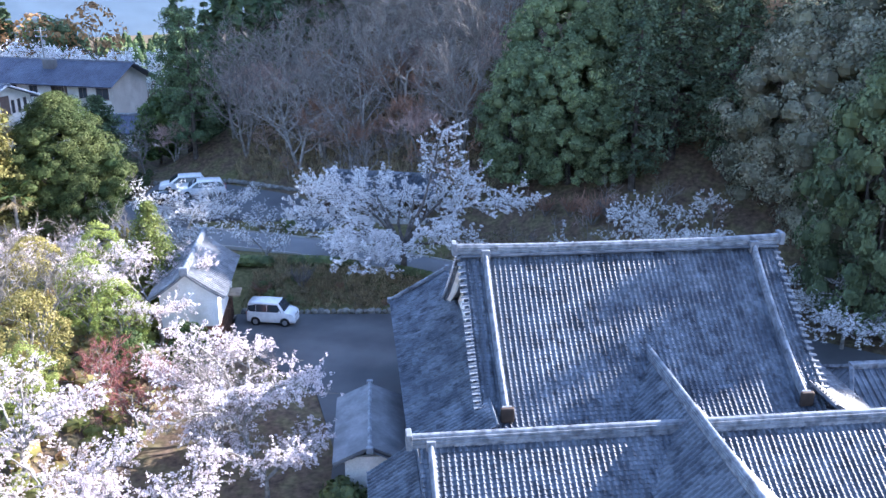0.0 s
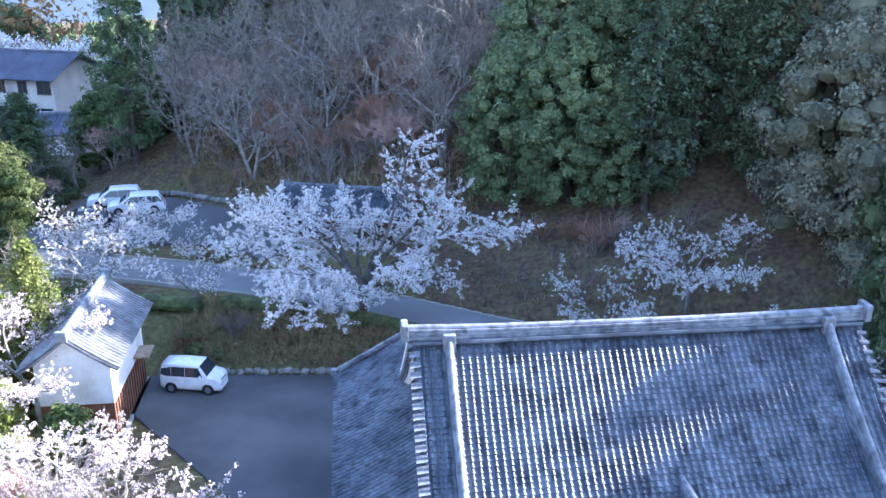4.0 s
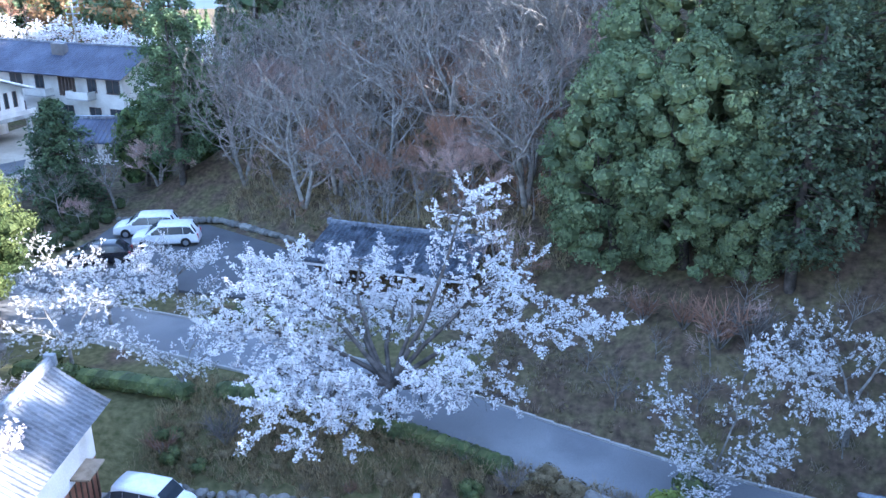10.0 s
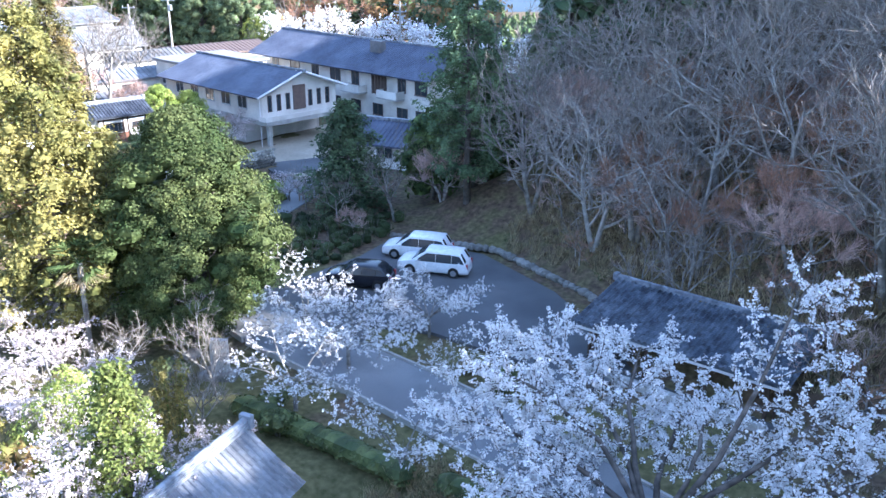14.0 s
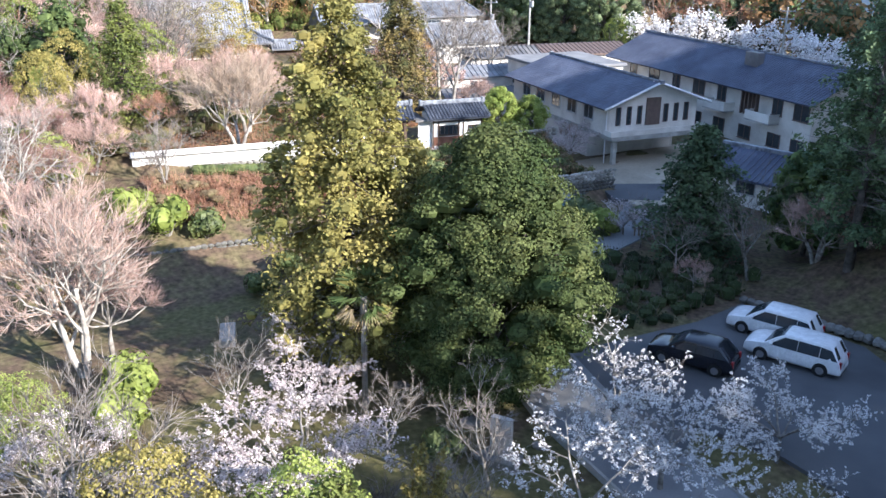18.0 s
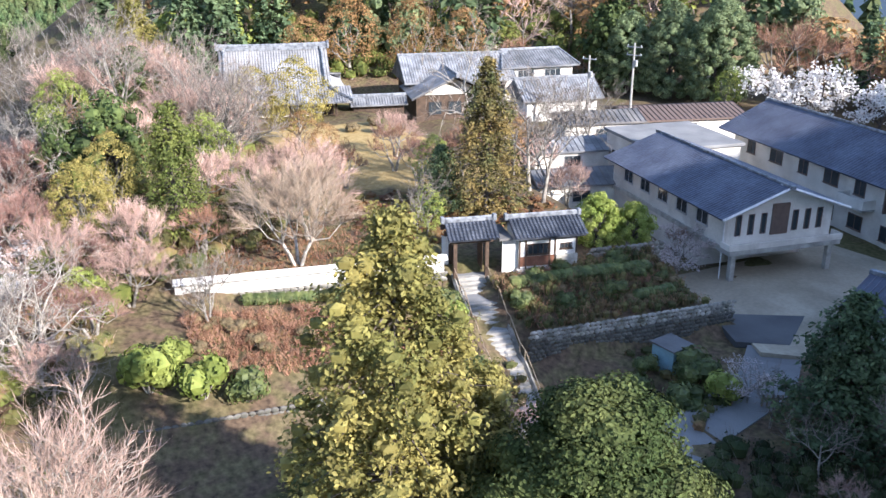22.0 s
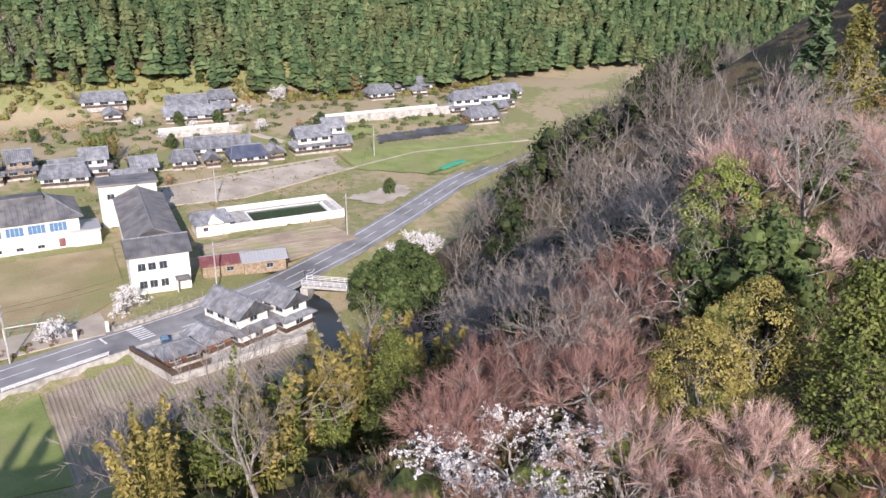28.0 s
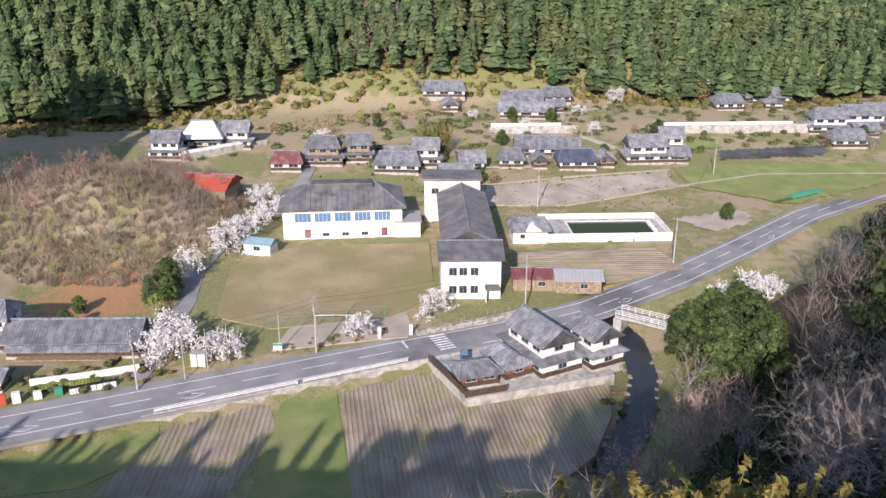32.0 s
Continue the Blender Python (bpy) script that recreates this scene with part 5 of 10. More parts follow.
def ridge_line(parent, points, w=0.32, h=0.45, name="ridge", ends=True):
    """A built-up ridge of stacked tile courses with shadow gaps, a round cap and end tiles."""
    pts = [Vector(p) for p in points]
    courses = [(1.0, -0.12), (1.04, 0.2), (0.78, 0.24), (0.78, 0.3), (0.96, 0.33), (0.96, 0.48), (0.72, 0.52), (0.72, 0.57), (0.88, 0.6), (0.84, 0.74), (0.5, 0.76)]
    cap = [(0.56, 0.7), (0.6, 0.82), (0.42, 0.95), (0.16, 1.0)]
    for nm, prof in ((name, courses), (name + "_cap", cap)):
        ring = [(-k, z) for k, z in prof] + [(k, z) for k, z in prof[::-1]]
        soup, n = Soup(), len(ring)
        for i, p in enumerate(pts):
            d = pts[min(i + 1, len(pts) - 1)] - pts[max(i - 1, 0)]
            side_way = Vector((-d.y, d.x, 0)).normalized()
            for k, z in ring:
                soup.v.append(p + side_way * (w / 2 * k) + Vector((0, 0, z * h)))
        for i in range(len(pts) - 1):
            for k in range(n - 1):
                a = i * n + k
                soup.f.append((a, a + n, a + n + 1, a + 1))
        soup.f += [tuple(range(n)), tuple((len(pts) - 1) * n + k for k in range(n - 1, -1, -1))]
        mpart(nm, soup.mesh(nm, M["ridge"]), parent)
    if ends:
        for p, q in ((pts[0], pts[1]), (pts[-1], pts[-2])):
            d = (p - q).normalized()
            bm = bmesh.new()
            add_box(bm, -w * 0.75, w * 0.75, -0.1, 0.14, -0.1, h * 1.2, 0.04)
            ob = part("end_tile", bm, M["ridge"], parent)
            ob.matrix_basis = Matrix.Translation(p + d * 0.05) @ Matrix.Rotation(math.atan2(d.y, d.x) - math.pi / 2, 4, "Z")


def ribbed_roof(parent, x0, x1, y0, y1, z, rise, mat, hip=0.0, pitch=0.55, over=0.0, ridge_w=0.4, name="roof"):
    """A roof over a rectangle with its ridge along x; hip: how far the ridge stops short of the ends. Tile ribs run down its slopes."""
    ym = (y0 + y1) / 2
    a, b = x0 + hip, x1 - hip
    soup, ribs = Soup(), Soup()
    t = 0.16
    v = [(x0, y0, z), (x1, y0, z), (x1, y1, z), (x0, y1, z), (a, ym, z + rise), (b, ym, z + rise)]
    soup.v = [Vector(p) for p in v] + [Vector((p[0], p[1], p[2] - t)) for p in v]
    soup.f = [(0, 1, 5, 4), (2, 3, 4, 5), (1, 2, 5), (3, 0, 4), (1, 0, 6, 7), (3, 2, 8, 9), (2, 1, 7, 8), (0, 3, 9, 6), (6, 9, 10), (6, 10, 11, 7), (7, 11, 8), (9, 8, 11, 10)]
    ob = mpart(name, soup.mesh(name, mat), parent)
    n = max(2, int((x1 - x0) / pitch))
    for i in range(n + 1):
        x = x0 + 0.05 + (x1 - x0 - 0.1) * i / n
        s = min(1.0, (x - x0) / hip if hip and x < a else (x1 - x) / hip if hip and x > b else 1.0)
        for y, sg in ((y0, 1), (y1, -1)):
            p, q = Vector((x, y, z)), Vector((x, y + sg * abs(ym - y0) * s, z + rise * s))
            k = len(ribs.v)
            ribs.v += [p + Vector((-0.08, 0, 0)), p + Vector((0.08, 0, 0)), p + Vector((0, 0, 0.09)), q + Vector((-0.08, 0, 0)), q + Vector((0.08, 0, 0)), q + Vector((0, 0, 0.09))]
            ribs.f += [(k, k + 2, k + 5, k + 3), (k + 2, k + 1, k + 4, k + 5), (k, k + 1, k + 2)]
    if hip:
        m = max(2, int((y1 - y0) / pitch))
        for i in range(1, m):
            y = y0 + (y1 - y0) * i / m
            s = min(1.0, 1 - abs(y - ym) / (ym - y0))
            for x, sg in ((x0, 1), (x1, -1)):
                p, q = Vector((x, y, z)), Vector((x + sg * hip * s, y, z + rise * s))
                k = len(ribs.v)
                ribs.v += [p + Vector((0, -0.08, 0)), p + Vector((0, 0.08, 0)), p + Vector((0, 0, 0.09)), q + Vector((0, -0.08, 0)), q + Vector((0, 0.08, 0)), q + Vector((0, 0, 0.09))]
                ribs.f += [(k, k + 2, k + 5, k + 3), (k + 2, k + 1, k + 4, k + 5), (k, k + 1, k + 2)]
    r = mpart("roof_ribs", ribs.mesh("roof_ribs", mat), parent)
    r["kind"] = "stuff"
    if ridge_w:
        bm = bmesh.new()
        add_box(bm, a - 0.1, b + 0.1, ym - ridge_w / 2, ym + ridge_w / 2, z + rise - 0.1, z + rise + ridge_w * 0.6, 0.05)
        part("ridge", bm, M["ridge"], parent)
        if hip:
            for x, xe in ((a, x0), (b, x1)):
                for y in (y0, y1):
                    part("hip_ridge", tube([(x, ym, z + rise + 0.05), (xe, y, z + 0.08)], [ridge_w * 0.35, ridge_w * 0.3], 5), M["ridge"], parent)
    return ob


def window(parent, x, y, z, w, h, facing, panes=2, frame_mat=None, glass=None, depth=0.06, sill=True):
    """A window on a wall: facing is the turn, in degrees, of its outward side from -y."""
    win = mpart("window", mesh_from("window", [], [], M["window"]), parent, pose(x, y, z, 0, 0, facing))
    fm = frame_mat or M["metal_grey"]
    f = 0.05
    bm = bmesh.new()
    for a in ((-w / 2, w / 2, -depth, 0.02, 0, f), (-w / 2, w / 2, -depth, 0.02, h - f, h), (-w / 2, -w / 2 + f, -depth, 0.02, f, h - f), (w / 2 - f, w / 2, -depth, 0.02, f, h - f)):
        add_box(bm, *a)
    for i in range(1, panes):
        c = -w / 2 + w * i / panes
        add_box(bm, c - 0.025, c + 0.025, -depth * 0.8, 0.02, f, h - f)
    part("window_frame", bm, fm, win)
    for i in range(panes):
        a = -w / 2 + f + (w - 2 * f) * i / panes
        part("pane", box(a + 0.03, a + (w - 2 * f) / panes - 0.03, -depth * 0.45, 0.01, f, h - f), glass or M["window"], win)
    if sill:
        part("window_sill", box(-w / 2 - 0.06, w / 2 + 0.06, -depth - 0.06, 0.0, -0.06, -0.002), fm, win)
    return win


def gable_wall(x, y0, y1, z0, z1, rise, t=0.18):
    """An upright wall across y with a triangular head."""
    bm = bmesh.new()
    ym = (y0 + y1) / 2
    prof = [(y0, z0), (y1, z0), (y1, z1), (ym, z1 + rise), (y0, z1)]
    a = [bm.verts.new((x - t / 2, y, z)) for y, z in prof]
    b = [bm.verts.new((x + t / 2, y, z)) for y, z in prof]
    bm.faces.new(a)
    bm.faces.new(b[::-1])
    for i in range(5):
        bm.faces.new((a[i], b[i], b[(i + 1) % 5], a[(i + 1) % 5]))
    bmesh.ops.recalc_face_normals(bm, faces=bm.faces)
    return bm


def four_walls(parent, x0, x1, y0, y1, z0, z1, mat, rise=0.0, t=0.18, name="wall"):
    part(name, box(x0, x1, y0, y0 + t, z0, z1), mat, parent)
    part(name, box(x0, x1, y1 - t, y1, z0, z1), mat, parent)
    for x in (x0 + t / 2, x1 - t / 2):
        if rise:
            part(name, gable_wall(x, y0 + t + 0.003, y1 - t - 0.003, z0, z1, rise, t), mat, parent)
        else:
            part(name, box(x - t / 2, x + t / 2, y0 + t + 0.003, y1 - t - 0.003, z0, z1), mat, parent)


def house(x, y, turn, w, d, h, rise, label, wall=None, roof=None, hip=1.6, over=0.75, storeys=1, z=None, wins=3, band=None, name="house", set_back=0.8):
    """A country house: plastered walls on a timber skirt under a tiled roof; an upper storey stands back from the roof round the lower one."""
    wall, roof = wall or M["plaster"], roof or M["tile_far"]
    ob = thing(name, x, y, land(x, y) if z is None else z, turn, label, "house")
    part("foundation", box(-w / 2 - 0.1, w / 2 + 0.1, -d / 2 - 0.1, d / 2 + 0.1, -1.2, 0.35), M["concrete"], ob)
    levels = [(w, d, 0.35, h)]
    if storeys == 2:
        levels.append((w * set_back, d * set_back, h + 0.35, h + 2.55))
    for k, (a, b, z0, z1) in enumerate(levels):
        top_one = k == len(levels) - 1
        four_walls(ob, -a / 2, a / 2, -b / 2, b / 2, z0, z1, wall, rise=rise * b / (b + 2 * over) if top_one and not hip else 0)
        if k == 0:
            part("timber_skirt", box(-a / 2 - 0.03, a / 2 + 0.03, -b / 2 - 0.03, b / 2 + 0.03, 0.352, 1.25), band or M["wood_dark"], ob)
        ribbed_roof(ob, -a / 2 - over, a / 2 + over, -b / 2 - over, b / 2 + over, z1 - 0.1, rise if top_one else 1.2, roof, hip if top_one else b * 0.5, name="roof" if top_one else "lower_roof", ridge_w=0.4 if top_one else 0)
        zz = 1.3 if k == 0 else z0 + 0.75
        tall = min(1.15, z1 - zz - 0.3)
        for i in range(wins):
            cx = -a / 2 + a * (i + 0.5) / wins
            window(ob, cx, -b / 2 - 0.035, zz, a / wins * 0.62, tall, 0, 2)
            if i % 2 == 0:
                window(ob, cx, b / 2 + 0.035, zz, a / wins * 0.5, tall, 180, 2)
        window(ob, a / 2 + 0.035, 0, zz, min(1.7, b * 0.3), tall, 90, 2)
        window(ob, -a / 2 - 0.035, b * 0.12, zz, min(1.7, b * 0.3), tall, -90, 2)
    return ob

# ---- the great tiled roof by the yard ----
U, N = Vector((0.981, 0.195, 0)), Vector((0.195, -0.981, 0))
GREAT = Vector((3.7, 39.5, 0))


def g(u, n, z):
    return GREAT + U * u + N * n + Vector((0, 0, z))


great = thing("temple_hall", 0, 0, 0, 0, "large hall with a steep grey tiled roof beside the yard", "temple")
W = 15.3
# walls and floor
for a, b in (((0.6, -8.6), (W - 0.6, -8.35)), ((0.6, 6.9), (W - 0.6, 7.15)), ((0.6, -8.34), (0.85, 6.89)), ((W - 0.85, -8.34), (W - 0.6, 6.89))):
    bm = box(a[0], b[0], a[1], b[1], 0.7, 5.6)
    bmesh.ops.transform(bm, matrix=Matrix.Translation(GREAT) @ Matrix((U, N, (0, 0, 1))).transposed().to_4x4(), verts=bm.verts)
    bmesh.ops.recalc_face_normals(bm, faces=bm.faces)
    part("wall", bm, M["plaster"], great)
# the two main slopes
tiled_slope(great, g(-0.5, 8.2, 5.5), g(W + 0.5, 8.2, 5.5), g(-0.5, 0, 11.55), g(W + 0.5, 0, 11.55), 0.26, 0.2, 0.32, single=300)
tiled_slope(great, g(W + 0.5, -8.2, 5.5), g(-0.5, -8.2, 5.5), g(W + 0.5, 0, 11.55), g(-0.5, 0, 11.55), 0.26, 0.5, 0.32)
ridge_line(great, [g(-0.7 + (W + 1.4) * i / 12, 0, 11.55 + 0.12 * (abs(i - 6) / 6) ** 3) for i in range(13)], 0.44, 0.44)
part("ridge_band", tube([g(-0.5, 0.32, 11.52), g(W + 0.5, 0.32, 11.52)], [0.09, 0.09], 6), M["tile"], great)
for u in (0.75, W - 0.75):
    ridge_line(great, [g(u, 0.4 + 6.6 * i / 8, 11.3 - (6.6 * i / 8) * 0.74 - 0.32 * 4 * (i / 8) * (1 - i / 8) * 0.8) for i in range(9)], 0.3, 0.42, "descending_ridge")
    part("ogre_tile", add_box(bmesh.new(), -0.3, 0.3, -0.12, 0.12, -0.1, 0.6, 0.08), M["wood_dark"], great, "dark ornamental end tile").matrix_basis = Matrix.Translation(g(u, 7.15, 6.3)) @ Matrix.Rotation(0.19, 4, "Z")
# verge tiles down both gable edges, one by one
verge = mesh_from("verge_tile", *tile_template(0.36, 0.34), M["ridge"])
for u, turn in ((-0.32, 1), (W + 0.32, -1)):
    for sgn in (1, -1):
        for i in range(29):
            h = 0.15 + 0.285 * i
            b = h / 8.2
            p = g(u, sgn * h, 11.5 - 6.0 * b - 0.3 * 4 * b * (1 - b) + 0.06)
            m = Matrix((N * sgn * turn, U * -turn, (0, 0, 1))).transposed().to_4x4()
            m.translation = p
            mpart("verge_tile", verge, great, m)
# white gables under the verges
for u, t in ((0.15, -1), (W - 0.15, 1)):
    bm = bmesh.new()
    a = [bm.verts.new(g(u, n, z)) for n, z in ((-5.6, 6.7), (5.6, 6.7), (0, 11.1))]
    b = [bm.verts.new(g(u + 0.2 * -t, n, z)) for n, z in ((-5.6, 6.7), (5.6, 6.7), (0, 11.1))]
    bm.faces.new(a), bm.faces.new(b[::-1])
    for i in range(3):
        bm.faces.new((a[i], b[i], b[(i + 1) % 3], a[(i + 1) % 3]))
    bmesh.ops.recalc_face_normals(bm, faces=bm.faces)
    part("gable", bm, M["plaster"], great, "white plastered gable")
    for sgn in (1, -1):
        part("bargeboard", tube([g(u + 0.42 * t, 0, 11.2), g(u + 0.42 * t, sgn * 4, 7.95), g(u + 0.42 * t, sgn * 8.0, 5.35)], [0.16, 0.18, 0.16], 4), M["plaster"], great, "white bargeboard")
# lower roofs along both gable sides
for e0, e1, t0, t1 in (((-3.5, -10.4, 4.9), (-3.5, 8.4, 4.9), (0.1, -10.4, 6.9), (0.1, 8.4, 6.9)), ((W + 3.5, 8.4, 4.9), (W + 3.5, -10.4, 4.9), (W - 0.1, 8.4, 6.9), (W - 0.1, -10.4, 6.9))):
    tiled_slope(great, g(*e0), g(*e1), g(*t0), g(*t1), 0.26, 0.2, 0.1, name="side_roof")
ridge_line(great, [g(-3.5 + 3.5 * i / 4, -10.35, 4.95 + 2 * i / 4) for i in range(5)], 0.22, 0.2, "side_ridge")
part("wall", box(-3.0, -2.8, -9.8, 7.8, 0.7, 4.85), M["wood_dark"], great, "dark timber outer wall").matrix_basis = Matrix.Translation(GREAT) @ Matrix((U, N, (0, 0, 1))).transposed().to_4x4()
part("eave_wall", box(-3.05, 0.0, -9.85, -9.6, 0.7, 4.8), M["plaster"], great).matrix_basis = Matrix.Translation(GREAT) @ Matrix((U, N, (0, 0, 1))).transposed().to_4x4()

# the low wing in front, and the gabled porch that runs across it
wing = thing("temple_wing", 0, 0, 0, 0, "low tiled wing in front of the great hall", "temple")
tiled_slope(wing, g(-3.4, 14.6, 4.3), g(W + 14, 14.6, 4.3), g(-3.4, 9.9, 7.0), g(W + 14, 9.9, 7.0), 0.26, 0.2, 0.1)
tiled_slope(wing, g(W + 14, 8.3, 6.1), g(-3.4, 8.3, 6.1), g(W + 14, 9.9, 7.0), g(-3.4, 9.9, 7.0), 0.26, 0.3, 0.0)
ridge_line(wing, [g(-3.7 + (W + 17.5) * i / 12, 9.9, 7.0) for i in range(13)], 0.42, 0.5)
ridge_line(wing, [g(-2.9, 10.2 + 3.9 * i / 5, 6.85 - 2.2 * i / 5) for i in range(6)], 0.26, 0.34, "descending_ridge")
tiled_slope(wing, g(-5.4, 7.4, 4.2), g(-5.4, 14.6, 4.2), g(-3.3, 7.4, 5.6), g(-3.3, 14.6, 5.6), 0.26, 0.22, 0.0, name="side_roof")
part("wall", box(-3.1, W + 13, 10.2, 13.4, 0.6, 4.4), M["plaster"], wing).matrix_basis = Matrix.Translation(GREAT) @ Matrix((U, N, (0, 0, 1))).transposed().to_4x4()
part("wall", box(-5.0, -3.2, 8.0, 13.4, 0.6, 4.2), M["plaster"], wing).matrix_basis = Matrix.Translation(GREAT) @ Matrix((U, N, (0, 0, 1))).transposed().to_4x4()
porch = thing("temple_porch", 0, 0, 0, 0, "steep tiled cross gable with white eave edges, over the low wing", "temple")
tiled_slope(porch, g(4.6, 3.6, 4.7), g(4.6, 19, 4.7), g(8.0, 3.6, 7.75), g(8.0, 19, 7.75), 0.26, 0.2, 0.12)
tiled_slope(porch, g(11.4, 19, 4.7), g(11.4, 3.6, 4.7), g(8.0, 19, 7.75), g(8.0, 3.6, 7.75), 0.26, 0.2, 0.12)
ridge_line(porch, [g(8.0, 3.3 + 15.7 * i / 8, 7.75) for i in range(9)], 0.34, 0.42)
for s in (-1, 1):
    part("bargeboard", tube([g(8.0, 3.45, 7.7), g(8.0 + s * 1.7, 3.45, 6.1), g(8.0 + s * 3.4, 3.45, 4.7)], [0.2, 0.2, 0.18], 4), M["plaster"], porch, "white bargeboard")
    ridge_line(porch, [g(8.0 + s * (0.3 + 3.0 * i / 4), 3.75, 7.55 - 2.75 * i / 4 - 0.1 * (i % 4 > 0)) for i in range(5)], 0.22, 0.2, "verge_ridge")
part("wall", box(5.3, 10.7, 8.2, 18.4, 0.6, 4.7), M["plaster"], porch).matrix_basis = Matrix.Translation(GREAT) @ Matrix((U, N, (0, 0, 1))).transposed().to_4x4()

# small shed with a ribbed roof beside the hall, and a low roof past its far corner
shed = thing("garden_shed", -1.0, 36.6, land(-1, 36.6), 9.5, "small shed with a weathered grey sheet roof and white walls", "shed")
four_walls(shed, -1.2, 1.3, -2.6, 2.8, 0, 2.3, M["plaster"], 0)
tiled_slope(shed, (-1.7, -3.1, 2.2), (-1.7, 3.2, 2.2), (0.0, -3.1, 3.0), (0.0, 3.2, 3.0), 0.28, 0.9, mat=M["tile_far"])
tiled_slope(shed, (1.7, 3.2, 2.2), (1.7, -3.1, 2.2), (0.0, 3.2, 3.0), (0.0, -3.1, 3.0), 0.28, 0.9, mat=M["tile_far"])
ridge_line(shed, [(0, -3.2, 3.0), (0, 0, 3.0), (0, 3.3, 3.0)], 0.22, 0.2)
lodge = thing("side_lodge", 20.0, 57.9, land(20, 58), 14, "small lodge with a dark tiled hipped roof by the lane", "house")
four_walls(lodge, -1.7, 1.7, -1.5, 1.5, -1.5, 2.2, M["plaster"])
ribbed_roof(lodge, -2.3, 2.3, -2.1, 2.1, 2.1, 1.0, M["dark_tile"], 1.3, 0.27)
annex = thing("hall_annex", 26.0, 42.5, land(26, 42.5), 11, "low annex with a dark tiled roof behind the great hall", "house")
four_walls(annex, -3.0, 3.0, -2.4, 2.4, -0.5, 2.6, M["plaster"])
ribbed_roof(annex, -3.7, 3.7, -3.1, 3.1, 2.5, 1.6, M["tile"], 1.5, 0.33)

# storehouse beside the parked van
STORE = (-15.0, 51.1)
store = thing("gate_storehouse", *STORE, 0.88, 11, "white plastered storehouse with reddish timber and grey tiled gable roof", "storehouse")
four_walls(store, -1.75, 1.75, -3.1, 3.3, -0.2, 2.2, M["wood_red"], 0, name="timber_wall")
four_walls(store, -1.78, 1.78, -3.13, 3.33, 2.203, 4.5, M["plaster"], 0)
for y in (-3.04, 3.24):
    bm = bmesh.new()
    prof = [(-1.75, 4.5), (1.75, 4.5), (0, 5.9)]
    a = [bm.verts.new((x, y - 0.09, z)) for x, z in prof]
    b = [bm.verts.new((x, y + 0.09, z)) for x, z in prof]
    bm.faces.new(a), bm.faces.new(b[::-1])
    for i in range(3):
        bm.faces.new((a[i], b[i], b[(i + 1) % 3], a[(i + 1) % 3]))
    bmesh.ops.recalc_face_normals(bm, faces=bm.faces)
    part("gable", bm, M["plaster"], store)
tiled_slope(store, (2.35, -3.7, 4.35), (2.35, 4.1, 4.35), (0, -3.7, 6.05), (0, 4.1, 6.05), 0.28, 0.24, 0.06, mat=M["tile_far"])
tiled_slope(store, (-2.35, 4.1, 4.35), (-2.35, -3.7, 4.35), (0, 4.1, 6.05), (0, -3.7, 6.05), 0.28, 0.24, 0.06, mat=M["tile_far"])
ridge_line(store, [(0, -3.8 + 8.0 * i / 4, 6.05) for i in range(5)], 0.34, 0.36)
part("canopy", box(1.8, 2.6, 0.9, 2.4, 2.55, 2.63), M["wood_pale"], store)
for i in range(14):
    yy = -2.9 + 6.0 * i / 13
    part("batten", box(1.76, 1.8, yy - 0.04, yy + 0.04, -0.1, 2.15), M["wood_dark"], store)
part("plinth", box(-1.95, 1.95, -3.3, 3.5, -0.4, 0.12), M["concrete"], store)

# ---- paved ground round the hall ----
def ribbon(name, line, width, lift, mat, height=None, thick=0.3, step=1.5, label="", category="", kind="structure", shift=0.0):
    """A strip of paving along a line, which follows the ground or the given height."""
    pts = along([(*p[:2], 0) for p in line], step) + [(Vector((*line[-1][:2], 0)), (Vector((*line[-1][:2], 0)) - Vector((*line[-2][:2], 0))).normalized())]
    soup = Soup()
    for i, (p, d) in enumerate(pts):
        d = (pts[min(i + 1, len(pts) - 1)][0] - pts[max(i - 1, 0)][0]).normalized()
        n = Vector((-d.y, d.x, 0))
        s = i / (len(pts) - 1)
        z = (land(p.x, p.y) if height is None else height(s)) + lift
        w = width(s) if callable(width) else width
        a, b = p + n * (w / 2 + shift), p - n * (w / 2 - shift)
        soup.v += [Vector((a.x, a.y, z)), Vector((b.x, b.y, z)), Vector((a.x, a.y, z - thick)), Vector((b.x, b.y, z - thick))]
    for i in range(len(pts) - 1):
        k = i * 4
        soup.f += [(k, k + 1, k + 5, k + 4), (k + 1, k + 3, k + 7, k + 5), (k + 2, k, k + 4, k + 6)]
    k = (len(pts) - 1) * 4
    soup.f += [(0, 2, 3, 1), (k, k + 1, k + 3, k + 2)]
    return tagged(new(name, soup.mesh(name, mat)), label, category, kind=kind)


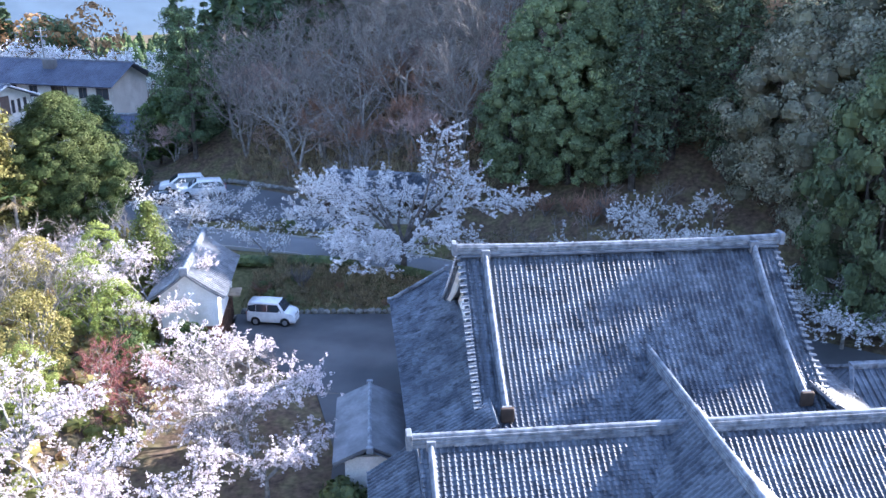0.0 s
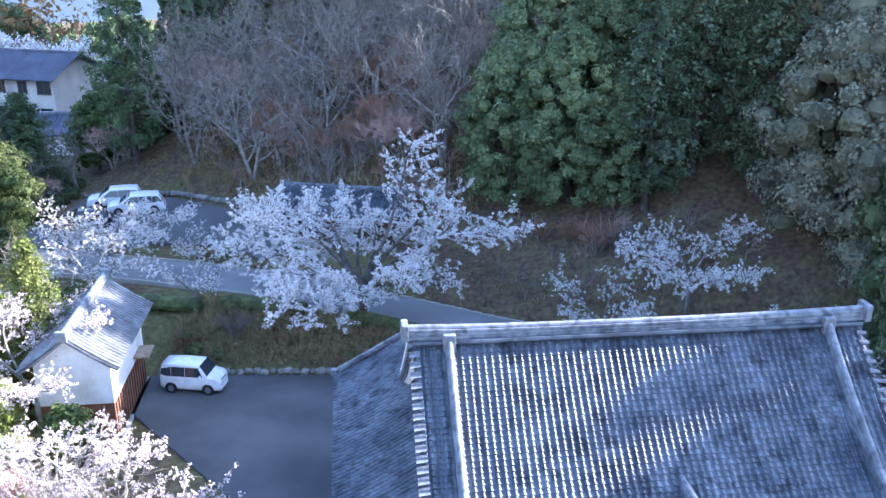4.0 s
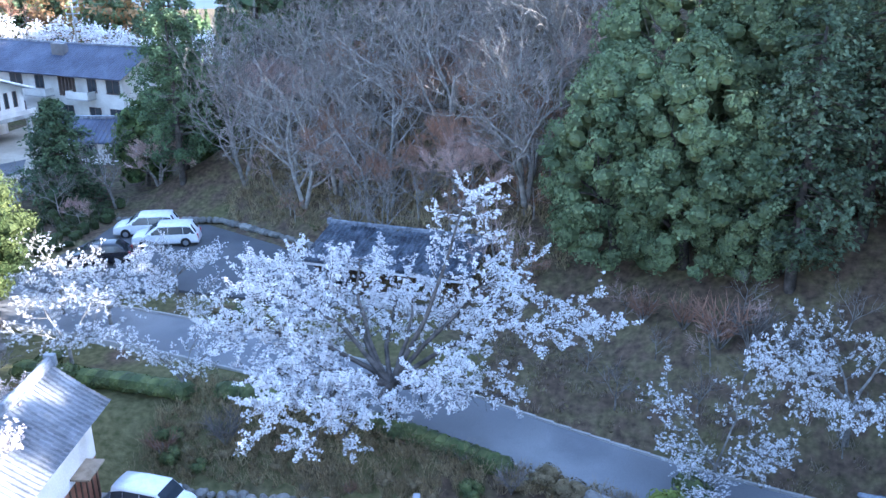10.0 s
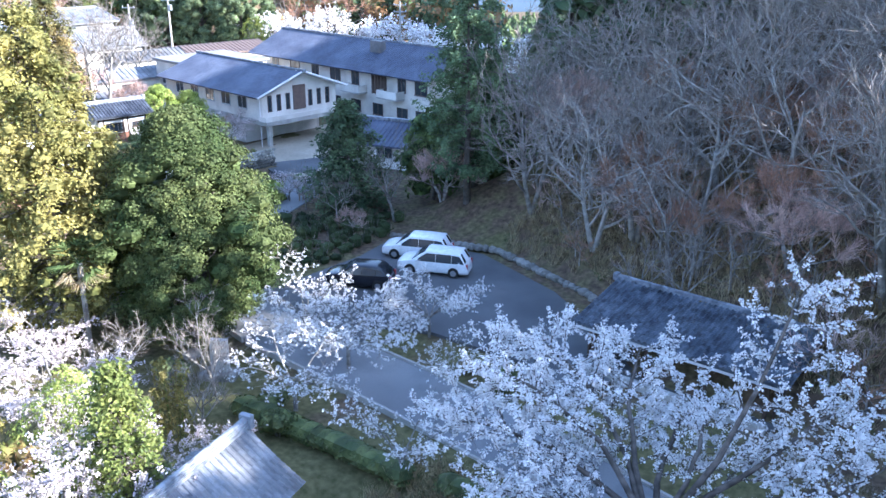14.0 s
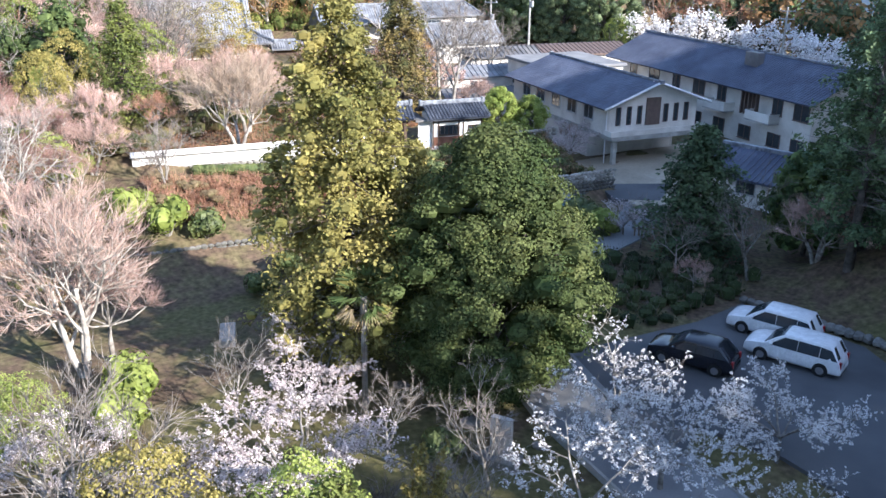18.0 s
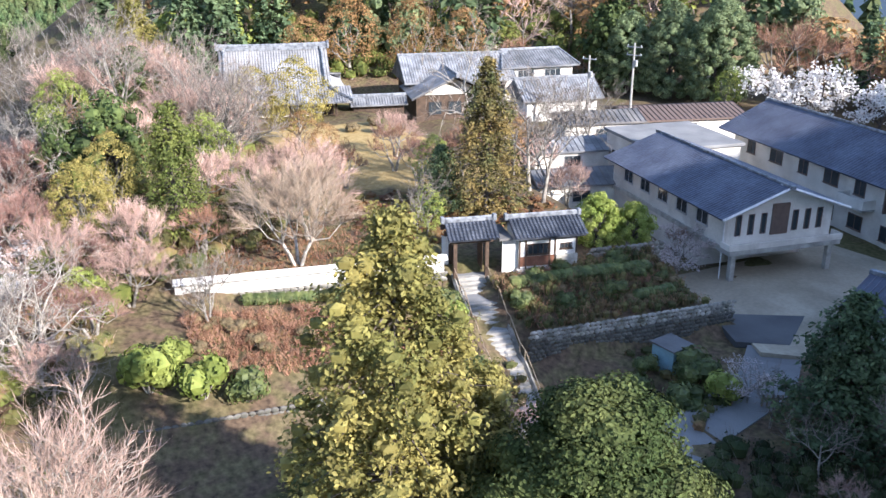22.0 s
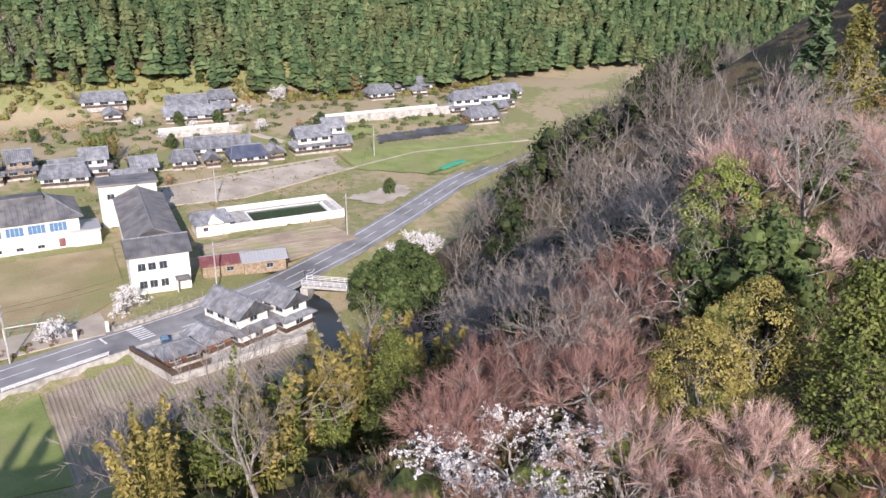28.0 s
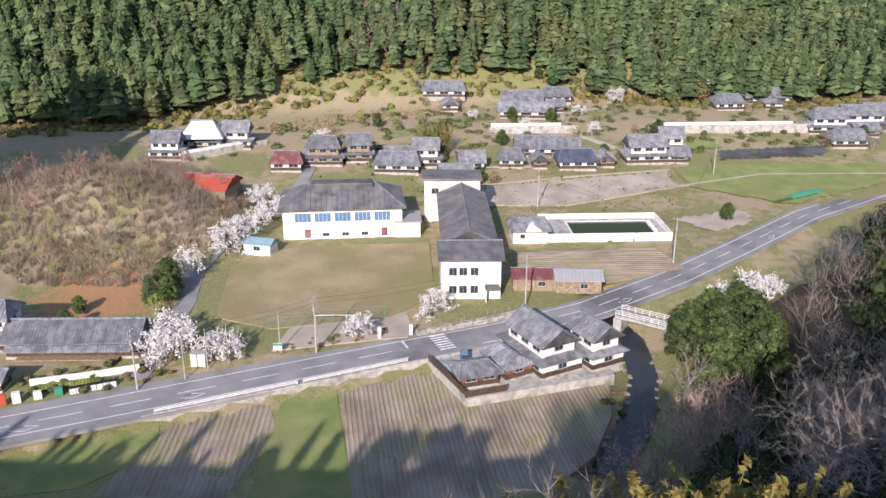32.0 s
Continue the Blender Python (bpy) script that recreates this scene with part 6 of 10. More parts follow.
yard = part("yard", prism([(-2.0, 30), (-3.2, 38), (-5.5, 44), (-10.5, 48.5), (-13.8, 51.5), (-13.8, 55.0), (-3, 56.1), (7, 57.3), (12.4, 58.8), (16, 57.5), (24, 55.5), (34, 50), (34, 30), (10, 26), (0, 26)], 0.5, 1.0), M["asphalt"])
tagged(yard, "shaded asphalt yard with a few fallen petals", "yard", kind="structure")
lane = ribbon("upper_lane", UPPER_PATH, 3.9, 0.06, M["path"], path_height, label="grey asphalt lane with kerbs climbing past the cherries", category="lane")
park = part("car_park", prism([(-31.5, 70.2), (-30.6, 79), (-31, 83), (-24, 84), (-17, 81), (-11, 76.5), (-9.5, 72.5), (-11.5, 69.4), (-14.0, 72.0), (-19.8, 72.2), (-23.4, 71.0), (-21.5, 68.4), (-27, 69.6)], 2.2, 2.78), M["asphalt"])
tagged(park, "dark asphalt car park under the hillside", "car park", kind="structure")
drive = ribbon("garden_drive", [(-29, 69), (-37, 72), (-42, 79), (-44.5, 88), (-50, 95)], 3.4, 0.07, M["path"], label="pale drive towards the assembly hall", category="drive")
court = part("hall_court", prism([(-60, 92.6), (-52.6, 92.4), (-47.5, 90.6), (-44.6, 94), (-43.8, 104), (-50, 112), (-60, 110.5)], 2.3, 2.9), M["straw"])
tagged(court, "sandy forecourt before the assembly hall", "forecourt", kind="structure")
apron = part("court_apron", prism([(-53.4, 91.8), (-49.3, 90.2), (-47.4, 93.0), (-50.2, 97.3)], 2.5, 2.92), M["asphalt"])
tagged(apron, "dark asphalt apron of the forecourt", "pavement", kind="structure")

# kerb stones along both sides of the lane
kerb_me = mesh_from("kerb_stone", *(lambda bm: ([v.co.copy() for v in bm.verts], [[v.index for v in f.verts] for f in bm.faces]))((lambda bm: (bm.verts.index_update(), bm)[1])(box(-0.47, 0.47, -0.07, 0.07, -0.25, 0.12, 0.015))), M["concrete"])
for sgn in (-1, 1):
    kerb = thing("kerb", label="concrete kerb of the lane", category="kerb", kind="structure")
    pts = along([(*p, 0) for p in UPPER_PATH], 0.96)
    for i, (p, d) in enumerate(pts):
        if sgn > 0 and i < 13:
            continue
        n = Vector((-d.y, d.x, 0)) * sgn * 2.03
        mpart("kerb_stone", kerb_me, kerb, pose(p.x + n.x, p.y + n.y, path_height(i / len(pts)) + 0.06, 0, 0, math.degrees(math.atan2(d.y, d.x))))

# stones along the foot of the bank
rnd = random.Random(5)
rock_soup = Soup()
rock_soup.blob(Vector((0, 0, 0)), 0.3, 0.24, 0.22, random.Random(3), 7, 5)
rock_me = rock_soup.mesh("stone", M["stone"])
edging = thing("bank_edging", label="row of rough stones along the foot of the bank", category="stone edging", kind="structure")
for p, d in along([(-13.4, 55.4, 0), (-3, 56.5, 0), (7, 57.7, 0), (11.6, 59.0, 0)], 0.46):
    k = rnd.uniform(0.7, 1.25)
    mpart("stone", rock_me, edging, pose(p.x, p.y + rnd.uniform(-0.12, 0.12), 1.02, rnd.uniform(-20, 20), rnd.uniform(-20, 20), rnd.uniform(0, 360)) @ Matrix.Scale(k, 4))
for x, y, k in ((6.9, 58.5, 3.0), (8.2, 58.6, 2.2), (-28.5, 63.0, 2.0), (-26.2, 62.0, 1.6), (-25.6, 64.4, 1.2), (-45, 66, 2.0), (-33, 62, 1.4), (-42.5, 60.3, 1.3), (-36, 57, 1.2)):
    ob = new("boulder", rock_me)
    ob.matrix_basis = pose(x, y, land(x, y) + 0.08 * k, 8, 5, 40 * k) @ Matrix.Diagonal((k, k * 0.8, k * 0.7, 1))
    tagged(ob, "grey garden boulder half sunk in the ground", "boulder", "garden boulders")
bench = part("stone_bench", add_box(bmesh.new(), -1.1, 1.1, -0.4, 0.4, 0, 0.42, 0.06), M["stone"])
bench.matrix_basis = pose(-42.1, 56.8, land(-42.1, 56.8), 0, 0, -20)
tagged(bench, "long grey stone bench on the lawn", "bench")
mon = thing("stone_monument", -25.6, 62.4, land(-25.6, 62.4), 30, "upright grey stone slab on a rock base", "monument")
part("base", add_box(bmesh.new(), -0.8, 0.8, -0.5, 0.5, -0.1, 0.35, 0.1), M["stone"], mon)
part("tablet", add_box(bmesh.new(), -0.45, 0.45, -0.14, 0.14, 0.35, 2.1, 0.06), M["concrete"], mon)
for x, y in ((16.2, 60.0), (15.1, 60.2)):
    bm = bmesh.new()
    bmesh.ops.create_cone(bm, segments=20, radius1=0.33, radius2=0.33, depth=0.04, cap_ends=True)
    ob = part("manhole_cover", bm, M["brown"])
    ob.matrix_basis = pose(x, y, path_height(away(x, y, UPPER_PATH)[1]) + 0.075)
    tagged(ob, "round iron manhole cover in the lane", "manhole cover", "manhole covers")


# clipped hedges along the lane
def hedge(line, width, height, label, mat=None, seed=1):
    rnd, soup = random.Random(seed), Soup()
    for p, d in along(line, 0.5):
        z = land(p.x, p.y)
        soup.blob(Vector((p.x, p.y, z + height * 0.5)), width * 0.5, width * 0.5, height * 0.52, rnd)
        for _ in range(60):
            n = rand_dir(rnd)
            n.z = abs(n.z) * 0.9
            soup.flake(Vector((p.x + n.x * width * 0.55, p.y + n.y * width * 0.55, z + height * 0.35 + n.z * height * 0.66)), n + rand_dir(rnd) * 0.5, 0.13 * rnd.uniform(0.6, 1.3), rnd, 1.4)
    return tagged(new("hedge", soup.mesh("hedge", mat or M["hedge"])), label, "hedge")


hedge([(-22, 60.6, 0), (-16.5, 60.6, 0), (-12.9, 60.5, 0)], 1.3, 0.95, "clipped green hedge along the lane", seed=2)
hedge([(-11, 61.0, 0), (-6.5, 61.0, 0)], 1.2, 0.9, "clipped green hedge along the lane", seed=3)
hedge([(-3.0, 60.2, 0), (0, 59.9, 0), (3.0, 59.4, 0)], 1.2, 0.95, "clipped green hedge along the lane", seed=4)
hedge([(-57.8, 78.6, 0), (-57.6, 83, 0), (-57, 89, 0)], 1.2, 0.85, "clipped hedge on the terrace under the gatehouse", seed=5)
hedge([(-54.7, 86.4, 0), (-54.6, 89.2, 0)], 1.0, 0.9, "dark clipped hedge on the terrace", seed=6)
hedge([(-62.8, 62, 0), (-61.0, 72.5, 0)], 1.1, 0.8, "green hedge under the white wall", seed=7)


# ---- vehicles ----
def wheel(parent, x, y, r=0.3):
    for sx in (x,):
        w = thing("wheel", 0, 0, 0)
        w.parent = parent
        w.matrix_basis = pose(sx, y, r, 90, 0, 0)
        bm = bmesh.new()
        bmesh.ops.create_cone(bm, segments=20, radius1=r, radius2=r, depth=0.19, cap_ends=True)
        bmesh.ops.bevel(bm, geom=[e for e in bm.edges if e.calc_face_angle(0) > 1], offset=0.035, segments=2, affect="EDGES")
        part("tyre", bm, M["tyre"], w)
        bm = bmesh.new()
        bmesh.ops.create_cone(bm, segments=16, radius1=r * 0.62, radius2=r * 0.62, depth=0.205, cap_ends=True)
        part("rim", bm, M["rim"], w)


def car(name, x, y, z, turn, label, size, roof_z, profile, paint, sill=0.24, belt=0.92, group="", posts=(0.42, 0.74), wheel_r=0.29):
    """A car lofted from its side profile. profile: bonnet height, then x of the bonnet's nose, of the windscreen's foot and head, of the rear glass's head and foot, from the front bumper back."""
    L, Wd = size
    hw = Wd / 2
    nose_z, x_nose, x_foot, x_head, x_rear, x_tail = profile
    ob = thing(name, x, y, z, turn, label, "car", group)
    crown = [(0.0, nose_z - 0.3), (0.06, nose_z - 0.12), (x_nose, nose_z), (x_foot, belt + 0.06), ((x_foot + x_head) / 2, (belt + roof_z) / 2 + 0.05), (x_head, roof_z - 0.03), ((x_head + x_rear) / 2, roof_z), (x_rear, roof_z - 0.05), (x_tail, belt + 0.02), (L - 0.05, belt - 0.12), (L, belt - 0.3)]

    def top(d):
        for (a, p), (b, q) in zip(crown, crown[1:]):
            if d <= b:
                return p + (q - p) * (d - a) / (b - a)
        return crown[-1][1]

    def half(d, h):
        """Half the width at distance d from the nose and height h."""
        end = min(1.0, 0.8 + 0.2 * math.sqrt(min(1.0, d / 0.45))) * min(1.0, 0.87 + 0.13 * math.sqrt(min(1.0, (L - d) / 0.3)))
        lean = 1 - 0.2 * max(0.0, h - belt) / max(0.2, roof_z - belt) - 0.06 * max(0.0, (sill + 0.14 - h) / 0.14)
        return hw * end * lean

    stations = sorted({round(v, 3) for v in (0, 0.06, 0.2, x_nose, (x_nose + x_foot) / 2, x_foot, (x_foot + x_head) / 2, x_head, (x_head + x_rear) / 2, x_rear, x_tail, L - 0.16, L - 0.05, L, 0.3 * L, 0.45 * L, 0.6 * L, 0.75 * L)})
    bm, rings = bmesh.new(), []
    for d in stations:
        t = top(d)
        hs = [sill, sill + 0.14, (sill + min(belt, t)) / 2, min(belt, t - 0.04), max(t - 0.1, min(belt, t - 0.04) + 0.01), t - 0.03]
        ring = [(half(d, h), h) for h in hs] + [(half(d, t) * 0.86, t), (half(d, t) * 0.4, t + 0.025)]
        pts = [(-w, h) for w, h in ring] + [(w, h) for w, h in ring[::-1]]
        rings.append([bm.verts.new((L / 2 - d, w, h)) for w, h in pts])
    for r, q in zip(rings, rings[1:]):
        for k in range(len(r)):
            bm.faces.new((r[k], r[(k + 1) % len(r)], q[(k + 1) % len(r)], q[k]))
    bm.faces.new(rings[0][::-1]), bm.faces.new(rings[-1])
    bmesh.ops.recalc_face_normals(bm, faces=bm.faces)
    part("body", bm, paint, ob, smooth=True)

    def panel(nm, corners, mat, lab=""):
        """A thin pane through points of the shell, lifted 6 mm off it."""
        pts = [Vector(c) for c in corners]
        n = (pts[1] - pts[0]).cross(pts[2] - pts[0]).normalized()
        mid = sum(pts, Vector()) / len(pts)
        if n.dot(mid - Vector((0, 0, 0.6))) < 0:
            n = -n
        me = mesh_from(nm, [p + n * 0.012 for p in pts] + [p - n * 0.02 for p in pts], [tuple(range(len(pts)))[::1], *((i, (i + 1) % len(pts), (i + 1) % len(pts) + len(pts), i + len(pts)) for i in range(len(pts)))], mat)
        mpart(nm, me, ob, None, lab)

    g0, g1 = x_foot + 0.22, x_tail - 0.02
    cuts = [g0] + [g0 + (g1 - g0) * p for p in posts] + [g1]
    for sgn in (-1, 1):
        for i, (a, b) in enumerate(zip(cuts, cuts[1:])):
            a, b = a + 0.012, b - 0.012
            lo = belt + 0.03
            up = lambda d: max(lo + 0.05, min(top(d) - 0.13, roof_z - 0.15))
            at = lambda d, h: (L / 2 - d, sgn * half(d, h), h)
            top_a = max(a, x_head + 0.04) if i == 0 else a
            top_b = min(b, x_rear + 0.02)
            panel("side_window", [at(a, lo), at(b, lo), at(max(top_b, top_a + 0.1), up(max(top_b, top_a + 0.1))), at(top_a, up(top_a))], M["window"], "dark tinted side window")
        part("mirror", add_box(bmesh.new(), L / 2 - x_foot - 0.42, L / 2 - x_foot - 0.26, sgn * hw * 0.97 - 0.09, sgn * hw * 0.97 + 0.13 * sgn + (0.09 if sgn > 0 else -0.0), belt + 0.02, belt + 0.17, 0.035), paint, ob)
        part("headlight", add_box(bmesh.new(), L / 2 - 0.3, L / 2 - 0.06, sgn * hw * 0.66 - 0.15, sgn * hw * 0.66 + 0.15, nose_z - 0.3, nose_z - 0.1, 0.05), M["lamp_clear"], ob, "clear headlight")
        part("tail_light", add_box(bmesh.new(), -L / 2 - 0.015, -L / 2 + 0.1, sgn * hw * 0.76 - 0.08, sgn * hw * 0.76 + 0.08, belt - 0.36, belt - 0.02, 0.02), M["lamp_red"], ob, "red tail light")
        for d in (cuts[1] + 0.12, cuts[2] + 0.12):
            part("door_handle", add_box(bmesh.new(), L / 2 - d - 0.1, L / 2 - d + 0.08, sgn * half(d, belt - 0.12) - 0.015, sgn * half(d, belt - 0.12) + 0.025, belt - 0.14, belt - 0.1, 0.008), paint, ob)
        for d in (0.19 * L + 0.02, 0.81 * L):
            bm = bmesh.new()
            bmesh.ops.create_cone(bm, segments=18, radius1=wheel_r + 0.05, radius2=wheel_r + 0.05, depth=0.06, cap_ends=True)
            arch = part("wheel_arch", bm, M["tyre"], ob)
            arch.matrix_basis = pose(L / 2 - d, sgn * (hw - 0.028), wheel_r + 0.02, 90, 0, 0)
            wheel(ob, L / 2 - d, sgn * (hw - 0.07), wheel_r)
    ws = lambda d, k: (L / 2 - d, half(d, top(d)) * k, top(d))
    x_mid = (x_foot + x_head) / 2
    rows = [[Vector(ws(d, k)) + Vector((0.012, 0, 0.02)) for k in (-0.93, -0.5, 0.5, 0.93)] for d in (x_foot + 0.02, x_mid, x_head - 0.03)]
    me = mesh_from("windscreen", [v for r in rows for v in r] + [v - Vector((0.03, 0, 0.05)) for r in rows for v in r], [(4 * j + i, 4 * j + i + 1, 4 * j + i + 5, 4 * j + i + 4) for j in range(2) for i in range(3)] + [(0, 1, 13, 12), (1, 2, 14, 13), (2, 3, 15, 14), (8, 9, 21, 20), (9, 10, 22, 21), (10, 11, 23, 22), (0, 4, 16, 12), (4, 8, 20, 16), (3, 7, 19, 15), (7, 11, 23, 19)], M["window"])
    mpart("windscreen", me, ob, None, "dark windscreen")
    panel("rear_window", [ws(x_rear + 0.04, -0.8), ws(x_rear + 0.04, 0.8), ws(x_tail - 0.02, 0.84), ws(x_tail - 0.02, -0.84)], M["window"], "dark rear window")
    part("grille", add_box(bmesh.new(), L / 2 - 0.1, L / 2 - 0.005, -hw * 0.42, hw * 0.42, nose_z - 0.3, nose_z - 0.2, 0.02), M["tyre"], ob)
    part("bumper", add_box(bmesh.new(), L / 2 - 0.14, L / 2 + 0.03, -hw * 0.76, hw * 0.76, sill - 0.02, sill + 0.2, 0.05), paint, ob)
    part("bumper", add_box(bmesh.new(), -L / 2 - 0.03, -L / 2 + 0.1, -hw * 0.82, hw * 0.82, sill - 0.02, sill + 0.22, 0.05), paint, ob)
    part("number_plate", box(L / 2 + 0.031, L / 2 + 0.04, -0.165, 0.165, sill + 0.03, sill + 0.19), M["metal_white"], ob, "pale number plate without writing")
    return ob


KEI, WAGON, HATCH = (0.98, 0.26, 0.66, 1.12, 3.24, 3.36), (0.88, 0.35, 1.0, 1.9, 4.1, 4.46), (0.86, 0.35, 1.05, 1.8, 3.5, 4.0)
car("minivan", -10.8, 53.9, 1.0, -2, "white boxy minivan parked at the edge of the yard", (3.4, 1.48), 1.7, KEI, M["car_white"], belt=1.0)
car("people_carrier", -27.4, 81.2, 2.78, 200, "white people carrier parked nose out in the car park", (4.6, 1.75), 1.62, WAGON, M["car_white"], wheel_r=0.31, group="parked cars")
car("estate_car", -24.9, 79.6, 2.78, 200, "white estate car parked under the hillside", (4.6, 1.75), 1.62, WAGON, M["car_white"], wheel_r=0.31, group="parked cars")
car("dark_car", -27.4, 75.2, 2.78, 205, "black hatchback parked behind the cherry trees", (4.2, 1.7), 1.5, HATCH, M["car_black"], wheel_r=0.3, group="parked cars")

# ---- open shelter behind the big cherry ----
shelter = thing("open_shelter", -6.6, 75.6, 2.75, -5, "long open shelter with grey tiled roof and white fascia, dark inside", "shelter")
for x in (-4.4, -1.5, 1.5, 4.4):
    part("post", box(x - 0.08, x + 0.08, -2.0, -1.84, -0.4, 2.0), M["wood_dark"], shelter)
part("back_wall", box(-4.8, 4.8, 2.2, 2.35, -0.4, 2.9), M["wood_dark"], shelter)
for x in (-4.8, 4.7):
    part("side_wall", box(x, x + 0.1, -1.8, 2.197, -0.4, 2.05), M["wood_dark"], shelter)
part("floor_slab", box(-5.0, 5.0, -2.6, 2.197, -0.5, 0.06), M["asphalt"], shelter)
part("fascia", box(-5.2, 5.2, -2.42, -2.34, 1.92, 2.2), M["metal_white"], shelter, "white fascia board")
part("low_rail", box(-4.8, 4.8, -2.9, -2.62, -0.3, 0.28), M["concrete"], shelter, "pale low kerb wall")
tiled_slope(shelter, (-5.3, -2.5, 2.24), (5.3, -2.5, 2.24), (-5.3, 2.0, 3.15), (5.3, 2.0, 3.15), 0.3, 0.28, mat=M["tile"])
tiled_slope(shelter, (5.3, 3.0, 2.75), (-5.3, 3.0, 2.75), (5.3, 2.0, 3.15), (-5.3, 2.0, 3.15), 0.3, 0.5, mat=M["tile"])
ridge_line(shelter, [(-5.4, 2.0, 3.15), (0, 2.0, 3.15), (5.4, 2.0, 3.15)], 0.26, 0.24)
park_stone = thing("car_park_wall", label="low stone wall behind the parked cars", category="wall", kind="structure")
for p, d in along([(-31.2, 83.4, 0), (-23.6, 85.0, 0), (-15, 81.6, 0), (-9.8, 77.5, 0)], 0.5):
    mpart("stone", rock_me, park_stone, pose(p.x, p.y, 2.85, rnd.uniform(-15, 15), 0, rnd.uniform(0, 360)) @ Matrix.Scale(rnd.uniform(0.9, 1.4), 4))

# ---- stairs, gate and white wall ----
stairs = thing("stone_stairs", label="long flight of stone steps with iron handrails to the gate", category="stairs")
S0, S1 = Vector((-46.6, 73.6, 2.3)), Vector((-61.6, 77.0, 5.75))
way = (S1 - S0)
flat = Vector((way.x, way.y, 0)).normalized()
across = Vector((-flat.y, flat.x, 0))
turn = math.degrees(math.atan2(flat.y, flat.x))
total = math.hypot(way.x, way.y)
flights = [(3.2, 6.0, 6), (7.0, 9.0, 5), (9.8, 11.6, 5), (13.0, 14.6, 4)]
z, last = 2.3, 0.0
for a, b, n in flights:
    m = S0 + flat * ((last + a) / 2)
    part("landing", box(-(a - last) / 2, (a - last) / 2, -0.95, 0.95, -0.6, 0), M["path"], stairs).matrix_basis = pose(m.x, m.y, z, 0, 0, turn)
    for i in range(n):
        z += 3.45 / 20
        p = S0 + flat * (a + (b - a) * (i + 0.5) / n)
        part("step", add_box(bmesh.new(), -(b - a) / n / 2, (b - a) / n / 2 - 0.003, -0.95, 0.95, -0.5, 0, 0.02), M["step"], stairs).matrix_basis = pose(p.x, p.y, z, 0, 0, turn)
    last = b
part("landing", box(-0.6, 0.6, -1.2, 1.2, -0.6, 0), M["path"], stairs).matrix_basis = pose(S1.x - flat.x * 0.1, S1.y - flat.y * 0.1, z, 0, 0, turn)
for s in (-1.15, 1.15):
    rail = [S0 + flat * d + across * s + Vector((0, 0, h)) for d, h in ((0, 0.85), (3.2, 0.85), (6.0, 1.89), (7.0, 1.89), (9.0, 2.75), (9.8, 2.75), (11.6, 3.6), (13.0, 3.6), (14.8, 4.3))]
    part("handrail", tube(rail, [0.035] * len(rail), 5), M["wood_pale"], stairs)
    for p in rail:
        part("rail_post", tube([p - Vector((0, 0, 1.0)), p], [0.03, 0.03], 5), M["wood_pale"], stairs)
    curb = [q - Vector((0, 0, 0.85)) for q in rail]
    part("side_curb", tube(curb, [0.16] * len(curb), 4), M["stone"], stairs)

gate = thing("temple_gate", -61.5, 77.0, 5.85, -14, "small dark timber gate under a tiled roof above stairs", "gate")
for y in (-1.1, 1.1):
    for x in (-0.8, 0.8):
        part("pillar", add_box(bmesh.new(), x - 0.13, x + 0.13, y - 0.13, y + 0.13, -0.3, 2.7, 0.02), M["wood_dark"], gate)
part("lintel", box(-0.95, -0.65, -1.5, 1.5, 2.35, 2.65), M["wood_dark"], gate)
part("lintel", box(0.65, 0.95, -1.5, 1.5, 2.35, 2.65), M["wood_dark"], gate)
part("door_leaf", box(-0.9, 0.3, 0.87, 0.94, 0.1, 2.3), M["wood_dark"], gate, "open plank door leaf")
part("door_leaf", box(-0.9, 0.3, -0.94, -0.87, 0.1, 2.3), M["wood_dark"], gate, "open plank door leaf")
part("side_panel", box(-0.75, -0.65, -1.7, -1.24, 0, 2.4), M["plaster"], gate)
tiled_slope(gate, (1.45, -1.66, 2.75), (1.45, 1.66, 2.75), (0, -1.66, 3.65), (0, 1.66, 3.65), 0.27, 0.26, mat=M["dark_tile"])
tiled_slope(gate, (-1.45, 1.66, 2.75), (-1.45, -1.66, 2.75), (0, 1.66, 3.65), (0, -1.66, 3.65), 0.27, 0.4, mat=M["dark_tile"])
ridge_line(gate, [(0, -1.74, 3.65), (0, 0, 3.62), (0, 1.74, 3.65)], 0.26, 0.3)
keep = thing("gatehouse", -60.55, 82.3, 6.15, -13.4, "low white gatehouse with dark red timber skirt and tiled roof", "gatehouse")
four_walls(keep, -1.4, 1.4, -2.1, 2.1, -0.4, 2.4, M["plaster"], 0)
part("timber_skirt", box(1.405, 1.44, -2.1, 0.45, 0.1, 0.8), M["wood_red"], keep, "dark red board skirt")
for y in (-2.04, -1.6, 0.1, 0.5, 2.04):
    part("wall_post", box(1.405, 1.46, y - 0.05, y + 0.05, -0.1, 2.4), M["wood_dark"], keep)
part("wall_beam", box(1.405, 1.45, -2.1, 2.1, 1.95, 2.06), M["wood_dark"], keep)
window(keep, 1.41, -0.75, 0.95, 1.55, 0.75, 90, 4, M["wood_dark"])
window(keep, 1.41, 1.3, 1.2, 0.85, 0.42, 90, 3, M["wood_dark"])
part("plinth", add_box(bmesh.new(), -1.55, 1.6, -2.25, 2.25, -1.1, -0.05, 0.05), M["concrete"], keep)
part("stone_apron", add_box(bmesh.new(), 1.42, 1.56, 0.56, 2.12, -0.04, 0.82, 0.03), M["stone"], keep, "grey stone-faced wall foot")
tiled_slope(keep, (2.05, -2.5, 2.35), (2.05, 2.5, 2.35), (0, -2.5, 3.2), (0, 2.5, 3.2), 0.27, 0.26, mat=M["dark_tile"])
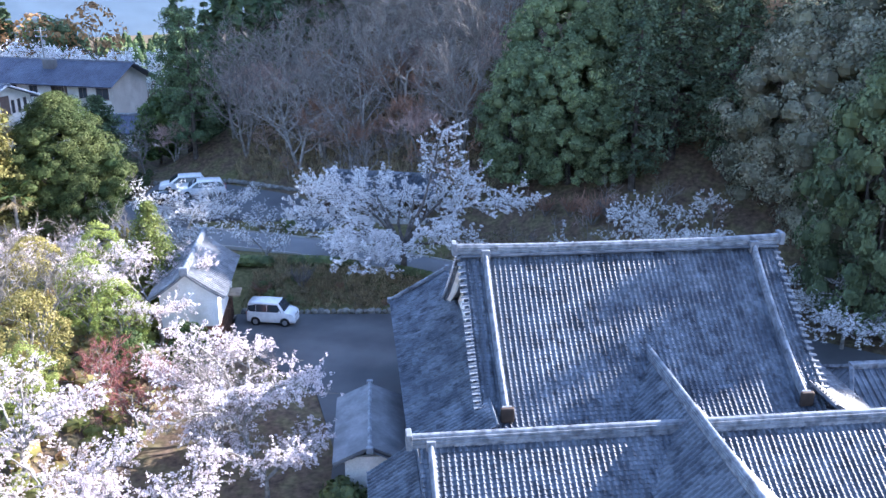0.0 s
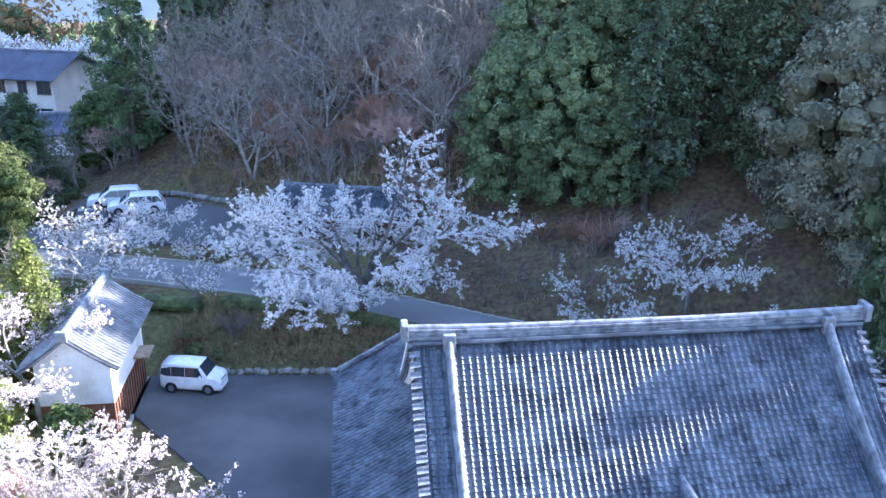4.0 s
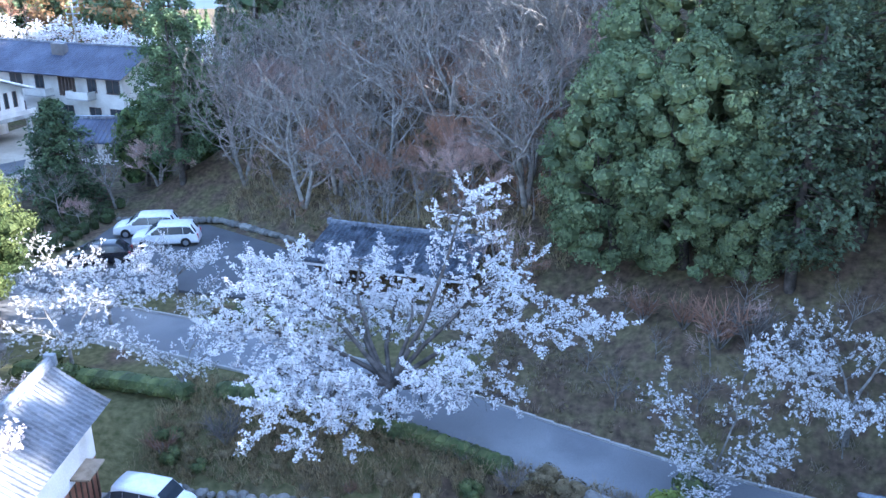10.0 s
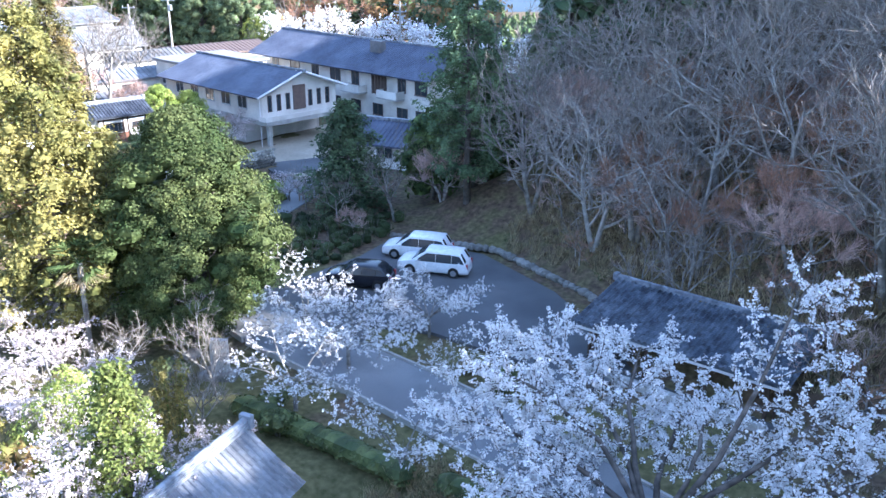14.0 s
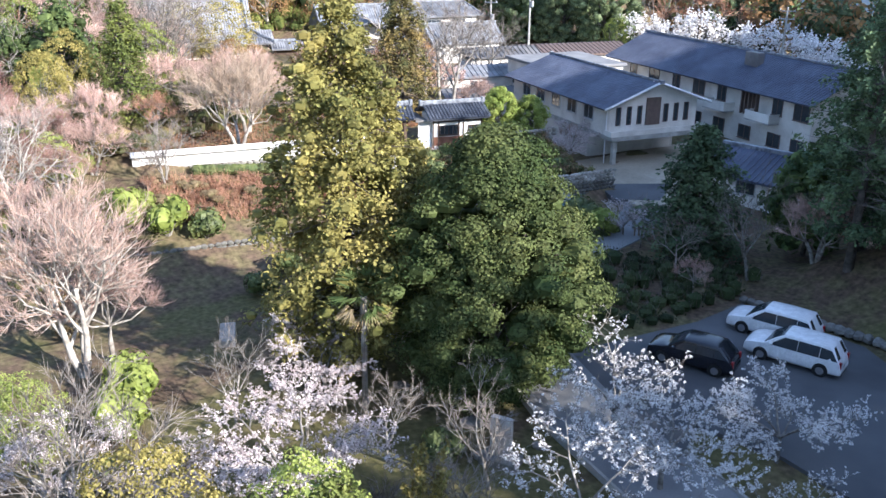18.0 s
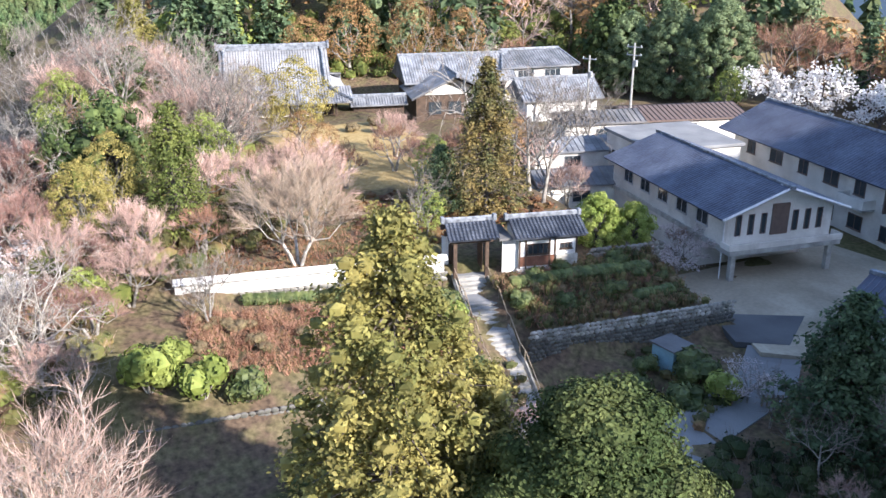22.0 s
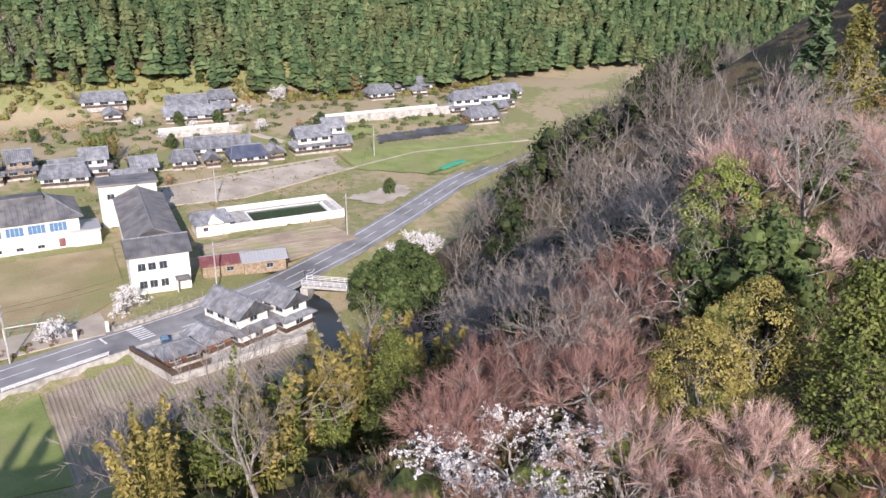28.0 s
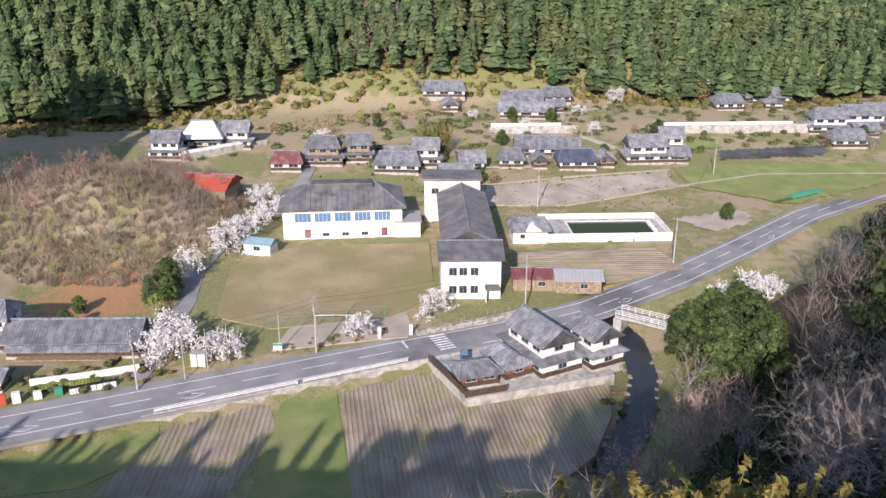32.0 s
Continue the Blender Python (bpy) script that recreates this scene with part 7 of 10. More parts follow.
tiled_slope(keep, (-2.05, 2.5, 2.35), (-2.05, -2.5, 2.35), (0, 2.5, 3.2), (0, -2.5, 3.2), 0.27, 0.4, mat=M["dark_tile"])
ridge_line(keep, [(0, -2.58, 3.2), (0, 0, 3.2), (0, 2.58, 3.2)], 0.26, 0.28)
part("link_roof", box(-1.6, 1.5, -3.5, -2.56, 2.1, 2.25), M["slate"], keep, "dark flat roof between gate and gatehouse")
part("link_wall", box(1.1, 1.2, -3.2, -2.15, -0.3, 2.1), M["plaster"], keep)


rock_dark_me = rock_soup.mesh("stone", M["stone_dark"])


def stone_face(parent, a, b, z0, z1, seed, size=0.42, one=True, rock_me=rock_me):
    """Rough stones laid course by course on an upright face from a to b."""
    rnd = random.Random(seed)
    a, b = Vector((*a, 0)), Vector((*b, 0))
    d = (b - a).normalized()
    length = (b - a).length
    z, row, spare = z0, 0, Soup()
    count = 0
    while z < z1:
        s = (row % 2) * size / 2
        while s < length:
            p = a + d * s + Vector((0, 0, z + size * 0.4))
            m = pose(p.x, p.y, p.z, rnd.uniform(-8, 8), rnd.uniform(-25, 25), math.degrees(math.atan2(d.y, d.x))) @ Matrix.Diagonal((size * rnd.uniform(1.8, 2.5), size * rnd.uniform(0.9, 1.25), size * rnd.uniform(1.8, 2.4), 1))
            if count < 290 and one:
                mpart("stone", rock_me, parent, m)
            else:
                k = len(spare.v)
                spare.v += [m @ v.co for v in rock_me.vertices]
                spare.f += [tuple(i + k for i in f.vertices) for f in rock_me.polygons]
            count += 1
            s += size * rnd.uniform(0.95, 1.25)
        z += size * 0.8
        row += 1
    if spare.v:
        mpart("stones", spare.mesh("stones", M["stone"]), parent)["kind"] = "stuff"


wall = thing("garden_wall", label="long white plastered wall with tiled coping on rough stones", category="wall")
WA, WB = Vector((-64.75, 57.9, 0)), Vector((-61.3, 75.0, 0))
d = (WB - WA).normalized()
m = (WA + WB) / 2
wt = math.degrees(math.atan2(d.y, d.x))
part("wall_body", box(-8.72, 8.72, -0.2, 0.2, 0.0, 0.95), M["plaster"], wall).matrix_basis = pose(m.x, m.y, 6.25, 0, 0, wt)
wall_top = thing("coping")
wall_top.parent = wall
wall_top.matrix_basis = pose(m.x, m.y, 7.2, 0, 0, wt)
tiled_slope(wall_top, (-8.8, -0.5, 0.0), (8.8, -0.5, 0.0), (-8.8, 0, 0.28), (8.8, 0, 0.28), 0.25, 0.25, thick=0.06, mat=M["plaster"], relief=0.35)
tiled_slope(wall_top, (8.8, 0.5, 0.0), (-8.8, 0.5, 0.0), (8.8, 0, 0.28), (-8.8, 0, 0.28), 0.25, 0.25, thick=0.06, mat=M["plaster"], relief=0.35)
stone_face(wall, (WA.x + 0.1, WA.y), (WB.x + 0.1, WB.y), 4.9, 6.1, 8)
terrace_wall = thing("retaining_wall", label="dark rough stone retaining wall above the pond", category="retaining wall")
stone_face(terrace_wall, (-53.4, 77.2), (-51.6, 92.2), 1.9, 4.4, 9, 0.34, rock_me=rock_dark_me)
gate_wall = thing("terrace_wall", label="rough stone wall under the leafy shrubs beside the gatehouse", category="retaining wall")
stone_face(gate_wall, (-59.6, 85.8), (-58.6, 91.4), 5.3, 6.6, 10)
low_wall = thing("garden_stone_wall", label="low grey stone wall at the lawn's edge", category="retaining wall")
stone_face(low_wall, (-53.5, 52.5), (-51.6, 69.5), 2.9, 3.9, 12, 0.36, rock_me=rock_dark_me)

# pond, pump house, garden shrubs under the terrace
pond = part("pond", prism([(-46.8 + math.cos(a * 0.42) * 4.6, 78.3 + math.sin(a * 0.42) * 5.2) for a in range(15)], 1.2, 1.75), M["water"])
tagged(pond, "still green pond below the terrace", "pond", kind="structure")
pump = thing("pump_house", -49.2, 84.8, 2.5, 8, "small pale blue pump house with a flat sheet roof", "hut")
four_walls(pump, -0.85, 0.85, -0.8, 0.8, -0.3, 1.5, M["blue_metal"], 0, 0.08)
part("roof", add_box(bmesh.new(), -1.0, 1.0, -0.95, 0.95, 1.502, 1.6, 0.02), M["slate"], pump)
part("door", box(0.852, 0.89, -0.35, 0.35, 0.0, 1.35), M["metal_white"], pump)
for x, y, k, kind in ((-49.2, 77.9, 1.3, "bush"), (-48.4, 79.6, 1.0, "bush"), (-48.6, 81.5, 1.25, "bush"), (-46.9, 84.8, 1.35, "bush"), (-45.2, 82.6, 1.3, "bush"), (-44.2, 84.4, 1.1, "limebush"), (-49.4, 83.0, 0.8, "bush"), (-44.0, 80.0, 1.0, "bush")):
    plant(kind, x, y, k, z=land(x, y) + 0.1, group="pond shrubs")
fence = thing("picket_fence", -42.8, 86.0, 2.7, 60, "low weathered wooden fence by the drive", "fence")
for i in range(12):
    part("picket", box(i * 0.28 - 0.05, i * 0.28 + 0.05, -0.03, 0.03, 0, 0.75), M["wood_pale"], fence)
part("rail", box(-0.1, 3.2, 0.031, 0.07, 0.45, 0.53), M["wood_pale"], fence)

# ---- assembly hall ----
HT = -9.5
hall = thing("assembly_hall", -57.4, 101.6, 2.85, HT, "cream assembly hall with blue roof, slit windows and a balcony", "hall")
four_walls(hall, -18, 0.0, -4.75, 4.75, 2.6, 5.35, M["cream"], 1.7, 0.25)
part("floor_slab", box(-18, 1.2, -4.9, 4.9, 2.2, 2.597), M["concrete"], hall)
four_walls(hall, -18, -3.0, -4.7, 4.7, -0.5, 2.197, M["cream"], 0, 0.25, "lower_wall")
for y in (-4.3, 4.3):
    part("column", box(0.5, 0.9, y - 0.2, y + 0.2, -0.3, 2.19), M["concrete"], hall)
part("balcony_front", box(1.1, 1.22, -5.0, 5.0, 2.6, 3.05), M["cream"], hall)
for y in (-5.0, 4.9):
    part("balcony_side", box(0.02, 1.097, y, y + 0.1, 2.6, 3.05), M["cream"], hall)
for y in (-3.6, -2.5, -1.4, 1.4, 2.5, 3.6):
    window(hall, 0.01, y, 3.3, 0.5, 1.65, 90, 1, M["brown"], sill=False)
part("sign_panel", box(0.01, 0.12, -0.75, 0.75, 3.15, 5.6), M["brown"], hall, "tall plain grey-brown panel")
for x in (-3, -6, -9, -12, -15):
    window(hall, x, -4.76, 3.5, 1.6, 1.2, 0, 2)
    window(hall, x, 4.76, 3.5, 1.6, 1.2, 180, 2)
soup_sides = (((-18.6, -5.6, 5.05), (0.9, -5.6, 5.05), (-18.6, 0, 7.05), (0.9, 0, 7.05)), ((0.9, 5.6, 5.05), (-18.6, 5.6, 5.05), (0.9, 0, 7.05), (-18.6, 0, 7.05)))
for q in soup_sides:
    tiled_slope(hall, *q, 0.32, 0.34, mat=M["blue_tile"], relief=0.35)
ridge_line(hall, [(-18.7, 0, 7.05), (-9, 0, 7.05), (1.0, 0, 7.05)], 0.26, 0.16)
for s in (-1, 1):
    part("bargeboard", tube([(0.92, 0, 7.0), (0.92, s * 5.6, 4.98)], [0.12, 0.12], 4), M["metal_white"], hall)
part("downpipe", tube([(0.1, -4.85, 5.0), (0.1, -4.85, 0)], [0.05, 0.05], 6), M["metal_white"], hall)
back = thing("hall_annex_flat", -78, 108.4, 3.2, HT, "pale annex with a flat grey roof behind the assembly hall", "annex")
four_walls(back, -5, 4.6, -4.6, 4.6, -0.5, 5.2, M["cream"])
part("roof", add_box(bmesh.new(), -5.3, 4.9, -4.9, 4.9, 5.203, 5.5, 0.04), M["path"], back)
for x in (-3, 0.5):
    window(back, x, -4.61, 2.6, 1.4, 1.0, 0, 2)
LT = -9.5
longh = thing("lodging_block", -58.5, 117.6, 2.9, LT, "long two-storey cream block with blue roof, balconies and dark windows", "lodging")
four_walls(longh, -20, 10.5, -3.6, 5.0, -0.5, 5.6, M["cream"], 0, 0.25)
part("gable", gable_wall(10.38, -3.55, 4.95, 5.603, 5.61, 2.2, 0.24), M["cream"], longh)
part("gable", gable_wall(-19.88, -3.55, 4.95, 5.603, 5.61, 2.2, 0.24), M["cream"], longh)
for q in (((-21, -5.0, 5.4), (11.5, -5.0, 5.4), (-21, 0.7, 8.0), (11.5, 0.7, 8.0)), ((11.5, 6.3, 5.4), (-21, 6.3, 5.4), (11.5, 0.7, 8.0), (-21, 0.7, 8.0))):
    tiled_slope(longh, *q, 0.36, 0.36, mat=M["blue_tile"], relief=0.45)
ridge_line(longh, [(-21.1, 0.7, 8.0), (0, 0.7, 8.0), (11.6, 0.7, 8.0)], 0.28, 0.18)
part("chimney", box(-1.2, 0.6, -1.6, -0.8, 6.3, 8.3), M["slate"], longh)
for i, x in enumerate((-17, -13, -9, -5.2, -1.6, 2.2, 6.2, 9.2)):
    window(longh, x, -3.61, 3.5, 1.9 if i % 2 else 1.3, 1.5, 0, 2, M["brown"])
    window(longh, x, -3.61, 0.5, 1.7, 1.3, 0, 2, M["brown"])
for x in (-1.2, 5.0):
    b = part("balcony", box(x - 1.6, x + 1.6, -4.9, -3.61, 2.7, 2.85), M["concrete"], longh)
    part("parapet", box(x - 1.6, x + 1.6, -4.9, -4.8, 2.852, 3.65), M["cream"], longh)
    for s in (-1.6, 1.5):
        part("parapet", box(x + s, x + s + 0.1, -4.797, -3.62, 2.852, 3.65), M["cream"], longh)
for i in range(5):
    part("screen_fin", box(1.6 + i * 0.5, 1.75 + i * 0.5, -4.0, -3.62, 2.9, 5.4), M["brown"], longh)
gar = thing("low_garage", -43.3, 101.4, 2.9, 12, "low white building with a dark ribbed roof beside the forecourt", "garage")
four_walls(gar, -4.2, 4.2, -3.2, 3.2, -0.5, 2.1, M["plaster"])
ribbed_roof(gar, -4.8, 4.8, -3.9, 3.9, 2.0, 1.5, M["blue_tile"], 0, 0.45)
window(gar, -1, -3.22, 0.7, 1.6, 1.0, 0)

# ---- main hall and its side buildings ----
MT = 76.0
main = thing("main_temple", -121.0, 80.5, 5.2, MT, "main temple hall with a broad grey tiled hip-and-gable roof", "temple")
four_walls(main, -6.8, 6.8, -5.6, 5.6, -0.5, 3.2, M["wood_dark"])
part("veranda", box(-7.8, 7.8, -7.0, -5.61, 0.4, 0.6), M["wood_pale"], main)
for x in (-7, -4.2, -1.4, 1.4, 4.2, 7):
    part("pillar", box(x - 0.13, x + 0.13, -7.0, -6.74, -0.3, 3.3), M["wood_dark"], main)
for x in (-4.2, -1.4, 1.4, 4.2):
    part("paper_screen", box(x - 1.1, x + 1.1, -5.66, -5.602, 0.7, 2.6), M["plaster"], main, "white paper screen")
tiled_slope(main, (-8.9, -8.6, 3.0), (8.9, -8.6, 3.0), (-8.9, -5.4, 4.3), (8.9, -5.4, 4.3), 0.33, 0.4, name="lower_slope", mat=M["temple_tile"])
tiled_slope(main, (8.9, 8.6, 3.0), (-8.9, 8.6, 3.0), (8.9, 5.4, 4.3), (-8.9, 5.4, 4.3), 0.33, 0.6, name="lower_slope", mat=M["temple_tile"])
tiled_slope(main, (8.9, -8.6, 3.0), (8.9, 8.6, 3.0), (6.2, -5.4, 4.6), (6.2, 5.4, 4.6), 0.33, 0.4, name="side_slope", mat=M["temple_tile"])
tiled_slope(main, (-8.9, 8.6, 3.0), (-8.9, -8.6, 3.0), (-6.2, 5.4, 4.6), (-6.2, -5.4, 4.6), 0.33, 0.4, name="side_slope", mat=M["temple_tile"])
tiled_slope(main, (-6.6, -5.8, 4.2), (6.6, -5.8, 4.2), (-6.6, 0, 8.3), (6.6, 0, 8.3), 0.33, 0.4, 0.25, mat=M["temple_tile"])
tiled_slope(main, (6.6, 5.8, 4.2), (-6.6, 5.8, 4.2), (6.6, 0, 8.3), (-6.6, 0, 8.3), 0.33, 0.6, 0.25, mat=M["temple_tile"])
ridge_line(main, [(-6.8 + 13.6 * i / 8, 0, 8.3 + 0.12 * (abs(i - 4) / 4) ** 3) for i in range(9)], 0.5, 0.7)
for x in (-6.0, 6.0):
    ridge_line(main, [(x, -0.4 - 5.2 * i / 5, 8.1 - 3.75 * i / 5 - 0.2 * (0 < i < 5)) for i in range(6)], 0.3, 0.42, "descending_ridge")
    part("gable", gable_wall(x * 0.98, -4.6, 4.6, 4.4, 4.42, 3.4, 0.2), M["plaster"], main)
    for y in (-1, 1):
        ridge_line(main, [(x * 1.03, y * 5.5, 4.5), (x * 1.25, y * 7.1, 3.7), (x * 1.48, y * 8.5, 3.1)], 0.28, 0.32, "hip_ridge")
side_hall = thing("priest_quarters", -116.5, 102.5, 4.6, MT, "temple quarters with a grey tiled gable facing the garden", "temple")
four_walls(side_hall, -5.0, 5.0, -5.0, 9, -0.5, 3.2, M["wood_dark"], 0)
ribbed_roof(side_hall, -5.8, 9.5, -1.0, 9.5, 4.0, 2.9, M["tile_far"], 0.0, 0.36)
for s in (-1, 1):
    tiled_slope(side_hall, *(((-5.8, -6.6, 2.9), (-5.8, 3, 2.9), (0, -6.6, 5.6), (0, 3, 5.6)) if s < 0 else ((5.8, 3, 2.9), (5.8, -6.6, 2.9), (0, 3, 5.6), (0, -6.6, 5.6))), 0.33, 0.4, mat=M["tile_far"])
part("gable", (lambda bm: (bmesh.ops.rotate(bm, verts=bm.verts, matrix=Matrix.Rotation(math.pi / 2, 3, "Z")), bm)[1])(gable_wall(-5.2, -4.4, 4.4, 3.2, 3.21, 1.9, 0.2)), M["cream"], side_hall, "pale plastered gable")
ridge_line(side_hall, [(0, -6.7, 5.6), (0, 0, 5.6), (0, 3, 5.6)], 0.34, 0.36)
for x in (-2.6, 0, 2.6):
    window(side_hall, x, -5.02, 0.6, 1.8, 1.7, 0, 2, M["wood_dark"])
link = thing("roofed_passage", -115.0, 92.0, 4.6, MT, "roofed passage of dark timber between the temple halls", "passage")
four_walls(link, -3.2, 3.2, -1.0, 1.0, -0.5, 2.4, M["wood_dark"])
ribbed_roof(link, -3.6, 3.6, -1.7, 1.7, 2.3, 0.9, M["tile_far"], 0, 0.34)
kura = thing("temple_store", -107.5, 113.5, 4.6, 80, "white plastered store with a grey tiled roof", "storehouse")
four_walls(kura, -4.8, 4.8, -3.0, 3.0, -0.5, 2.9, M["plaster"], 0)
ribbed_roof(kura, -5.5, 5.5, -3.7, 3.7, 2.8, 2.2, M["tile_far"], 0, 0.36)
upper = thing("two_storey_quarters", -118.5, 116.5, 4.6, 82, "two-storey quarters with pale walls and grey tiled roof", "house")
four_walls(upper, -5.0, 5.0, -3.5, 3.5, -0.5, 5.4, M["cream"], 0)
ribbed_roof(upper, -5.8, 5.8, -4.2, 4.2, 5.3, 1.8, M["tile_far"], 1.5, 0.4)
for x in (-2, 2):
    window(upper, x, -3.52, 3.6, 2.4, 1.2, 0, 3)
for x, y, w, d, h, lab, mt in ((-93, 110, 9, 5, 2.8, "low pale outbuilding with a dark roof among bare trees", "slate"), (-86.5, 101.5, 8, 5, 2.6, "pale outbuilding with an old tiled roof", "tile_far"), (-79, 97.5, 8, 5, 2.7, "low open store with a dark sheet roof", "slate"), (-92.5, 121, 14, 8, 2.6, "low building with a brown sheet roof", "brown")):
    out = thing("outbuilding", x, y, land(x, y), 75, lab, "outbuilding", "temple outbuildings")
    four_walls(out, -w / 2, w / 2, -d / 2, d / 2, -0.6, h, M["cream"])
    ribbed_roof(out, -w / 2 - 0.4, w / 2 + 0.4, -d / 2 - 0.4, d / 2 + 0.4, h, 0.9, M[mt], 0, 0.6, ridge_w=0)
    window(out, 0, -d / 2 - 0.02, 1.0, 1.8, 1.1, 0)


def power_pole(x, y, top, label="concrete power pole with crossarms", arms=2, base=None, turn=30, lamp=False):
    z = land(x, y) if base is None else base
    ob = thing("power_pole", x, y, z, turn, label, "power pole", "power poles")
    part("mast", tube([(0, 0, -0.3), (0, 0, top)], [0.17, 0.11], 8), M["concrete"], ob)
    for i in range(arms):
        part("crossarm", box(-0.9, 0.9, -0.05, 0.05, top - 0.5 - i * 0.9, top - 0.4 - i * 0.9), M["metal_grey"], ob)
        for x2 in (-0.8, 0, 0.8):
            part("insulator", tube([(x2, 0, top - 0.4 - i * 0.9), (x2, 0, top - 0.2 - i * 0.9)], [0.05, 0.04], 6), M["metal_white"], ob)
    part("transformer", tube([(0.3, 0, top - 2.6), (0.3, 0, top - 1.9)], [0.2, 0.2], 10), M["metal_grey"], ob)
    return Vector((x, y, z + top - 0.3))


def cable(a, b, sag, n=10):
    pts = [a.lerp(b, i / n) - Vector((0, 0, sag * 4 * (i / n) * (1 - i / n))) for i in range(n + 1)]
    ob = part("power_cable", tube(pts, [0.018] * len(pts), 4), M["tyre"])
    return tagged(ob, "thin black overhead power cable", "cable", "cables")


P1, P2, P3 = power_pole(-92.5, 114.3, 11.0), power_pole(-98.5, 112.5, 9.0, arms=1), power_pole(-70, 135, 11.0)
cable(P1, P2, 0.5), cable(P1, P3, 1.0), cable(P1 - Vector((0, 0, 1)), P2 - Vector((0, 0, 0.8)), 0.6)

# ---- the valley: road, fields, school and houses ----
road = ribbon("road", ROAD, lambda s: 8.6 + 2.6 * (1 - ramp(0.12, 0.3, s)), 0.0, M["road"], lambda s: ROAD_Z, 0.5, 4, "grey two-lane valley road with white markings", "road", shift=0.0)


def road_at(d, off):
    pts = along([(*p, 0) for p in ROAD], 1.0)
    p, w = pts[min(int(d), len(pts) - 1)]
    return p + Vector((-w.y, w.x, 0)) * off, math.degrees(math.atan2(w.y, w.x))


ROAD_PTS = along([(*p, 0) for p in ROAD], 1.0)
ROAD_LEN = len(ROAD_PTS)


def stripe(line, width, name="road_line", label="white painted line on the road"):
    soup = Soup()
    for i, p in enumerate(line):
        d = (line[min(i + 1, len(line) - 1)] - line[max(i - 1, 0)]).normalized()
        n = Vector((-d.y, d.x, 0)) * width / 2
        soup.v += [p + n, p - n]
    soup.f = [(2 * i, 2 * i + 1, 2 * i + 3, 2 * i + 2) for i in range(len(line) - 1)]
    return tagged(new(name, soup.mesh(name, M["paint"])), label, "road marking", "road markings", "structure")


def road_line(d0, d1, off, width):
    out = []
    for i in range(int(d0), int(d1) + 1, 3):
        p, w = ROAD_PTS[min(i, ROAD_LEN - 1)]
        n = Vector((-w.y, w.x, 0))
        out.append(Vector((p.x + n.x * off, p.y + n.y * off, ROAD_Z + 0.008)))
    return out


stripe(road_line(20, ROAD_LEN - 5, 3.1, 0.18), 0.22), stripe(road_line(20, 104, -3.1, 0.18), 0.22), stripe(road_line(118, ROAD_LEN - 5, -3.1, 0.18), 0.22)
for d in range(26, ROAD_LEN - 8, 10):
    if not 98 < d < 120:
        stripe(road_line(d, d + 6, 0.0, 0.15), 0.2)
for d in (42, 66, 150, 206):
    for off in (-1.6,):
        q = [road_at(d + a, off + b)[0] + Vector((0, 0, ROAD_Z + 0.009)) for a, b in ((0, 0), (2.2, 0.75), (4.4, 0), (2.2, -0.75), (0, 0), (2.2, 0.75))]
        stripe(q, 0.25, "diamond_mark", "white diamond painted before the crossing")
for i in range(7):
    q = [road_at(110 + a, -2.6 + i * 0.9)[0] + Vector((0, 0, ROAD_Z + 0.009)) for a in (0, 3.4)]
    stripe(q, 0.45, "crossing_bar", "white bar of the pedestrian crossing")
stripe([road_at(105, b)[0] + Vector((0, 0, ROAD_Z + 0.009)) for b in (0.2, 3.0)], 0.4, "stop_line", "white stop line before the crossing")
# guard rail and wall on the field side
edge_wall = ribbon("road_wall", [road_at(d, -4.95)[0][:2] for d in range(60, 116, 6)], 0.3, 0.0, M["concrete"], lambda s: ROAD_Z + 0.12, 1.9, 3, "concrete wall carrying the road above the fields", "wall")
rail = thing("guard_rail", label="white steel guard rail along the road", category="guard rail")
for d0, d1 in ((62, 84), (85, 104)):
    line = [road_at(d, -4.75)[0] + Vector((0, 0, ROAD_Z + 0.65)) for d in range(d0, d1 + 1, 2)]
    for z in (0.0, -0.28):
        part("rail_bar", tube([p + Vector((0, 0, z)) for p in line], [0.09] * len(line), 4), M["metal_white"], rail)
    for p in line:
        part("rail_post", tube([p - Vector((0, 0, 0.7)), p + Vector((0, 0, 0.06))], [0.06, 0.06], 5), M["metal_white"], rail)


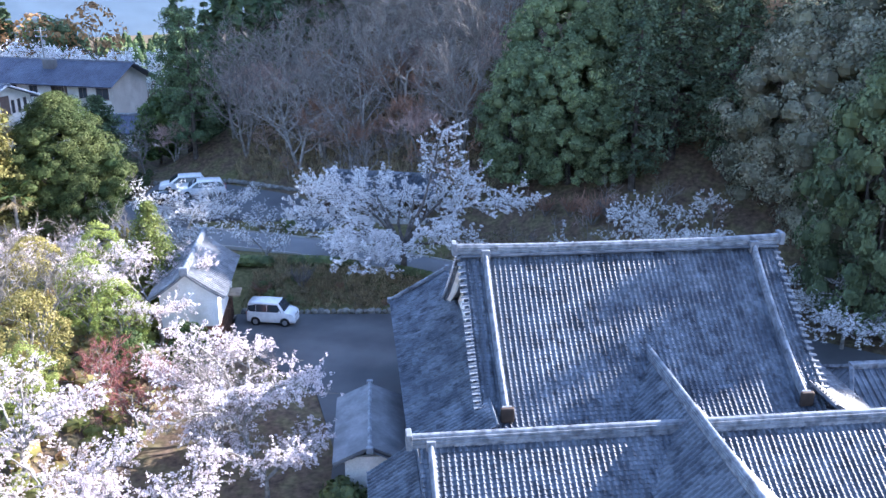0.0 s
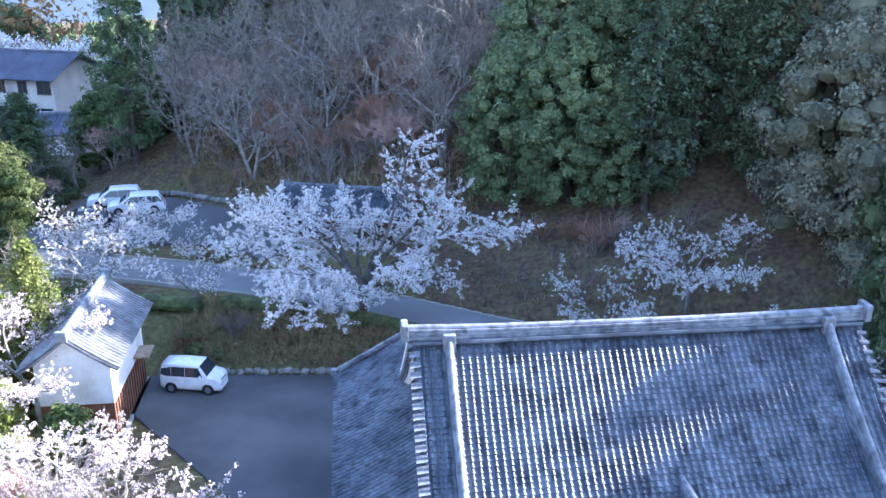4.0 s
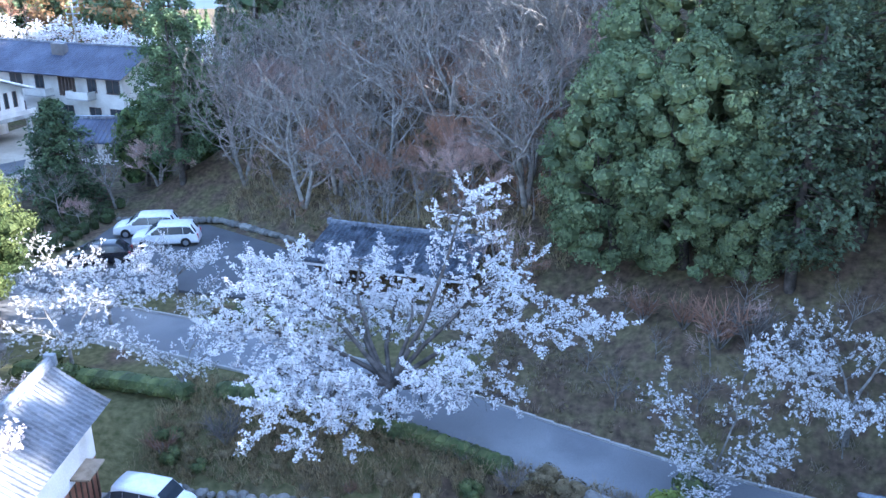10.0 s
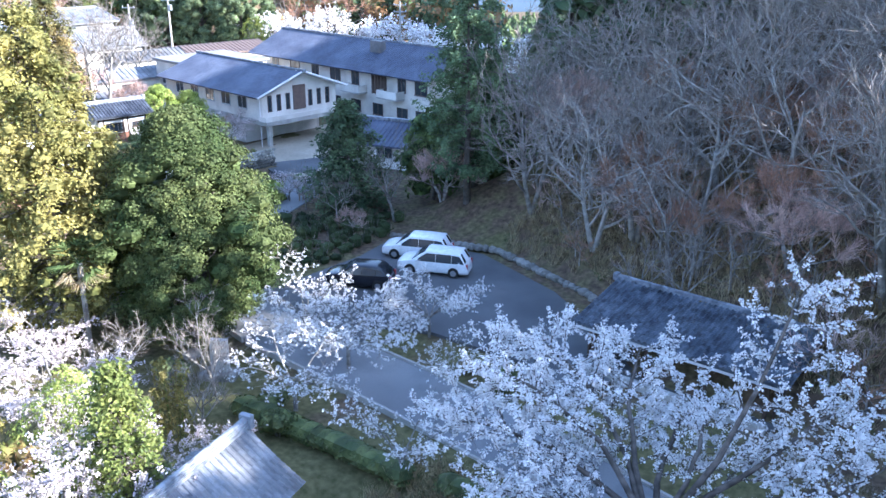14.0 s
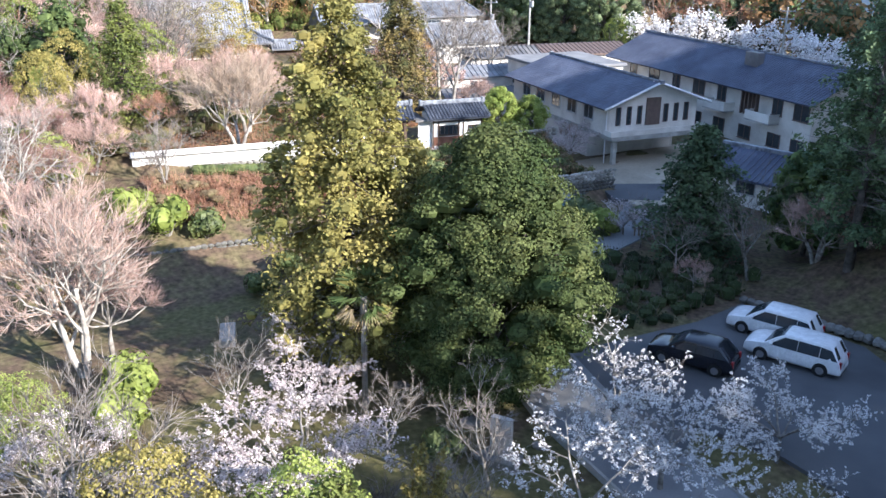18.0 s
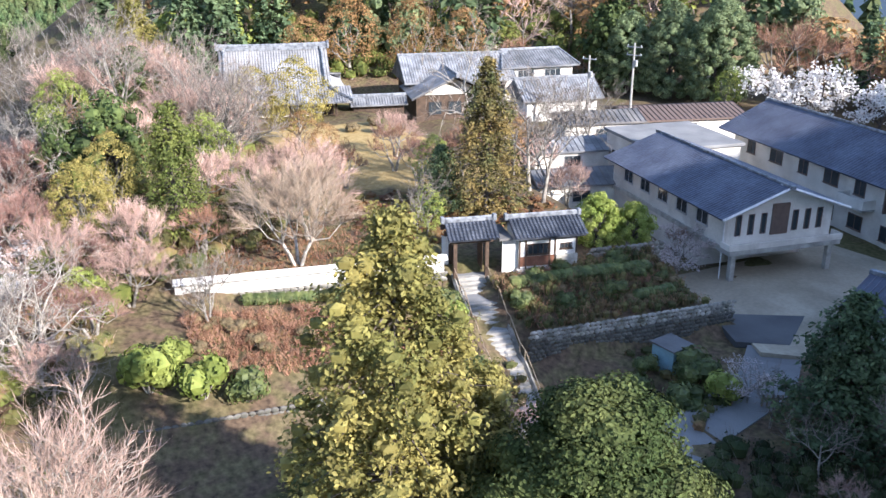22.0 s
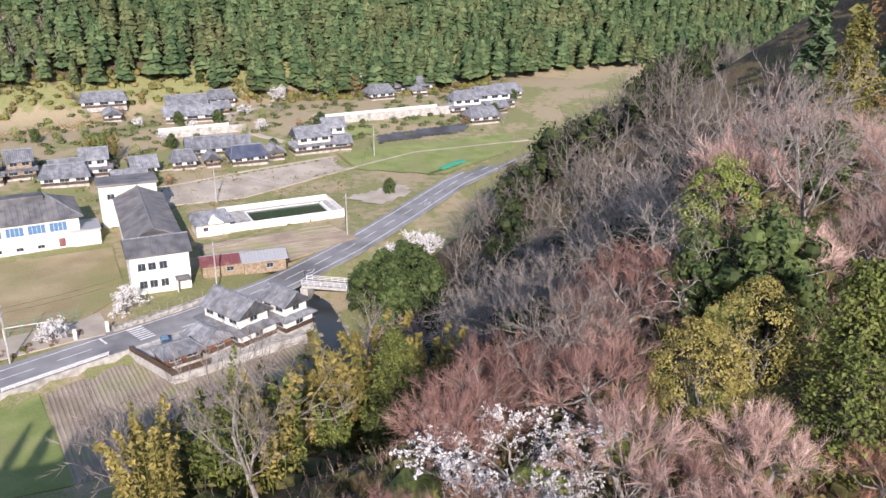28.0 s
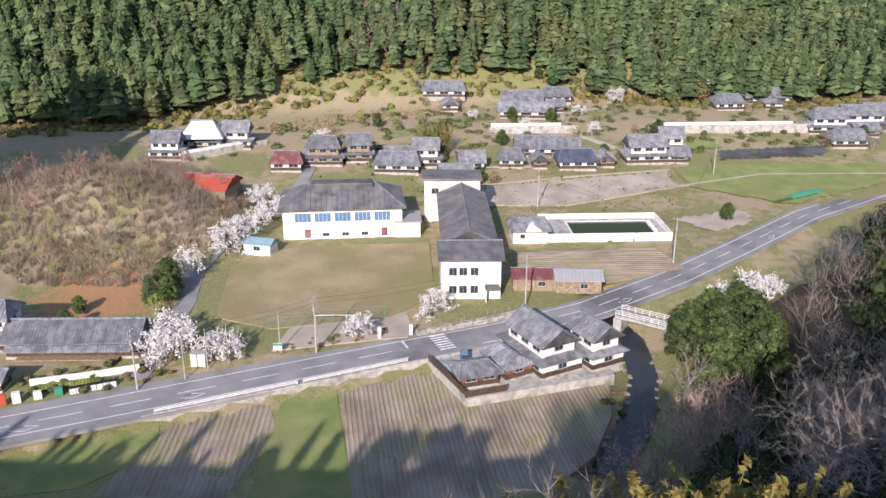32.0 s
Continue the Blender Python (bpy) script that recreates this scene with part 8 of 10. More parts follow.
def ploughed(name, outline, direction, pitch, mat, label, z=-41.95, ridge=0.16):
    """A field of low earth ridges, each clipped to its outline."""
    d = Vector((*direction, 0)).normalized()
    n = Vector((-d.y, d.x, 0))
    pts = [Vector((x, y, 0)) for x, y in outline]
    base = part(name, prism(outline, z - 0.6, z), mat)
    tagged(base, label, "field", kind="structure")
    lo, hi = min(p.dot(n) for p in pts), max(p.dot(n) for p in pts)
    rnd = random.Random(len(outline))
    c = lo + pitch / 2
    while c < hi:
        cuts = []
        for i in range(len(pts)):
            p, q = pts[i], pts[(i + 1) % len(pts)]
            a, b = p.dot(n) - c, q.dot(n) - c
            if (a > 0) != (b > 0):
                cuts.append((p + (q - p) * (a / (a - b))).dot(d))
        cuts.sort()
        for s0, s1 in zip(cuts[::2], cuts[1::2]):
            if s1 - s0 < 1.5:
                continue
            soup = Soup()
            k = max(2, int((s1 - s0) / 2.5))
            for i in range(k + 1):
                m = n * (c + rnd.uniform(-0.06, 0.06)) + d * (s0 + 0.3 + (s1 - s0 - 0.6) * i / k)
                hgt = ridge * rnd.uniform(0.6, 1.2)
                soup.v += [m - n * pitch * 0.34 + Vector((0, 0, z)), m + Vector((0, 0, z + hgt)), m + n * pitch * 0.34 + Vector((0, 0, z))]
            soup.f = [(3 * i + j, 3 * i + j + 1, 3 * i + j + 4, 3 * i + j + 3) for i in range(k) for j in range(2)]
            mpart("furrow_ridge", soup.mesh("furrow_ridge", mat), base)
        c += pitch
    return base


M["plough"] = material("ploughed_earth", (0.23, 0.185, 0.14), (0.34, 0.285, 0.22), scale=0.15, rough=0.95, fine=4, bump=0.4, stain=(0.26, 0.25, 0.14), stain_scale=0.12, per_object=0.1)
M["young_grass"] = material("young_grass", (0.17, 0.215, 0.065), (0.25, 0.28, 0.1), scale=0.2, rough=0.9, fine=3, bump=0.3, stain=(0.21, 0.22, 0.09), stain_scale=0.1)
M["pitch"] = material("worn_playing_field", (0.27, 0.215, 0.115), (0.38, 0.31, 0.18), scale=0.09, rough=0.95, fine=3, bump=0.2, stain=(0.23, 0.225, 0.095), stain_scale=0.06)
M["gravel"] = material("pale_gravel", (0.33, 0.29, 0.235), (0.45, 0.4, 0.33), scale=0.15, rough=0.95, fine=6, bump=0.3)
ploughed("ploughed_field", [(-137.2, -47.4), (-151.6, -41.0), (-146.6, -28.4), (-167.0, -15.4), (-158.2, -10.0), (-147, -6.5), (-136, -7.0), (-127, -13.3), (-117.3, -25.8)], (0.67, 0.74), 0.75, M["plough"], "large ploughed field with straight furrows, half in the hill's shadow", ridge=0.11)
ploughed("ploughed_strip", [(-115.5, -60.6), (-127.0, -53.6), (-122.8, -46.8), (-107.0, -39.0), (-96.2, -52.8)], (0.7, 0.62), 0.85, M["plough"], "smaller ploughed plot with fine furrows", ridge=0.13)
green = part("grass_field", prism([(-130.0, -53.4), (-136.4, -48.0), (-117.4, -25.4), (-108.6, -36.4)], -42.5, -41.9), M["young_grass"])
tagged(green, "bright green grass field between ploughed plots", "field", kind="structure")
verge = part("grass_field", prism([(-93, -71.5), (-112.5, -61.5), (-108, -55), (-96, -56), (-86, -64)], -42.5, -41.92), M["young_grass"])
tagged(verge, "rough grass plot below the road", "field", kind="structure")
ploughed("stubble_field", [(-203.0, -60.0), (-226.5, -36.6), (-219.5, -26.4), (-196, -38), (-190, -49.0)], (0.66, -0.75), 1.2, M["plough"], "stubble field behind the road", z=-40.2)
pitch = part("playing_field", prism([(-139.2, -83.1), (-157.6, -101.6), (-174.4, -100.6), (-196.2, -78.7), (-173.7, -58.3), (-160.1, -58.0), (-142.7, -71.3)], -40.8, -40.22), M["pitch"])
tagged(pitch, "worn brown school playing field", "playing field", kind="structure")
forecourt = part("school_drive", prism([(-146.0, -69.4), (-164, -57.2), (-160, -52.6), (-156, -49.8), (-153, -52.6), (-137, -64.5)], -40.8, -40.27), M["gravel"])
tagged(forecourt, "pale gravel drive along the playing field", "drive", kind="structure")
def drape(name, outline, mat, label, lift=0.3, cell=1.6):
    """A plot that follows the ground, cut to its outline cell by cell."""
    soup, seen = Soup(), {}
    x0, y0 = min(p[0] for p in outline), min(p[1] for p in outline)
    nx, ny = int((max(p[0] for p in outline) - x0) / cell) + 1, int((max(p[1] for p in outline) - y0) / cell) + 1

    def corner(i, j):
        if (i, j) not in seen:
            x, y = x0 + i * cell, y0 + j * cell
            seen[i, j] = len(soup.v)
            soup.v.append(Vector((x, y, land(x, y) + lift)))
        return seen[i, j]

    for j in range(ny):
        for i in range(nx):
            if inside(x0 + (i + 0.5) * cell, y0 + (j + 0.5) * cell, outline):
                soup.f.append((corner(i, j), corner(i + 1, j), corner(i + 1, j + 1), corner(i, j + 1)))
    return tagged(new(name, soup.mesh(name, mat, True)), label, "field", kind="structure")


for name, outline, mat, label, z in (("field_plot", [(-236.5, -94.3), (-283.1, -61.5), (-273.8, -54.4), (-236.5, -70.5), (-226.3, -84.8)], "gravel", "pale dry plot on a low terrace", -39.75), ("green_plot", [(-288.3, -62.2), (-336.5, -15.2), (-316.2, -10.3), (-280, -24.1), (-275.7, -49.5)], "young_grass", "green grass plot along the road", -39.6), ("bare_lot", [(-248.5, -43.2), (-267.2, -31.7), (-258.3, -26.7), (-245.9, -31.1)], "gravel", "pale gravel lot beside the road", -39.95), ("dark_plot", [(-313.0, -57.8), (-342.5, -34.2), (-330.7, -31.5), (-304.3, -54.2)], "asphalt", "dark tilled plot on a terrace", -38.4), ("terrace_plot", [(-300, -86), (-322, -64), (-316, -58), (-292, -78)], "young_grass", "green terrace plot below the far houses", -38.3)):
    drape(name, outline, M[mat], label)
for line, width, label in (([(-226, -85), (-240, -69), (-274, -53.5), (-300, -40), (-330, -8)], 1.3, "pale footpath between the fields"), ([(-224, -146), (-242, -113), (-263, -91), (-292, -80), (-318, -76)], 2.6, "narrow pale village lane"), ([(-236, -96), (-262, -79), (-285, -62)], 0.9, "pale path along the dry plot"), ([(-292, -82), (-300, -110), (-318, -118), (-340, -112)], 2.4, "pale village lane up to the far houses")):
    ribbon("footpath", line, width, 0.32, M["gravel"], None, 0.3, 3, label, "path")
side_lane = ribbon("school_lane", [(-116.5, -73.5), (-127, -82), (-140, -93), (-152, -106), (-176, -117), (-205, -132), (-224, -146)], 3.4, 0.1, M["road"], None, 0.4, 3, "narrow asphalt lane up to the village", "lane")
yard2 = part("house_yard", prism([(-151.9, -41.9), (-145.8, -28.6), (-167.6, -14.8), (-173.4, -22.4), (-168, -33.5)], -42.4, -40.45), M["concrete"])
tagged(yard2, "raised house plot with a pale retaining wall", "yard", kind="structure")

# river and road bridge
river = ribbon("river", RIVER, 5.0, 0.0, M["river"], lambda s: -43.55, 0.2, 3, "shallow dark river between stony banks", "river")
rnd = random.Random(12)
for p, d in along([(*q, 0) for q in RIVER], 3.0):
    for s in (-1, 1):
        n = Vector((-d.y, d.x, 0)) * s * rnd.uniform(2.2, 3.2)
        k = rnd.uniform(1.2, 2.6)
        ob = new("river_boulder", rock_me)
        ob.matrix_basis = pose(p.x + n.x, p.y + n.y, -43.6, rnd.uniform(-20, 20), 0, rnd.uniform(0, 360)) @ Matrix.Scale(k, 4)
        tagged(ob, "grey boulder at the river's edge", "boulder", "river boulders")
bridge = thing("footbridge", -190.3, -20.6, ROAD_Z, 96, "small bridge with white steel railings over the river", "bridge")
part("deck", box(-5.6, 5.6, -1.6, 1.6, -0.5, 0.05), M["concrete"], bridge)
for s in (-1, 1):
    for z in (0.4, 0.75, 1.1):
        part("rail_bar", box(-5.6, 5.6, s * 1.5 - 0.04, s * 1.5 + 0.04, z, z + 0.09), M["metal_white"], bridge)
    for i in range(9):
        part("rail_post", box(-5.6 + i * 1.4 - 0.05, -5.6 + i * 1.4 + 0.05, s * 1.5 + 0.042, s * 1.5 + 0.1, 0, 1.2), M["metal_white"], bridge)
    part("abutment", box(s * 5.0 - 0.8, s * 5.0 + 0.8, -1.9, 1.9, -4.2, -0.502), M["concrete"], bridge)

# ---- school ----
ST = 131.0
school = thing("school_block", -177.0, -51.8, -40.2, ST, "white two-storey school block with a dark slate roof", "school")
four_walls(school, -5.8, 5.8, 0, 11, -0.5, 8.2, M["plaster"], 0, 0.3)
ribbed_roof(school, -6.5, 6.5, -0.8, 11.6, 8.1, 2.0, M["slate"], 0, 1.2, ridge_w=0.3)
for z in (1.0, 4.8):
    for x in (-3.6, -1.6, 0.6):
        window(school, x, -0.02, z, 1.6, 1.6, 0, 2)
    for y in (2.5, 6, 9):
        window(school, -5.82, y, z, 2.2, 1.5, -90, 3)
part("porch", box(2.6, 5.4, -2.4, -0.01, 2.6, 2.85), M["slate"], school)
part("porch_wall", box(2.7, 2.9, -2.3, -0.01, 0, 2.597), M["plaster"], school)
part("white_band", box(-5.85, 5.85, -0.06, -0.003, 3.6, 4.2), M["metal_white"], school)
wingb = thing("school_wing", -177.0, -51.8, -40.2, ST, "long school wing with a dark gabled roof", "school")
four_walls(wingb, -5.0, 5.6, 11.6, 46, -0.5, 7.6, M["cream"], 0, 0.3)
bm_roof = thing("wing_roof")
bm_roof.parent = wingb
bm_roof.matrix_basis = pose(0.3, 28.9, 0, 0, 0, 90)
ribbed_roof(bm_roof, -17.6, 17.6, -6.0, 6.0, 7.5, 2.6, M["slate"], 0, 1.2, ridge_w=0.3)
for i in range(9):
    window(wingb, -5.02, 13.5 + i * 3.7, 4.4, 2.4, 1.6, -90, 3)
    window(wingb, -5.02, 13.5 + i * 3.7, 0.8, 2.4, 1.6, -90, 3)
tower = thing("school_tower", -177.0, -51.8, -40.2, ST, "cream school stair tower with flat roof", "school")
four_walls(tower, -8.6, 5.0, 47, 55, -0.5, 10.5, M["cream"], 0, 0.3)
part("roof", add_box(bmesh.new(), -9.1, 5.5, 46.6, 55.4, 10.503, 11.0, 0.05), M["slate"], tower)
for x in (-6, -2, 2):
    window(tower, x, 46.98, 7.2, 1.8, 1.4, 0, 2)
gym = thing("school_gym", -187.6, -98.0, -40.2, 135.5, "white school gymnasium with blue windows and grey hipped roof", "gymnasium")
four_walls(gym, -13.8, 13.8, -2.5, 13, -0.5, 7.2, M["plaster"], 0, 0.3)
ribbed_roof(gym, -14.8, 14.8, -3.5, 14, 7.1, 4.0, M["slate"], 7.0, 1.2, ridge_w=0.4)
part("ridge_vent", add_box(bmesh.new(), -7.4, 7.4, 3.2, 7.2, 9.8, 11.5, 0.3), M["slate"], gym)
for i in range(5):
    window(gym, -9.2 + i * 4.6, -2.52, 4.0, 3.8, 2.2, 0, 4, M["metal_white"], M["blue_window"])
for i in range(6):
    part("buttress", box(-11.6 + i * 4.6 - 0.2, -11.6 + i * 4.6 + 0.2, -2.75, -2.503, -0.2, 6.9), M["plaster"], gym)
for x in (-8.2, 9.6):
    part("door", box(x - 0.7, x + 0.7, -2.58, -2.504, 0.2, 2.2), M["maroon"], gym, "dull red door")
for x in (-4, 0.5, 5):
    window(gym, x, -2.52, 0.5, 1.6, 0.8, 0, 2)
link2 = thing("school_link", -197.5, -86.5, -40.2, 133, "low white link building between gym and school", "school")
four_walls(link2, -3, 3, -2, 6, -0.5, 3.4, M["cream"])
part("roof", add_box(bmesh.new(), -3.3, 3.3, -2.3, 6.3, 3.403, 3.7, 0.04), M["metal_grey"], link2)
hut = thing("equipment_hut", -167.3, -103.6, -40.2, 115, "small white hut with a pale blue sheet roof", "hut")
four_walls(hut, -3.2, 3.2, -2.0, 2.0, -0.3, 2.6, M["plaster"])
ribbed_roof(hut, -3.6, 3.6, -2.4, 2.4, 2.5, 0.9, M["blue_metal"], 0, 0.8, ridge_w=0)
window(hut, 0, -2.02, 1.0, 1.6, 1.0, 0)

# swimming pool
pool = thing("swimming_pool", -229.0, -53.0, -40.0, 132.5, "outdoor swimming pool with dark green water inside white walls", "pool")
for q in ((-13.5, 15.5, -7.6, -7.3, -0.5, 1.6), (-13.5, 15.5, 7.3, 7.6, -0.5, 1.6), (15.5, 15.8, -7.6, 7.6, -0.5, 1.6), (-13.8, -13.5, -7.6, 7.6, -0.5, 1.6)):
    part("boundary_wall", box(*q), M["plaster"], pool)
part("pool_deck", box(-13.4, 15.4, -7.2, 7.2, -0.5, 0.3), M["concrete"], pool)
part("water", box(-7.0, 12.5, -4.6, 4.6, 0.302, 0.36), M["pool_water"], pool, "dark green still water")
for q in ((-7.4, 12.9, -5.0, -4.603), (-7.4, 12.9, 4.603, 5.0), (-7.4, -7.003, -4.6, 4.6), (12.503, 12.9, -4.6, 4.6)):
    part("pool_rim", box(*q, 0.302, 0.55), M["metal_white"], pool)
for i in range(5):
    part("starting_block", box(12.95, 13.5, -3.6 + i * 1.8, -3.0 + i * 1.8, 0.302, 0.8), M["metal_white"], pool)
changing = thing("changing_house", -213.6, -63.0, -40.1, 132.5, "small white changing house with a grey tiled gable roof", "house")
four_walls(changing, -4.0, 4.0, -3.6, 3.6, -0.5, 3.0, M["plaster"])
ribbed_roof(changing, -4.8, 4.8, -4.4, 4.4, 2.9, 2.0, M["tile_far"], 1.0, 0.5)
part("front_gable", gable_wall(0, -1.8, 1.8, 2.9, 3.1, 1.5, 3.0), M["plaster"], changing).matrix_basis = pose(0.6, -3.4, 0, 0, 0, 90)
window(changing, -1.8, -3.62, 1.0, 1.2, 1.0, 0)
for x, y, w, d, h, mt, lab in ((-190.6, -45.6, 9.5, 5.0, 2.6, "maroon", "low shed with a rusted maroon sheet roof"), (-195.2, -38.6, 9.0, 5.5, 2.7, "metal_grey", "low shed with a pale grey sheet roof")):
    sh = thing("farm_shed", x, y, -40.3, 128, lab, "shed", "roadside sheds")
    four_walls(sh, -w / 2, w / 2, -d / 2, d / 2, -0.3, h, M["wood_pale"])
    ribbed_roof(sh, -w / 2 - 0.5, w / 2 + 0.5, -d / 2 - 0.5, d / 2 + 0.5, h, 1.3, M[mt], 0, 0.7, ridge_w=0.2)
    window(sh, 1, -d / 2 - 0.02, 0.9, 1.5, 1.0, 0)

# ---- houses ----
VH = "valley houses"
TWO = "two-storey farmhouse with white walls, timber skirt and grey tiled hipped roof"
ONE = "low white farmhouse with a grey tiled roof"
house(-164.2, -27.2, 68, 12.5, 8.0, 2.9, 2.6, "white two-storey house with grey tiled roofs by the river", storeys=2, z=-40.45, hip=0)["group"] = VH
house(-170.4, -20.6, 68, 8.0, 6.4, 2.8, 2.2, "smaller two-storey white house with tiled roof by the bridge", storeys=2, z=-40.45, hip=0, wins=2)["group"] = VH
house(-157.6, -29.2, 68, 6.5, 5.0, 2.5, 1.6, "single-storey tiled wing with reddish timber wall", z=-40.45, hip=1.4, wins=2, wall=M["wood_red"])["group"] = VH
house(-151.4, -31.4, 147, 6.2, 5.0, 2.4, 1.2, "low garden house with a grey tiled hipped roof", z=-40.45, hip=1.6, wins=2, wall=M["wood_red"])["group"] = VH
fen = thing("yard_fence", label="dark board fence round the house plot", category="fence")
for p, d in along([(-151.7, -41.2, 0), (-146.2, -28.9, 0), (-152.0, -25.3, 0)], 0.9):
    part("fence_panel", box(-0.44, 0.44, -0.03, 0.03, 0, 1.1), M["wood_dark"], fen).matrix_basis = pose(p.x, p.y, -40.44, 0, 0, math.degrees(math.atan2(d.y, d.x)))
car("kei_car", -155.4, -36.6, -40.44, 40, "pale blue hatchback parked in the house yard", (3.5, 1.5), 1.6, KEI, M["car_blue"], belt=0.96)
lh = house(-116.6, -90.6, 131, 22, 7.5, 3.2, 2.5, "long traditional farmhouse with grey tiled roof and wooden veranda", z=-40.3, hip=0, wins=6)
part("veranda", box(-9, 8, -5.4, -3.8, 0.3, 0.5), M["wood_pale"], lh)
ribbed_roof(lh, -10.5, 10.5, -6.0, -3.4, 2.3, 0.6, M["tile_far"], 0, 0.5, ridge_w=0, name="veranda_roof")
house(-108.4, -104.0, 131, 9, 8, 3.2, 2.4, TWO, storeys=2, z=-40.2)
house(-100.6, -88.5, 131, 4.2, 3.6, 2.3, 1.1, "small garden shed with tiled roof", z=-40.3, hip=0, wins=1)
for x, y, w, d, two, lab in ((-208.0, -179.0, 12, 8, 1, ONE), (-215.0, -171.0, 8, 6, 2, TWO), (-194.5, -177.5, 8.5, 6, 2, TWO), (-222.0, -140.5, 10, 6.5, 2, TWO), (-231.0, -135.0, 7, 6, 2, TWO), (-211, -144, 7.5, 5, 1, "open carport with a red-brown roof"), (-232.0, -120.5, 11, 7.5, 1, ONE), (-241.0, -117.5, 7.5, 6, 2, TWO), (-302, -160.5, 13.5, 7, 1, ONE), (-310, -131, 15, 8, 2, TWO), (-304.5, -125.5, 16, 5, 1, ONE), (-331, -130, 8.5, 7, 1, ONE)):
    ob = house(x, y, 131 + (x * 7) % 13 - 6, w * 1.12, d * 1.15, 2.6, 2.9, lab, storeys=two, wall=M["wood_pale"] if int(abs(x)) % 3 == 0 else None, hip=0 if int(abs(y)) % 2 else 1.6, roof=M["maroon"] if "carport" in lab else None, wins=3 if w > 8 else 2)
    ob["group"] = VH
for x, y, w, d, two, lab in ((-272.5, -99.0, 12.5, 8, 1, ONE), (-269.5, -84.0, 9.5, 7, 1, "farmhouse with a bluish tiled roof"), (-288.5, -71.5, 12, 7.5, 2, TWO), (-301, -69.5, 7.5, 6, 2, TWO), (-386, -73.5, 17, 9, 1, ONE), (-365.5, -78, 9, 6.5, 1, ONE), (-370.5, -33, 15, 8, 2, TWO), (-358, -40, 12, 7, 2, TWO), (-346.5, -30, 10, 6, 1, ONE), (-388.5, -32, 11, 7, 1, ONE), (-247, -105.5, 6, 5, 1, ONE), (-257, -98.5, 6, 5, 1, ONE), (-229.0, -97.0, 9, 7, 2, TWO)):
    ob = house(x, y, 131 + (x * 5) % 11 - 5, w * 1.12, d * 1.15, 2.6, 2.9, lab, storeys=two, wall=M["cream"] if int(abs(x)) % 3 == 0 else None, hip=0 if int(abs(y)) % 2 else 1.6, roof=M["blue_tile"] if "bluish" in lab else None, wins=3 if w > 8 else 2)
    ob["group"] = VH
# wings and outhouses beside the larger farmhouses
for i, (x, y, w, d) in enumerate(((-214.5, -185.5, 6, 5), (-226.5, -146.5, 6, 5), (-238.0, -126.0, 7, 5), (-296, -153, 7, 5.5), (-318.5, -124, 8, 6), (-324, -136, 6, 5), (-279.5, -93.5, 7, 5.5), (-276.5, -78.5, 6, 5), (-294, -64, 6.5, 5), (-378, -66, 8, 6), (-362, -29, 8, 6), (-379, -40, 8, 6), (-203, -187, 6, 5), (-262, -92, 5, 4))):
    house(x, y, 131 + (90 if i % 2 else 0) + (i * 17) % 9 - 4, w, d, 2.4, 2.0, "low tiled outhouse with weathered timber walls", wins=1, hip=0, wall=M["wood_pale"] if i % 3 else M["cream"])["group"] = "outhouses"
for x, y, w in ((-180.5, -138.0, 12), (-176.0, -129.5, 7)):
    red = thing("red_roofed_barn", x, y, land(x, y), 120, "barn with a bright red sheet roof among the trees", "barn", "red barns")
    four_walls(red, -w / 2, w / 2, -4, 4, -1, 3.0, M["wood_pale"])
    ribbed_roof(red, -w / 2 - 0.6, w / 2 + 0.6, -4.8, 4.8, 2.9, 2.0, M["red_metal"], 0, 0.8, ridge_w=0.25)
thatch = thing("thatched_house", -207.0, -177.0, land(-207, -177), 133, "old farmhouse with a tall steep pale sheet-covered thatch roof", "house")
ribbed_roof(thatch, -6.6, 6.6, -5.0, 4.6, 4.0, 4.6, M["metal_white"], 3.4, 1.0, ridge_w=0.6)

# terrace walls above the fields, pale and long
for a, b, h in (((-279, -122), (-299, -101), 2.6), ((-318, -80), (-356, -40), 3.2), ((-194, -170), (-222, -166), 2.6)):
    d = Vector((b[0] - a[0], b[1] - a[1], 0))
    z = min(land(*a), land(*b))
    ob = part("terrace_wall", box(0, d.length, -0.25, 0.25, -0.5, h), M["concrete"])
    ob.matrix_basis = pose(a[0], a[1], z, 0, 0, math.degrees(math.atan2(d.y, d.x)))
    tagged(ob, "long pale concrete terrace wall below the houses", "retaining wall", "terrace walls")
    tagged(part("garden_parapet", box(0, d.length * 0.8, -0.12, 0.12, h + 0.002, h + 0.9), M["plaster"]), "white plastered garden wall on the terrace", "wall", "terrace walls").matrix_basis = ob.matrix_basis.copy()

# poles, cables, signs and small roadside things
tops = [power_pole(x, y, 10.5, base=z) for x, y, z in ((-114.8, -70.6, -40.4), (-141.6, -58.2, -40.4), (-180.8, -41.5, -40.4), (-220.3, -29.5, -40.3), (-290, -50.2, -39.8), (-233.9, -73.7, -40.2))]
for a, b in ((0, 1), (1, 2), (2, 3), (3, 4), (3, 5)):
    cable(tops[a], tops[b], 1.1), cable(tops[a] - Vector((0, 0, 0.9)), tops[b] - Vector((0, 0, 0.9)), 1.2)
for x, y in ((-138.0, -63.4), (-121.6, -67.6), (-129.5, -66.5), (-126.0, -67.5)):
    ob = thing("lamp_post", x, y, -40.35, 0, "slim grey pole beside the road", "pole", "roadside poles")
    part("mast", tube([(0, 0, -0.3), (0, 0, 7.4)], [0.1, 0.07], 7), M["concrete"], ob)
sign = thing("notice_board", -137.2, -63.0, -40.35, 130, "small green and white notice board by the road", "sign")
